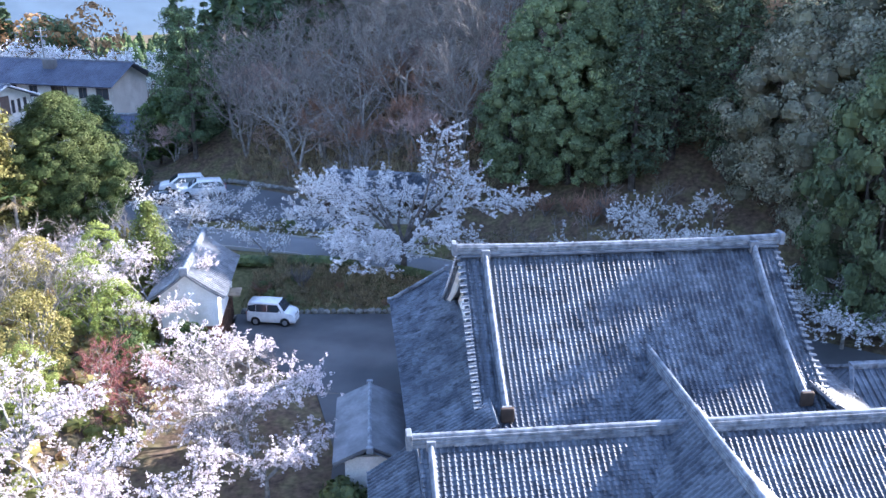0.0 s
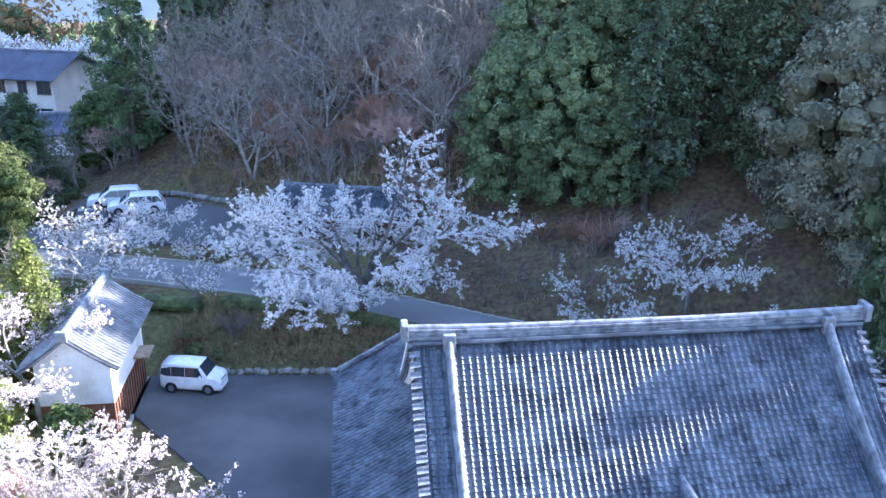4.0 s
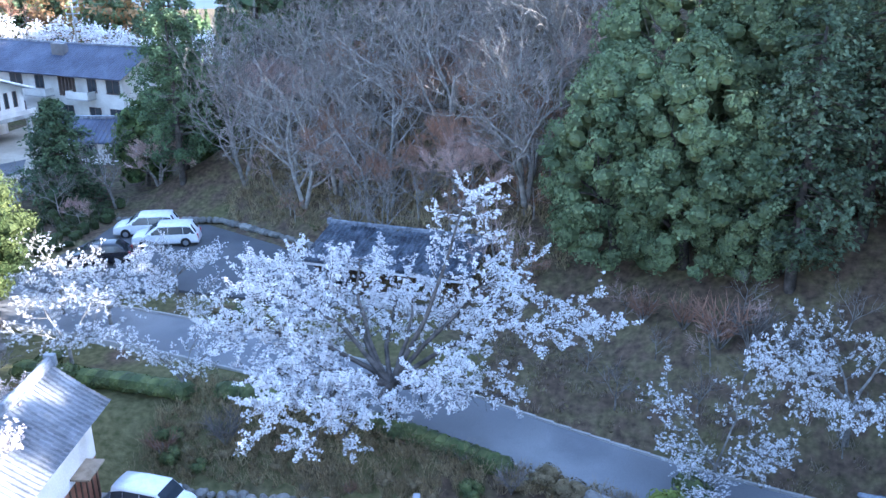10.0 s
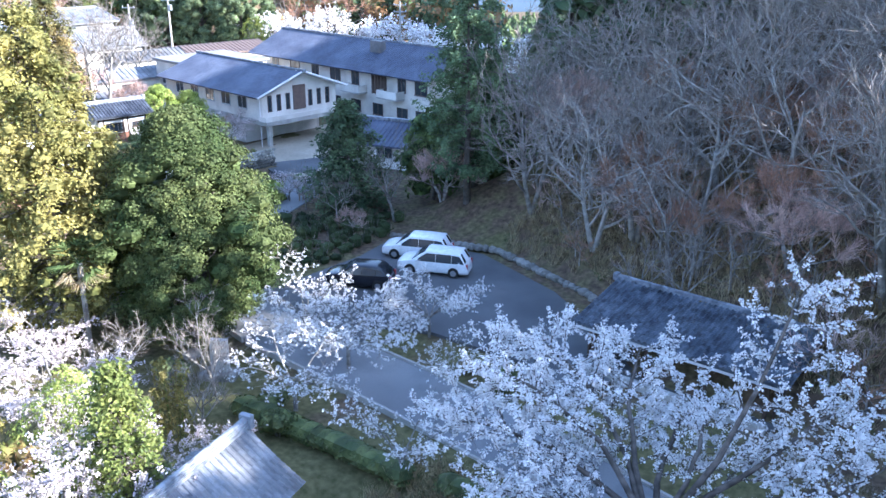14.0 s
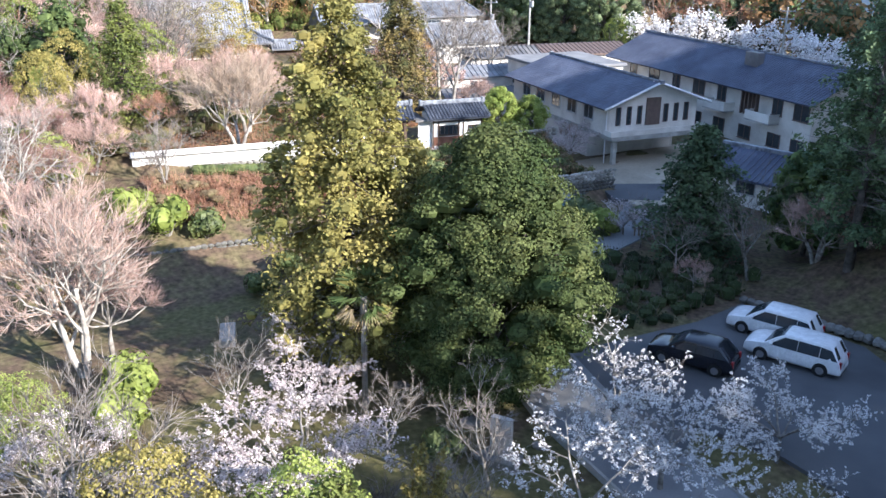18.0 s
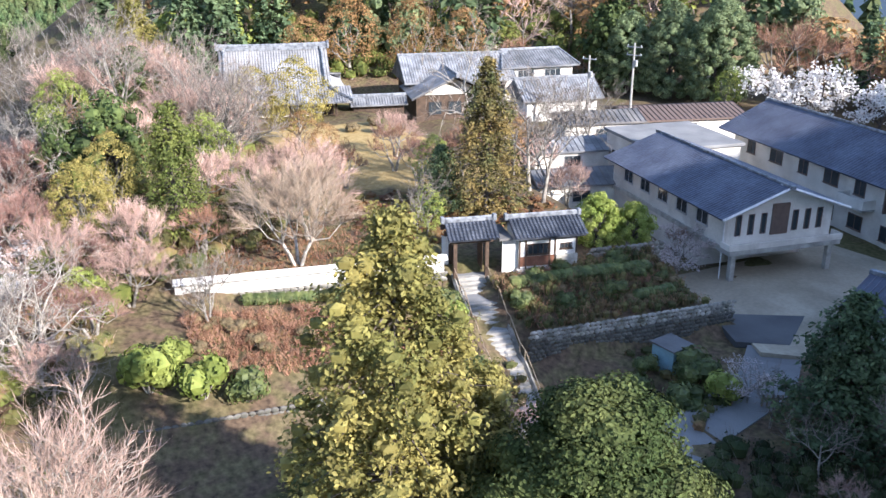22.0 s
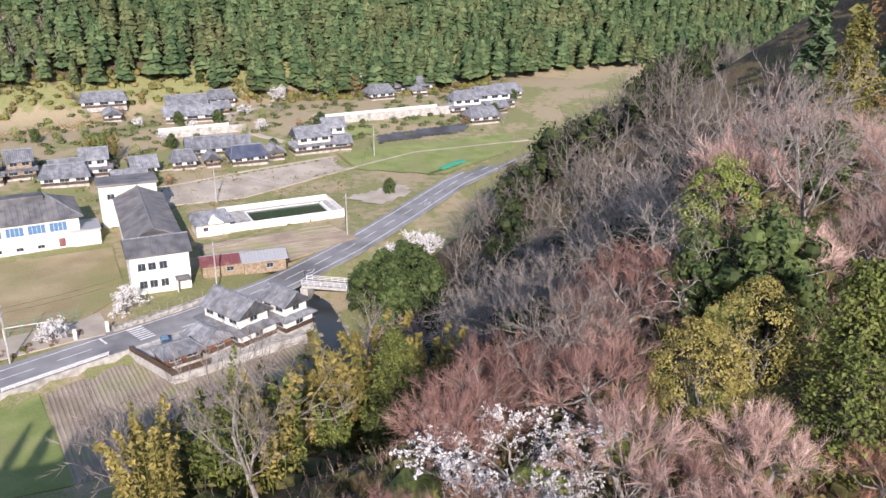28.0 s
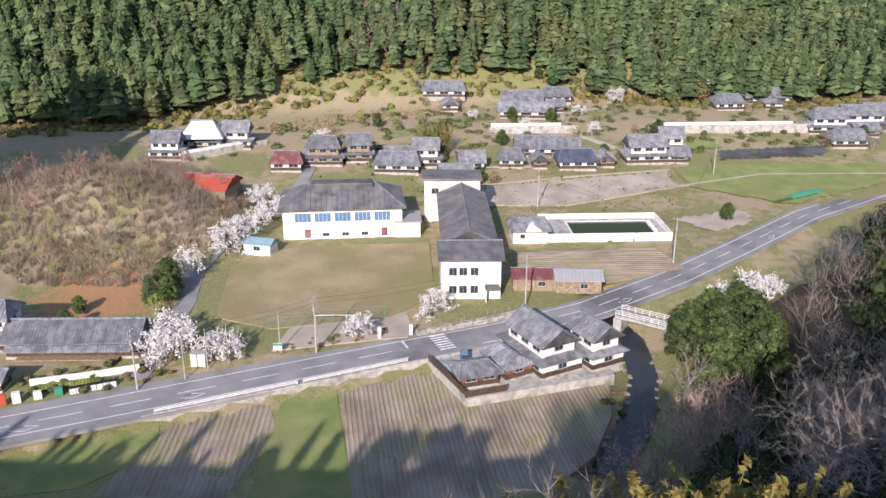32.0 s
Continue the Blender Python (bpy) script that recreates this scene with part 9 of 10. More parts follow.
part("post", box(-0.6, -0.52, -0.04, 0.04, 0, 1.9), M["metal_grey"], sign)
part("post", box(0.52, 0.6, -0.04, 0.04, 0, 1.9), M["metal_grey"], sign)
part("panel", box(-0.75, 0.75, -0.07, -0.042, 0.7, 1.9), M["metal_white"], sign)
part("panel_stripe", box(-0.72, 0.72, -0.08, -0.072, 1.4, 1.86), M["green_net"], sign)
cab = thing("roadside_cabinet", -126.0, -69.8, -40.35, 130, "cream steel cabinet beside the road", "cabinet")
part("body", add_box(bmesh.new(), -1.2, 1.2, -0.8, 0.8, 0, 2.3, 0.04), M["cream"], cab)
part("roof", add_box(bmesh.new(), -1.3, 1.3, -0.9, 0.9, 2.302, 2.42, 0.03), M["metal_grey"], cab)
goal = thing("football_goal", -150.5, -62.6, -40.2, 131, "white steel football goal", "goal")
for x in (-3.6, 3.6):
    part("post", tube([(x, 0, 0), (x, 0, 2.4)], [0.06, 0.06], 6), M["metal_white"], goal)
part("crossbar", tube([(-3.6, 0, 2.4), (3.6, 0, 2.4)], [0.06, 0.06], 6), M["metal_white"], goal)
net = thing("wire_fence", label="tall green wire fence along the playing field", category="fence")
fence_pts = along([(-140.5, -73.5, 0), (-152.5, -63.5, 0), (-161, -57.0, 0)], 2.4)
for i, (p, d) in enumerate(fence_pts):
    part("fence_post", tube([(p.x, p.y, -40.3), (p.x, p.y, -37.6)], [0.05, 0.05], 5), M["green_net"], net)
    if i + 1 < len(fence_pts):
        q = fence_pts[i + 1][0]
        for z in (-40.0, -39.2, -38.4, -37.65):
            part("fence_wire", tube([(p.x, p.y, z), (q.x, q.y, z)], [0.025, 0.025], 3), M["green_net"], net)
hedge_fence = thing("school_fence", label="yellowed wire fence on the stone bank before the school", category="fence")
for i, (p, d) in enumerate(along([(-158.5, -50.2, 0), (-170.5, -43.8, 0), (-178, -40.6, 0)], 1.6)):
    part("fence_post", tube([(p.x, p.y, -40.3), (p.x, p.y, -38.6)], [0.05, 0.05], 5), M["wood_pale"], hedge_fence)
bank2 = ribbon("school_bank", [(-157.8, -49.4), (-170, -43.0), (-178, -39.6)], 1.0, 0.0, M["stone"], lambda s: -39.5, 1.4, 2, "grey stone bank below the school fence", "bank")
for i in range(2):
    ob = part("gate_post", add_box(bmesh.new(), -0.3, 0.3, -0.3, 0.3, 0, 2.0, 0.04), M["plaster"])
    ob.matrix_basis = pose(-152.6 - i * 4.6, -53.6 + i * 3.4, -40.3, 0, 0, 130)
    tagged(ob, "white plastered school gate post", "gate post", "school gate posts")
for i in range(7):
    p, a = road_at(51 + i * 1.15, 6.5)
    bin_ob = thing("waste_bin", p.x, p.y, -40.4, a, "white and dark lidded bin at the roadside", "bin", "roadside bins")
    part("body", add_box(bmesh.new(), -0.45, 0.45, -0.4, 0.4, 0, 1.0, 0.05), M["metal_white"], bin_ob)
    part("lid", add_box(bmesh.new(), -0.48, 0.48, -0.43, 0.43, 1.002, 1.1, 0.04), M["tyre"], bin_ob)
for d, m1, lab in ((41.5, "red_metal", "red drinks vending machine"), (43, "metal_white", "white drinks vending machine"), (46.2, "metal_white", "white steel locker"), (49, "green_net", "green steel skip")):
    p, a = road_at(d, 6.9)
    v = thing("vending_machine" if "vending" in lab else "steel_box", p.x, p.y, -40.4, a, lab + " beside the road", "machine")
    part("body", add_box(bmesh.new(), -0.6, 0.6, -0.4, 0.4, 0, 1.8 if "vending" in lab else 1.3, 0.04), M[m1], v)
    part("front_panel", box(-0.5, 0.5, 0.402, 0.43, 0.6, 1.2), M["lamp_clear"], v)
gwall = ribbon("garden_fence", [(-104.5, -84.6), (-113, -79), (-118.6, -75.8)], 0.25, 0.0, M["plaster"], lambda s: -39.2, 1.4, 2, "long pale garden wall before the farmhouse", "wall")
ghedge = hedge([(-104.0, -82.6, 0), (-112, -77.4, 0)], 1.6, 1.0, "green kitchen garden row behind the wall", M["leaf_lime"], 9)
tunnel = thing("seed_tunnel", -290, -24, land(-290, -24), 160, "low green plastic seed tunnel", "tunnel")
part("cover", tube([(-6, 0, 0.3), (0, 0, 0.5), (6, 0, 0.3)], [0.9, 1.1, 0.9], 8), M["green_net"], tunnel)
for i in range(4):
    fr = thing("black_frame_bed", -281 - i * 3.2, -27 + i * 1.3, land(-281 - i * 3.2, -27 + i * 1.3), 160, "dark netted vegetable bed", "vegetable bed", "vegetable beds")
    part("net", add_box(bmesh.new(), -2.6, 2.6, -0.7, 0.7, 0, 0.5, 0.1), M["hedge"], fr)

# ---- valley trees ----
for x, y, k in ((-124.5, -74.5, 1.0), (-122, -76.5, 0.8), (-130.6, -67.4, 0.72), (-128.5, -69.2, 0.72), (-150.2, -56.6, 0.7), (-165.6, -52.4, 0.78), (-147.5, -103.6, 0.9), (-160.0, -106.6, 1.0), (-167, -110, 0.9), (-180.6, -114.8, 0.9), (-174, -112, 0.8), (-127, -79.5, 0.9), (-371.6, -94.0, 1.4), (-345, -112, 0.9), (-184, -124, 0.8)):
    plant("farcherry", x, y, k, label=CHERRY + " in the valley", group="valley cherries")
for x, y, k, kind in ((-249.0, -121.5, 1.5, "bamboo"), (-253.0, -120, 1.4, "bamboo"), (-246.0, -123.0, 1.3, "bamboo"), (-310.5, -78.3, 0.7, "round"), (-363.0, -88.0, 1.2, "farleaf"), (-352, -92, 0.8, "farleaf"), (-141, -100, 0.8, "round"), (-136, -99, 0.7, "cone"), (-138.5, -96.5, 0.6, "round"), (-133, -92.5, 0.6, "farleaf"), (-118, -98, 0.5, "round"), (-124, -104, 0.4, "round"), (-257, -32.5, 0.5, "round"), (-236, -33, 0.3, "drybush")):
    plant(kind, x, y, k)
thicket("knoll_scrub", "dense brown bare scrub on the sandy knoll", [(-122, -124), (-138, -108), (-166, -112), (-184, -126), (-196, -152), (-190, -176), (-160, -190), (-120, -180)], 1.6, 2.2, 71, M["leaf_olive"], M["scrub"], leaves=0, twigs=26, thick=0.05)
wood("knoll_trees", "small bare trees on the knoll", ["grey", "grey", "rust"], [(-124, -126), (-140, -112), (-166, -116), (-180, -128), (-190, -150), (-160, -172), (-128, -164)], 9.0, (0.5, 0.75), 72)
grove(["round", "bush", "farleaf", "grey", "farcherry", "farleaf", "bush"], [(-232, -128), (-262, -104), (-300, -78), (-330, -70), (-330, -100), (-300, -150), (-250, -180), (-220, -186)], 11, (0.35, 0.6), 72, keep=lambda x, y: noise.noise((x * 0.05, y * 0.05, 5)) > -0.2, group="village trees")
grove(["bush", "drybush", "bush"], [(-104, -90), (-118, -80), (-124, -70), (-118, -70), (-102, -80)], 2.6, (0.5, 0.9), 73, group="farmhouse garden shrubs")
grove(["drybush", "bush", "twigbush"], [(-142, -64), (-137, -62), (-155, -52), (-158, -54)], 2.4, (0.5, 0.8), 74, group="roadside shrubs")
grove(["bush", "drybush"], [(-172, -20), (-168, -12), (-160, -8), (-158, -11), (-168, -17)], 2.6, (0.5, 0.9), 75, group="riverbank shrubs")
for x, y in ((-208, -179), (-222, -140.5), (-232, -120.5), (-302, -160.5), (-310, -131), (-331, -130), (-272.5, -99), (-269.5, -84), (-288.5, -71.5), (-386, -73.5), (-365.5, -78), (-370.5, -33), (-346.5, -30), (-247, -105.5), (-229, -97), (-194.5, -177.5)):
    for k in range(5):
        a = x * 3.1 + k * 1.35
        r = 10.5 + 2.5 * math.sin(a * 3)
        plant(("bush", "farleaf", "round", "bush", "farleaf", "limebush", "grey")[int(abs(x) + k * 3) % 7], x + math.cos(a) * r, y + math.sin(a) * r, 0.34 + 0.2 * (k % 3) if k % 2 else 0.5, group="village garden plants")
thicket("meadow_tufts", "rough grass and weeds on the valley banks", [(-206, -60), (-232, -40), (-280, -50), (-300, -72), (-262, -104), (-236, -118), (-214, -104), (-202, -76)], 3.0, 0.6, 76, M["leaf_fresh"], M["dry"], leaves=8, size=0.45, twigs=10, fill=0.35, thick=0.07)
thicket("village_gardens", "clipped shrubs and kitchen plants round the village houses", [(-196, -168), (-222, -134), (-240, -112), (-268, -84), (-300, -62), (-352, -26), (-392, -26), (-392, -80), (-340, -112), (-318, -140), (-290, -168), (-214, -190)], 2.6, 1.5, 78, M["hedge"], M["scrub"], leaves=13, size=0.5, twigs=3, fill=0.16, thick=0.06)
thicket("bank_grass", "yellow-brown dry grass on the bank under the forest", [(-232, -186), (-262, -176), (-292, -160), (-302, -148), (-282, -152), (-256, -164), (-232, -172)], 2.0, 0.8, 79, M["dry"], M["dry"], leaves=8, size=0.5, twigs=10, fill=0.7, thick=0.07)
wood("forest_bare_patch", "bare grey trees in a gap of the cedar forest", ["grey", "pink", "grey"], [(-286, -186), (-316, -176), (-352, -214), (-344, -236), (-318, -222)], 6.0, (0.9, 1.3), 80)
thicket("forest_edge", "yellowish bare scrub along the forest's foot", [(-150, -250), (-204, -206), (-262, -188), (-294, -168), (-334, -128), (-354, -92), (-380, -60), (-414, -36), (-420, -46), (-388, -72), (-362, -104), (-342, -142), (-300, -186), (-264, -206), (-206, -226), (-154, -268)], 3.2, 2.6, 77, M["leaf_fresh"], M["scrub"], leaves=10, size=0.8, twigs=10, fill=0.7, thick=0.07)

# ---- trees and shrubs of the hill ----
# round the lane and the yard
plant("oldcherry", -2.4, 60.4, 1.0, 0, pick=0, label="old spreading cherry in full pale blossom beside the lane", group="cherries by the lane")
for kind, x, y, k, turn, pick, tall in (("layered", -20.8, 66.4, 0.78, 140, 0, 1.1), ("sparse", -13.0, 60.5, 0.7, 80, 1, 1.0), ("sparse", -24.6, 67.4, 0.8, 30, 1, 1.1), ("layered", -19.8, 71.9, 0.62, 200, 0, 1.15), ("sparse", -20.4, 62.2, 0.9, 10, 0, 0.9), ("sparse", 11.9, 61.0, 0.9, 10, 0, 1.0), ("sparse", 11.4, 59.6, 0.5, 150, 1, 0.8), ("layered", 17.5, 63.6, 0.95, 250, 0, 1.2), ("layered", 24.0, 58.0, 0.85, 170, 1, 1.0), ("layered", 27.5, 53.0, 0.9, 300, 0, 1.0), ("layered", 20.5, 56.2, 0.6, 40, 1, 1.0), ("sparse", -15.8, 68.2, 0.5, 310, 0, 1.0)):
    plant(kind, x, y, k, turn, pick=pick, tall=tall, label=("thin cherry tree with scattered pale blossom" if kind == "sparse" else "spreading cherry tree in pale blossom") + " beside the lane", group="cherries by the lane")
# the sunny garden west of the yard
for x, y, k, turn, pick in ((-7.6, 37.2, 1.05, 40, 0), (-12.4, 42.0, 0.7, 100, 1), (-5.4, 33.2, 0.75, 70, 2), (-16.5, 32.0, 0.9, 190, 1), (-20.5, 50.5, 0.85, 160, 2), (-9.0, 27.2, 0.85, 220, 1), (-13.2, 29.0, 0.8, 280, 0), (-16.2, 47.6, 0.95, 330, 2), (-18.8, 54.4, 0.6, 120, 0), (-26.5, 54.0, 0.8, 15, 1)):
    plant("cherry", x, y, k, turn, pick=pick, label=CHERRY + " in the sunny garden", group="garden cherries")
for x, y, k, kind in ((-18.2, 51.8, 0.85, "brightcone"), (-20.6, 47.2, 0.75, "lime"), (-17.2, 44.2, 0.7, "lime"), (-22.0, 52.5, 0.8, "lime"), (-21.5, 43.5, 0.7, "grey"), (-13.8, 38.4, 0.72, "red"), (-16.4, 40.2, 0.55, "red"), (-13.6, 45.4, 0.4, "round"), (-16.2, 43.2, 0.32, "round"), (-20, 39.5, 0.75, "yellow"), (-22.5, 57, 0.6, "bamboo"), (-18.8, 36.8, 0.6, "lime"), (-9.5, 38.4, 0.6, "grey"), (-24.5, 48.5, 0.75, "yellow"), (-8.3, 33.6, 0.55, "grey"), (-27, 47, 0.8, "grey"), (-23, 38, 0.7, "lime")):
    plant(kind, x, y, k)
plant("bush", -1.6, 32.8, 1.2), plant("bush", -19.5, 60.2, 0.9), plant("bush", -21.2, 61.5, 0.8)
# lawn, palm, great evergreens
plant("greatcamphor", -31.3, 65.8, 1.22, 30, pick=0, tall=0.83, label="broad dark green camphor tree with a rounded crown on the lawn")
plant("greatcamphor", -29.4, 64.0, 0.7, 200, pick=1)
plant("greatcamphor", -34.4, 67.8, 0.6, 100, pick=1)
plant("greatgold", -36.2, 60.9, 1.14, 10, pick=0, label="tall golden green cedar with drooping sprays on the lawn")
plant("gold", -36.6, 64.8, 0.72, 120, pick=1)
plant("maple", -41.8, 49.7, 1.02, 70, label="leafless sunlit maple with pale trunks at the lawn's edge")
plant("pink", -42.6, 51.2, 0.85, 200, pick=1)
for x, y, k, kind in ((-31.5, 47.5, 0.5, "cherry"), (-34.5, 46.5, 0.6, "lime"), (-29.0, 50.2, 0.45, "cherry"), (-33.0, 44.5, 0.5, "cherry"), (-37.0, 45.5, 0.5, "lime")):
    plant(kind, x, y, k)
plant("cherry", -34.0, 58.6, 0.6, 40, pick=2), plant("cherry", -36.6, 63.0, 0.55, 300, pick=1), plant("cherry", -31.5, 56.6, 0.5, 100, pick=0)
for x, y, k in ((-24.4, 61.0, 0.45), (-22.6, 58.4, 0.4), (-28.0, 58.6, 0.4), (-33.5, 54.2, 0.45)):
    plant("grey", x, y, k)
for x, y, k, kind in ((-38, 51, 1.3, "limebush"), (-35.5, 50, 1.2, "limebush"), (-32, 48.6, 1.0, "bush"), (-47, 50, 1.2, "drybush"), (-30.6, 51.6, 1.0, "drybush"), (-27, 60.6, 0.9, "bush"), (-20.4, 58.4, 0.9, "twigbush"), (-25.5, 57, 0.9, "twigbush"), (-12.6, 57.6, 1.2, "twigbush"), (-9.8, 58.4, 1.3, "twigbush"), (-13.6, 69.2, 0.9, "bush"), (-15.8, 69.8, 0.7, "drybush"), (-11.2, 68.0, 0.6, "drybush"), (3.5, 58.2, 0.9, "twigbush"), (6.0, 58.6, 0.9, "drybush"), (11.0, 60.0, 0.9, "bush"), (9.9, 58.6, 0.8, "limebush"), (4.8, 59.4, 0.8, "drybush"), (12.2, 68.4, 2.2, "twigbush"), (13.6, 68.0, 1.7, "twigbush"), (10.5, 70, 1.5, "twigbush"), (15.2, 67.4, 1.2, "twigbush"), (8.4, 71, 1.4, "twigbush")):
    plant(kind, x, y, k)
rnd = random.Random(17)
for i in range(110):
    x, y = rnd.uniform(-13, 11), rnd.uniform(56.6, 59.4)
    plant("tuft", x, y, rnd.uniform(0.5, 1.0), group="dry grass tufts")
for i in range(26):
    x, y = rnd.uniform(-13, 10), rnd.uniform(56.9, 59.6)
    plant(("drybush", "twigbush", "bush")[i % 3], x, y, rnd.uniform(0.3, 0.6), group="shrubs on the bank")
for i in range(34):
    x, y = rnd.uniform(-58.5, -54), rnd.uniform(78, 90)
    plant(("drybush", "twigbush", "tuft", "bush")[i % 4], x, y, rnd.uniform(0.5, 0.9), group="terrace shrubs")

# palm
palm = thing("palm_tree", -32.2, 59.7, land(-32.2, 59.7), 0, "slim fan palm with a shaggy trunk and green fan leaves", "palm")
part("trunk", tube([(0, 0, -0.3), (0.05, 0, 2), (0, 0.08, 5.4)], [0.17, 0.13, 0.16], 8), M["bark"], palm)
rnd = random.Random(3)
for i in range(26):
    fan, a, e = Soup(), i * 2.4, rnd.uniform(-0.9, 0.9)
    way = Vector((math.cos(a) * math.cos(e), math.sin(a) * math.cos(e), math.sin(e)))
    c = Vector((0, 0.08, 5.5)) + way * 0.9
    fan.spike(Vector((0, 0.08, 5.4)), way, 0.02, rnd)
    for k in range(11):
        d = (way + way.cross(Vector((0, 0, 1))).normalized() * (k - 5) * 0.24 + Vector((0, 0, -0.25))).normalized()
        fan.spike(c, d * 0.85, 0.05, rnd)
    mpart("leaf", fan.mesh("leaf", M["leaf"] if e > -0.4 else M["dry"]), palm)

# wooded hillside above the car park
EVER = "broad dark evergreen with a dense rounded crown on the hillside"
for x, y, k in ((6.6, 75.6, 0.95), (10.4, 74.0, 0.95), (9.0, 80.5, 1.1), (14.0, 78.0, 1.0), (13.4, 72.6, 0.7)):
    plant("camphor", x, y, k, label=EVER, group="hillside evergreens")
for x, y, k, kind in ((15.5, 71, 1.05, "finecedar"), (19, 73.5, 1.2, "finecedar"), (16.5, 77, 1.25, "finecedar"), (23, 71, 1.2, "finecedar"), (21, 78, 1.3, "finecedar"), (26.5, 66, 1.05, "oak"), (30, 61.5, 1.15, "oak"), (33, 66, 1.2, "oak"), (29, 72, 1.4, "finecedar"), (30.5, 56.5, 1.15, "tallcamphor"), (35.5, 54.5, 1.2, "oak"), (42, 56.5, 1.3, "oak"), (38, 63, 1.3, "oak"), (25, 82, 1.2, "finecedar"), (32, 78, 1.3, "finecedar"), (40, 70, 1.6, "round")):
    plant(kind.replace("tall", ""), x, y, k, tall=1.35 if "tall" in kind else 1.0, group="hillside evergreens")
grove(["hillbare", "hillbare", "hillbare", "pink", "grey", "hillbare", "rust"], [(-24, 88), (-16, 84), (-8, 80), (1, 76), (5, 81), (6, 96), (-6, 108), (-30, 104)], 3.7, (0.8, 1.2), 21, group="bare hillside trees")
# cedars mostly out of view, added at the height that shades stairs and terrace
wood("hillside_wood", "mostly unseen cedars and bare trees high on the hillside, added for their shade", ["cedar", "cedar", "grey", "cedar", "round"], [(-34, 98), (-28, 96), (-6, 102), (8, 98), (14, 84), (28, 84), (40, 110), (0, 130), (-30, 128)], 5.4, (1.02, 1.16), 22)
# unseen evergreens, added and sized to shade the upper roof and the old cherry
wood("hilltop_wood", "unseen dark evergreens added on the hilltop to shade the great roof", ["cedar", "cedar", "cedar", "round"], [(46, 62), (58, 58), (78, 60), (74, 98), (44, 94)], 6.0, (1.08, 1.22), 23)
for x, y, k in ((-29.0, 89.5, 0.95), (-31.5, 94.5, 1.1)):
    plant("pine", x, y, k, label="tall pine with layered dark boughs at the hill's foot")
plant("cone", -38.3, 86.8, 1.3, tall=0.82, label="dense dark conical evergreen beside the drive")
for x, y, k, kind in ((-33.5, 86.5, 0.6, "grey"), (-31.5, 90, 0.7, "pink"), (-36.5, 83.5, 0.4, "grey"), (-34.5, 93, 0.8, "round"), (-31, 97, 0.9, "round"), (-41, 84.8, 0.35, "grey"), (-33.6, 81.8, 0.4, "pink"), (-36.6, 96.2, 0.35, "cherry"), (-38.6, 97.2, 0.3, "rust"), (-43.5, 85.6, 0.4, "cherry"), (-60.8, 95.2, 0.55, "cherry"), (-59.2, 93.6, 0.5, "cherry"), (-62.6, 96.6, 0.5, "pink"), (-45.0, 71.8, 0.4, "pink")):
    plant(kind, x, y, k)
for x, y, k in ((-61.4, 87.6, 1.0), (-60.4, 90.2, 0.85)):
    plant("terrace_bush", x, y, k, label="leafy bright green evergreen shrub on the terrace wall")
# temple garden behind the white wall
plant("paledome", -66.0, 66.3, 1.0, 30, pick=0, label="large leafless tree with lichened pale limbs in the temple garden")
plant("pink", -70.5, 68.6, 0.95, 20, pick=0), plant("pink", -76, 70, 1.0, 140, pick=2)
plant("brightcone", -70.4, 59.4, 1.05, label="bright green conical evergreen in the wooded garden")
for x, y, k, kind in ((-70.2, 53.6, 0.72, "yellow"), (-73.0, 55.8, 0.72, "yellow"), (-66.6, 51.4, 0.8, "pink"), (-67.0, 56.2, 0.7, "pink"), (-67.6, 60.5, 0.65, "rust"), (-64.4, 55.2, 0.65, "pink"), (-62.6, 52.4, 0.55, "lime"), (-66.4, 46.6, 0.95, "layered"), (-63.6, 47.0, 0.7, "layered"), (-62.2, 46.6, 0.8, "rust"), (-60.2, 49.6, 0.7, "rust"), (-58.6, 45.4, 0.7, "rust"), (-82, 92.5, 0.9, "grey"), (-84.5, 97, 0.85, "pink"), (-89, 105.5, 0.9, "grey"), (-75.5, 94.5, 0.7, "pink"), (-86, 94, 0.8, "orange"), (-95, 100, 0.7, "pink"), (-56.4, 50.0, 0.6, "pink"), (-54.2, 46.2, 0.7, "rust"), (-60.8, 59.1, 0.5, "grey"), (-62.3, 71.0, 0.4, "grey"), (-70.6, 83.4, 1.0, "browncedar"), (-72.6, 80.4, 0.72, "cone"), (-75.5, 90.5, 1.1, "grey"), (-71.0, 89.0, 1.0, "grey"), (-86.5, 82.2, 0.8, "rust"), (-91.5, 84.4, 0.75, "pink"), (-82.5, 82.8, 0.7, "rosy"), (-68.4, 77.2, 0.55, "lime"), (-67.0, 75.6, 0.55, "grey"), (-77.5, 82.0, 0.75, "lime"), (-81, 86.5, 0.85, "rust"), (-86, 90, 0.8, "rust"), (-91, 93.5, 0.75, "rust"), (-98.0, 76.5, 1.15, "yellow"), (-101, 72.5, 1.0, "yellow")):
    plant(kind, x, y, k)
plant("pale", -95.5, 95.6, 0.8, 10, pick=1, tall=1.45, label="tall leafless pale ginkgo before the temple quarters")
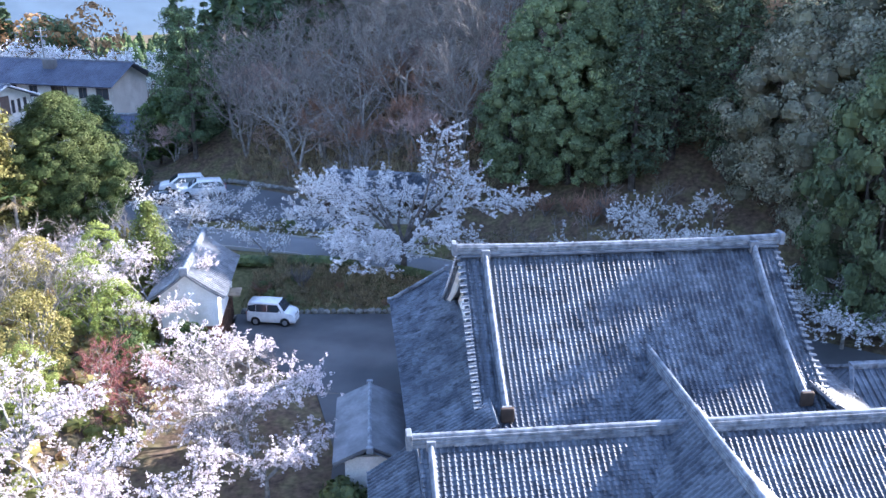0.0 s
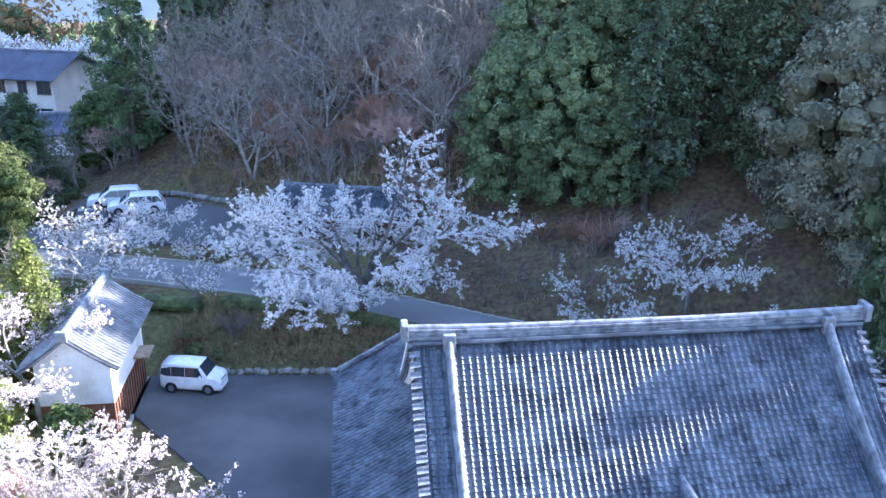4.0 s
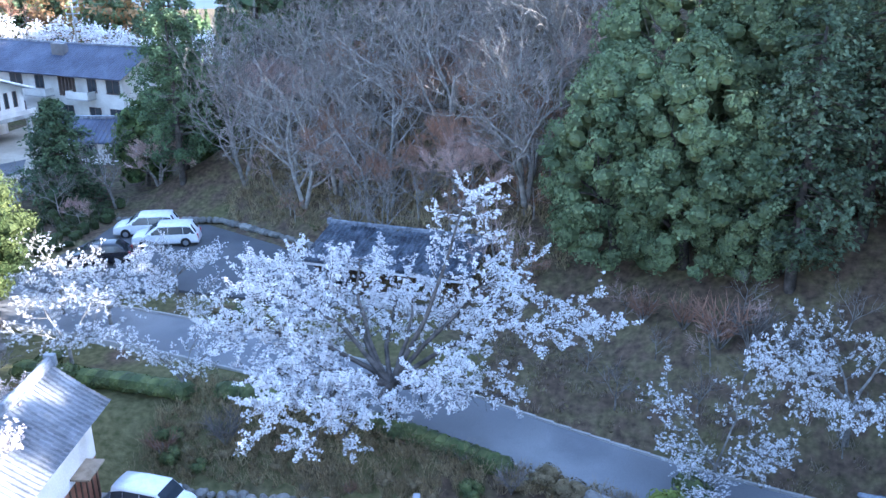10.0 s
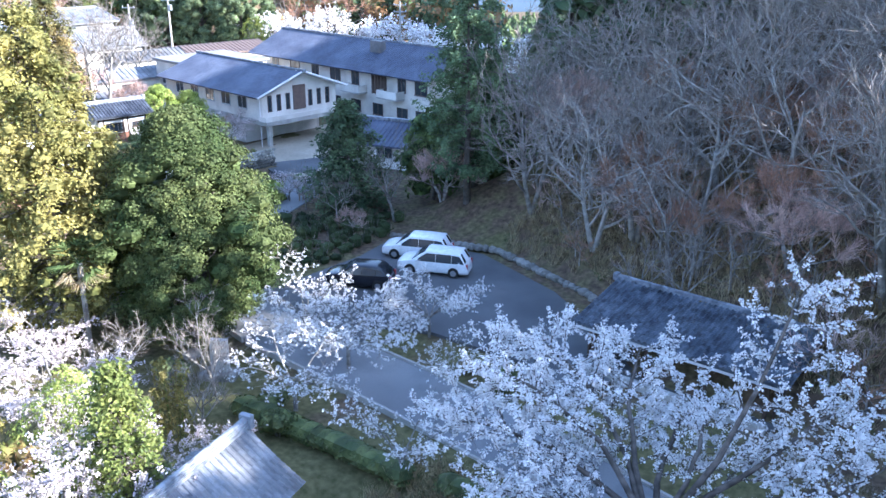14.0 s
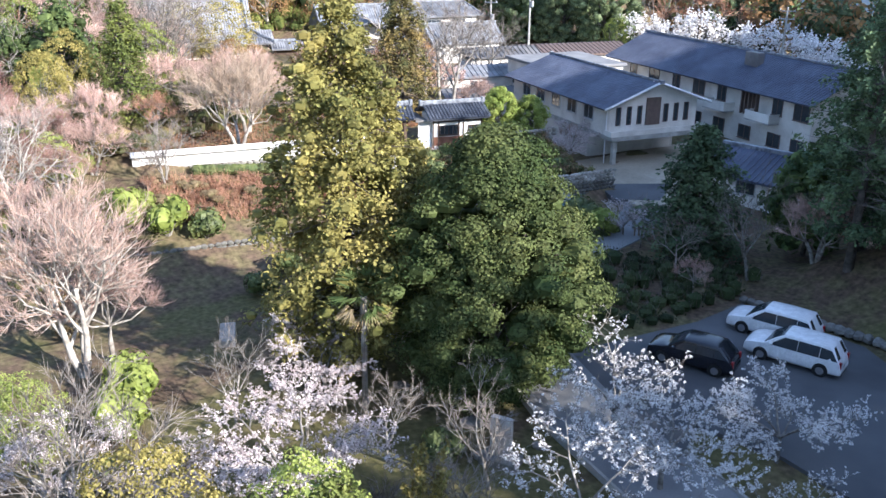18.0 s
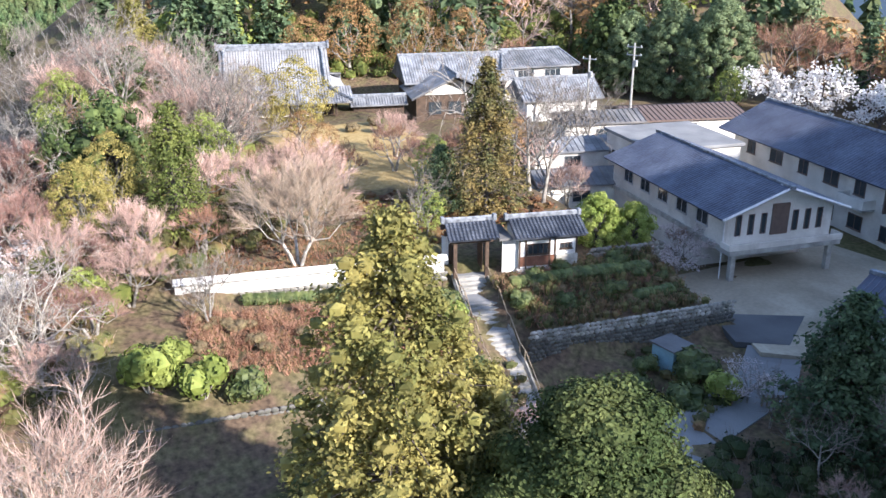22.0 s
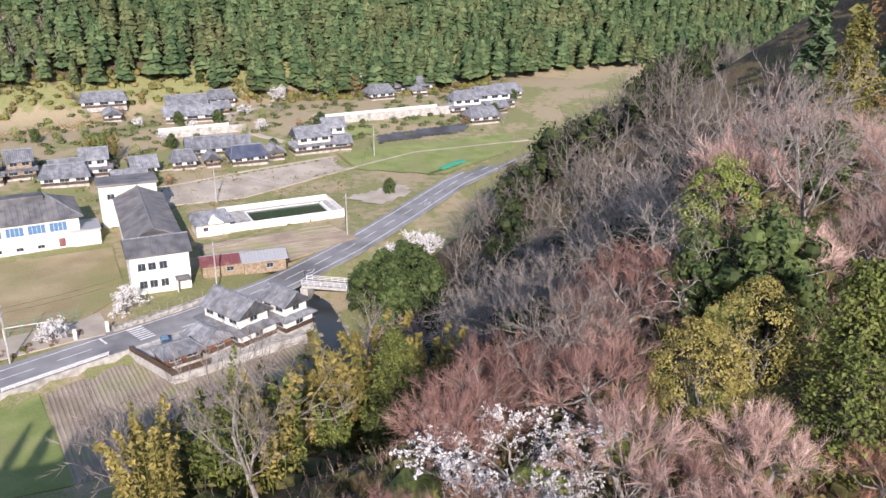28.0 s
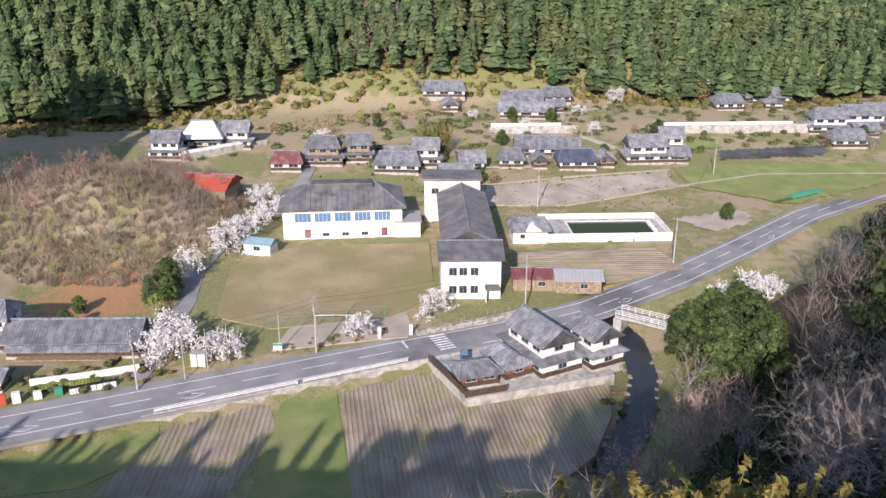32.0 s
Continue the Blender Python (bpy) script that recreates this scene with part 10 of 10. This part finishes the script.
for x, y, k, kind in ((-55.8, 54.8, 1.6, "limebush"), (-54.6, 57.4, 1.4, "limebush"), (-53.8, 59.6, 1.2, "bush"), (-57.4, 56.6, 0.9, "limebush"), (-48.8, 63, 1.0, "bush"), (-46.6, 60.5, 1.1, "bush"), (-50.2, 66, 1.0, "drybush"), (-104, 84.5, 1.0, "drybush"), (-106, 88, 1.1, "drybush"), (-101.5, 87.5, 1.0, "limebush"), (-52.0, 72.4, 0.9, "bush"), (-56.2, 73.4, 0.9, "limebush"), (-58.4, 74.0, 0.8, "bush"), (-50.5, 70.0, 1.0, "twigbush")):
    plant(kind, x, y, k)
rnd = random.Random(33)
for i in range(44):
    x = rnd.uniform(-61.5, -54.5)
    plant(("drybush", "twigbush", "drybush", "tuft")[i % 4], x, rnd.uniform(57, 73), rnd.uniform(0.5, 0.8), pick=1, group="rust-coloured undergrowth")
snag = plant("pale", -55.4, 51.4, 0.34, 40, pick=1, label="small pale pruned tree with bare stubs")
MIX = ["pink", "pink", "pink", "pink", "grey", "lime"]
grove(MIX, [(-72, 62), (-76, 58), (-84, 50), (-100, 58), (-108, 68), (-104, 72), (-92, 70), (-80, 68), (-72, 66)], 4.6, (0.8, 1.15), 41, group="garden woodland")
grove(["pink", "grey", "rust", "orange"], [(-80, 72), (-94, 74), (-92, 80), (-80, 80)], 5, (0.5, 0.75), 42, group="garden woodland")
grove(["rosy", "rosy", "pink", "grey", "rosy", "rosy"], [(-66, 44), (-72, 48), (-84, 50), (-100, 57), (-112, 62), (-118, 59), (-104, 55), (-86, 49), (-76, 45), (-66, 41)], 4.4, (0.75, 1.15), 43, group="woodland on the spur")
grove(["rosy", "rust", "rosy", "rosy", "pink", "hillbare"], [(-52, 42), (-60, 40), (-70, 39), (-86, 44), (-86, 51), (-74, 56), (-66, 57), (-60, 53), (-52, 49)], 4.3, (0.55, 0.85), 49, keep=lambda x, y: math.hypot(x + 64.5, y - 46.8) > 4.6 and math.hypot(x + 70.4, y - 59.4) > 4.5 and math.hypot(x + 71, y - 54.5) > 3.5, group="woodland on the spur")
# the spur's shaded flank
grove(["bamboo", "bamboo", "bamboo", "bamboo", "bamboo", "grey"], [(-64, 36), (-76, 33), (-82, 33), (-80, 22), (-78, 20), (-64, 26)], 3.7, (0.75, 1.1), 44, group="bamboo on the flank")
grove(["bamboo"], [(-82, 24), (-86, 33), (-98, 34), (-109, 29), (-105, 21), (-92, 14)], 3.6, (1.3, 1.75), 50, group="bamboo on the flank")
plant("brightcone", -82.3, 35.2, 1.0, label="lone bright green pointed evergreen above the bamboo")
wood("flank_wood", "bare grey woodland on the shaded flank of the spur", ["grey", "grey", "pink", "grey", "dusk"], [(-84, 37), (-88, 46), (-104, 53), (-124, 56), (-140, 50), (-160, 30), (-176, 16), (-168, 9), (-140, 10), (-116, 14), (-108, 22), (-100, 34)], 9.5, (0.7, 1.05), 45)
grove(["pale"], [(-88, 42), (-100, 50), (-112, 54), (-126, 54), (-146, 46), (-166, 28), (-174, 18), (-150, 20), (-124, 28), (-108, 34)], 7.0, (0.75, 1.1), 48, group="pale trees on the flank")
wood("roadside_wood", "bare grey woodland along the valley road", ["grey", "dusk", "grey", "grey"], [(-140, 50), (-150, 58), (-230, 44), (-330, 70), (-410, 100), (-410, 72), (-320, 30), (-250, 6), (-208, 0), (-182, 10), (-160, 30)], 6.6, (0.8, 1.2), 46)
for x, y, k in ((-182.5, -9, 1.05), (-188.5, -12, 0.9), (-189, -6.5, 1.1), (-183, -3, 1.1), (-196, -10.5, 0.95), (-195, -3, 1.1), (-177, -1, 1.0), (-202, -8, 0.95), (-188, 2, 1.05), (-175, 4, 0.95), (-181, 5, 1.05), (-172, 0, 0.8)):
    plant("round", x, y, k, label="dark rounded evergreen beside the river", group="riverside evergreens")
for x, y, k in ((-205, -12.5, 0.85), (-215, -9.5, 0.9), (-219, -7, 0.7)):
    plant("farcherry", x, y, k, label=CHERRY + " by the bridge")
wood("riverside_scrub", "low bare scrub beside the river", ["grey", "pink", "grey"], [(-114, 2), (-124, 10), (-150, 12), (-170, 8), (-168, -3), (-156, -1), (-146, 0), (-126, -1)], 3.8, (0.6, 1.0), 47)
# woods behind the temple
for x, y, k, kind in ((-112.5, 55.0, 1.3, "grey"), (-122, 64.5, 1.15, "gold"), (-118, 62, 0.9, "orange"), (-127.5, 68, 1.0, "orange"), (-132, 72, 1.2, "cedar"), (-136, 78, 1.35, "cedar"), (-134, 66, 1.0, "cedar"), (-140, 86, 1.3, "cedar"), (-131, 88, 1.1, "orange"), (-135, 96, 1.3, "orange"), (-131, 104, 1.3, "orange"), (-141, 104, 1.3, "cedar"), (-126, 58, 0.8, "round"), (-124, 54, 0.9, "round"), (-130, 112, 1.1, "orange"), (-128, 120, 1.0, "rust")):
    plant(kind, x, y, k, group="trees behind the temple")
wood("temple_wood", "cedars, budding trees and evergreens behind the temple", ["cedar", "orange", "round", "gold", "pink", "pink", "lime"], [(-116, 58), (-126, 54), (-150, 58), (-206, 84), (-230, 120), (-180, 180), (-120, 176), (-112, 150), (-126, 132), (-134, 112), (-140, 92), (-136, 74), (-124, 66)], 8.2, (1.0, 1.45), 51)
for x, y, k in ((-95, 138.5, 0.9), (-90, 143, 1.0), (-84, 146, 1.0), (-77, 146, 1.0), (-70, 145, 1.0), (-110, 142, 0.7), (-62, 143, 1.0), (-54, 141, 1.0), (-47, 140, 0.9)):
    plant("farcherry", x, y, k, label=CHERRY + " behind the lodging block", group="cherries behind the block")
for x, y, k, kind in ((-100, 136, 0.8, "lime"), (-99, 145, 2.1, "rust"), (-94, 150, 1.7, "rust"), (-104, 138, 1.1, "camphor"), (-110, 135, 1.0, "camphor"), (-116, 132, 0.9, "camphor"), (-126.5, 134, 0.9, "bamboo"), (-129, 137, 1.0, "bamboo"), (-123.5, 129.5, 0.75, "rust"), (-111, 143, 1.0, "cedar"), (-118, 140, 1.1, "cedar"), (-120, 132, 1.4, "round"), (-92, 152, 0.9, "cedar"), (-87, 154, 0.85, "cedar"), (-50, 140, 1.0, "cedar"), (-46, 143, 1.0, "cedar"), (-42, 138, 1.1, "cedar"), (-39, 132, 1.2, "cedar")):
    plant(kind, x, y, k)

wood("north_edge_wood", "budding orange and green trees behind the blossom", ["orange", "round", "lime", "orange"], [(-104, 150), (-72, 150), (-72, 162), (-104, 172)], 6.5, (1.0, 1.4), 52)
# near-black leaves paint the shade between the bare trees
wood("flank_understory", "low evergreens under the flank's bare trees, coloured dark for shade", ["dusk"], [(-86, 38), (-98, 46), (-112, 55), (-126, 54), (-144, 46), (-164, 30), (-176, 18), (-166, 11), (-140, 10), (-118, 13), (-106, 24), (-98, 36)], 4.9, (0.5, 0.95), 212)
# growth added beneath the crowns to keep low sun off the flank
wood("crest_understory", "low evergreens and budding shrubs added under the garden trees to block low sun", ["under", "under", "rust"], [(-74, 48), (-84, 50), (-98, 53), (-112, 58), (-112, 66), (-98, 63), (-80, 60), (-74, 58)], 5.0, (0.45, 0.7), 213)
# low growth
thicket("bank_scrub", "dry grass and brown shrubs on the bank above the yard", [(-13.6, 56.2), (-3, 57.2), (6, 58.3), (8.6, 59), (6, 59.6), (-2, 61.0), (-9, 62.2), (-13.6, 62.6)], 0.46, 0.75, 201, M["drygreen"], M["dry"], leaves=9, size=0.11, twigs=24, thick=0.012)
thicket("lane_scrub", "brown leaf litter and weeds above the lane", [(0, 66), (6, 63.4), (14, 61.6), (26, 58), (30, 56.5), (28, 60), (16, 64.5), (10, 67), (4, 70.5), (0, 71)], 0.8, 0.4, 202, M["drygreen"], M["scrub"], leaves=9, size=0.13, twigs=16, fill=0.75)
thicket("hillside_scrub", "yellowish dry scrub under the bare hillside trees", [(-24, 86), (-13, 82), (-8.5, 75.5), (2, 73.6), (4, 76), (-2, 88), (-22, 96)], 0.9, 1.1, 203, M["drygreen"], M["dry"], leaves=9, size=0.18, twigs=30)
wood("hillside_brush", "leafless brush at the foot of the hillside", ["grey", "pink", "rust", "grey"], [(-22, 86), (-13, 82), (-8.5, 76.5), (2, 74), (4, 77), (0, 90), (-20, 94)], 2.6, (0.24, 0.5), 214)
wood("lane_brush", "leafless grey brush on the slope above the lane", ["grey", "grey", "pink"], [(4, 66), (14, 62.6), (26, 60), (24, 66), (14, 70), (6, 72)], 3.0, (0.12, 0.34), 215)
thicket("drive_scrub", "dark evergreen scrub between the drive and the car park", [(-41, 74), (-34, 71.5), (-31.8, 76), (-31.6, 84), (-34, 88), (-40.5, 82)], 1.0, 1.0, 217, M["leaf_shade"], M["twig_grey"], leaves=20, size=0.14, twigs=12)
thicket("rust_thicket", "dense rust-brown low shrubs under the white wall", [(-62.2, 58), (-55.5, 57.6), (-54.6, 66), (-53.6, 72.6), (-58.6, 73.2), (-60.6, 66)], 0.5, 0.7, 204, M["leaf_russet"], M["twig_rust"], leaves=9, size=0.11, twigs=22)
thicket("terrace_thicket", "rows of brown and green shrubs on the gatehouse terrace", [(-59.5, 77.4), (-53.9, 77.6), (-52.6, 90.6), (-59.2, 90.4)], 0.55, 0.8, 205, M["leaf_olive"], M["twig_rust"], leaves=22, size=0.1, twigs=12)
thicket("pondside_thicket", "green and brown shrubs round the garden pond", [(-52.6, 75.2), (-50.6, 73), (-47.2, 73), (-43, 74), (-42.4, 82), (-44.6, 86.6), (-51.5, 86.6), (-51.9, 83.4), (-45.6, 83.6), (-43.6, 79), (-44.6, 75), (-50, 75)], 0.75, 0.6, 206, M["leaf_olive"], M["twig_rust"], leaves=14, size=0.12)
thicket("garden_thicket", "green and budding shrubs of the sunny garden", [(-13.8, 30), (-13.6, 45), (-14.6, 54), (-28, 56), (-30, 44), (-24, 30), (-16, 24)], 1.15, 0.8, 207, M["leaf_fresh"], M["twig_rust"], leaves=13, size=0.16)
thicket("woodland_floor", "brown undergrowth of the wooded garden", [(-56, 44), (-66, 36), (-84, 42), (-104, 46), (-114, 60), (-100, 72), (-76, 72), (-67, 62), (-64, 54), (-50, 50)], 1.35, 1.4, 208, M["leaf_olive"], M["twig"], leaves=11, size=0.2, twigs=16)
thicket("woodland_shrubs", "fresh green shrubs among the bare garden trees", [(-52, 43), (-66, 38), (-84, 43), (-104, 50), (-110, 60), (-98, 70), (-76, 70), (-67, 60), (-60, 53)], 3.4, 2.6, 216, M["leaf_cone"], M["twig_grey"], leaves=90, size=0.16, twigs=10, fill=0.4)
thicket("wall_garden_scrub", "rust-brown low growth behind the white wall", [(-65.4, 58), (-61.6, 75), (-70, 75), (-78, 70), (-74, 62), (-68, 56)], 0.8, 0.5, 219, M["leaf_russet"], M["twig_rust"], leaves=9, size=0.13, twigs=14)
thicket("temple_lawn_scrub", "low brown plants between temple garden trees", [(-66.8, 74), (-80, 72), (-80, 80), (-72, 90), (-67, 90)], 1.2, 0.6, 209, M["leaf_russet"], M["twig_grey"], leaves=10, size=0.2)
thicket("temple_backwood", "mixed green and budding undergrowth behind the temple halls", [(-117, 60), (-127, 57), (-146, 70), (-151, 100), (-146, 132), (-126, 152), (-114, 152), (-127, 130), (-131, 110), (-134, 93), (-129, 76), (-121, 68)], 2.2, 2.8, 220, M["leaf_cone"], M["twig_rust"], leaves=46, size=0.3, twigs=16)
thicket("flank_scrub", "dark undergrowth on the spur's shaded flank", [(-64, 34), (-90, 32), (-108, 42), (-126, 52), (-150, 44), (-168, 20), (-160, 9), (-120, 8), (-98, 14), (-76, 20), (-62, 24)], 2.4, 1.6, 210, M["leaf_olive"], M["twig_grey"], leaves=11, size=0.4, twigs=12)
# trees out of view, added to break the brow's straight shadow on the fields
wood("brow_wood", "unseen cedars and bare trees added on the southern brow to shape its shadow", ["cedar", "grey", "round", "cedar"], [(-64, 4), (-50, -28), (-28, -54), (-12, -46), (-32, -12), (-46, 10)], 6.0, (0.25, 0.5), 218)
wood("south_wood", "evergreens and bare trees on the spur's southern end", ["round", "grey", "round"], [(-57, 26), (-61, 12), (-46, 6), (-28, 12), (-30, 24)], 5.0, (0.45, 0.7), 211)

# ---- woods across the valley and far hills ----
far_forest("cedar_forest", "dense green cedar forest on the slope across the valley", [(-150, -262), (-205, -214), (-262, -196), (-296, -176), (-338, -132), (-356, -95), (-384, -62), (-420, -38), (-500, 30), (-468, 60), (-440, 110), (-560, 210), (-740, 140), (-640, 30), (-530, -80), (-450, -150), (-370, -218), (-300, -280), (-230, -335), (-150, -310)], 6.0, 17, 61, M["forest"], 0.42, 60)
# unseen trees on the added hill, to roughen its shadow's edge
far_forest("south_forest", "unseen cedar wood on the hill added to shade the valley", [(-124, -150), (-128, -190), (-100, -210), (-66, -190), (-70, -146), (-96, -136)], 5.0, 14, 63, M["forest"], 0.4, 12)
far_forest("north_forest", "dark cedar wood on the far northern slope", [(-330, 200), (-190, 230), (-60, 260), (20, 260), (60, 330), (-60, 520), (-330, 480)], 8, 15, 62, M["forest"], 0.4, 12)
mount = Soup()
for i in range(41):
    a = -0.75 + i * 0.04
    for j, (d, z) in enumerate(((620, -60), (760, -20), (980, 60), (1300, 190))):
        q = noise.noise((i * 0.3, j * 0.8, 2)) * (16 + 14 * j)
        mount.v.append(Vector((math.sin(a) * d, math.cos(a) * d, z + q)))
for i in range(40):
    for j in range(3):
        k = i * 4 + j
        mount.f.append((k, k + 1, k + 5, k + 4))
# the blue of distant haze is put into the hills' own colour
M["far_hill"] = material("haze_tinted_hill", (0.035, 0.065, 0.1), (0.07, 0.105, 0.14), scale=0.006, rough=1.0, fine=0.05)
tagged(new("backdrop", mount.mesh("backdrop", M["far_hill"], True)), "mountains far to the north, haze put into their blue colour", "mountains", kind="structure")

# the stock that copies were taken from is not part of the place
for stock in (*TREES.values(), *LIGHT.values()):
    for ob in stock:
        for o in (*ob.children_recursive, ob):
            bpy.data.objects.remove(o)
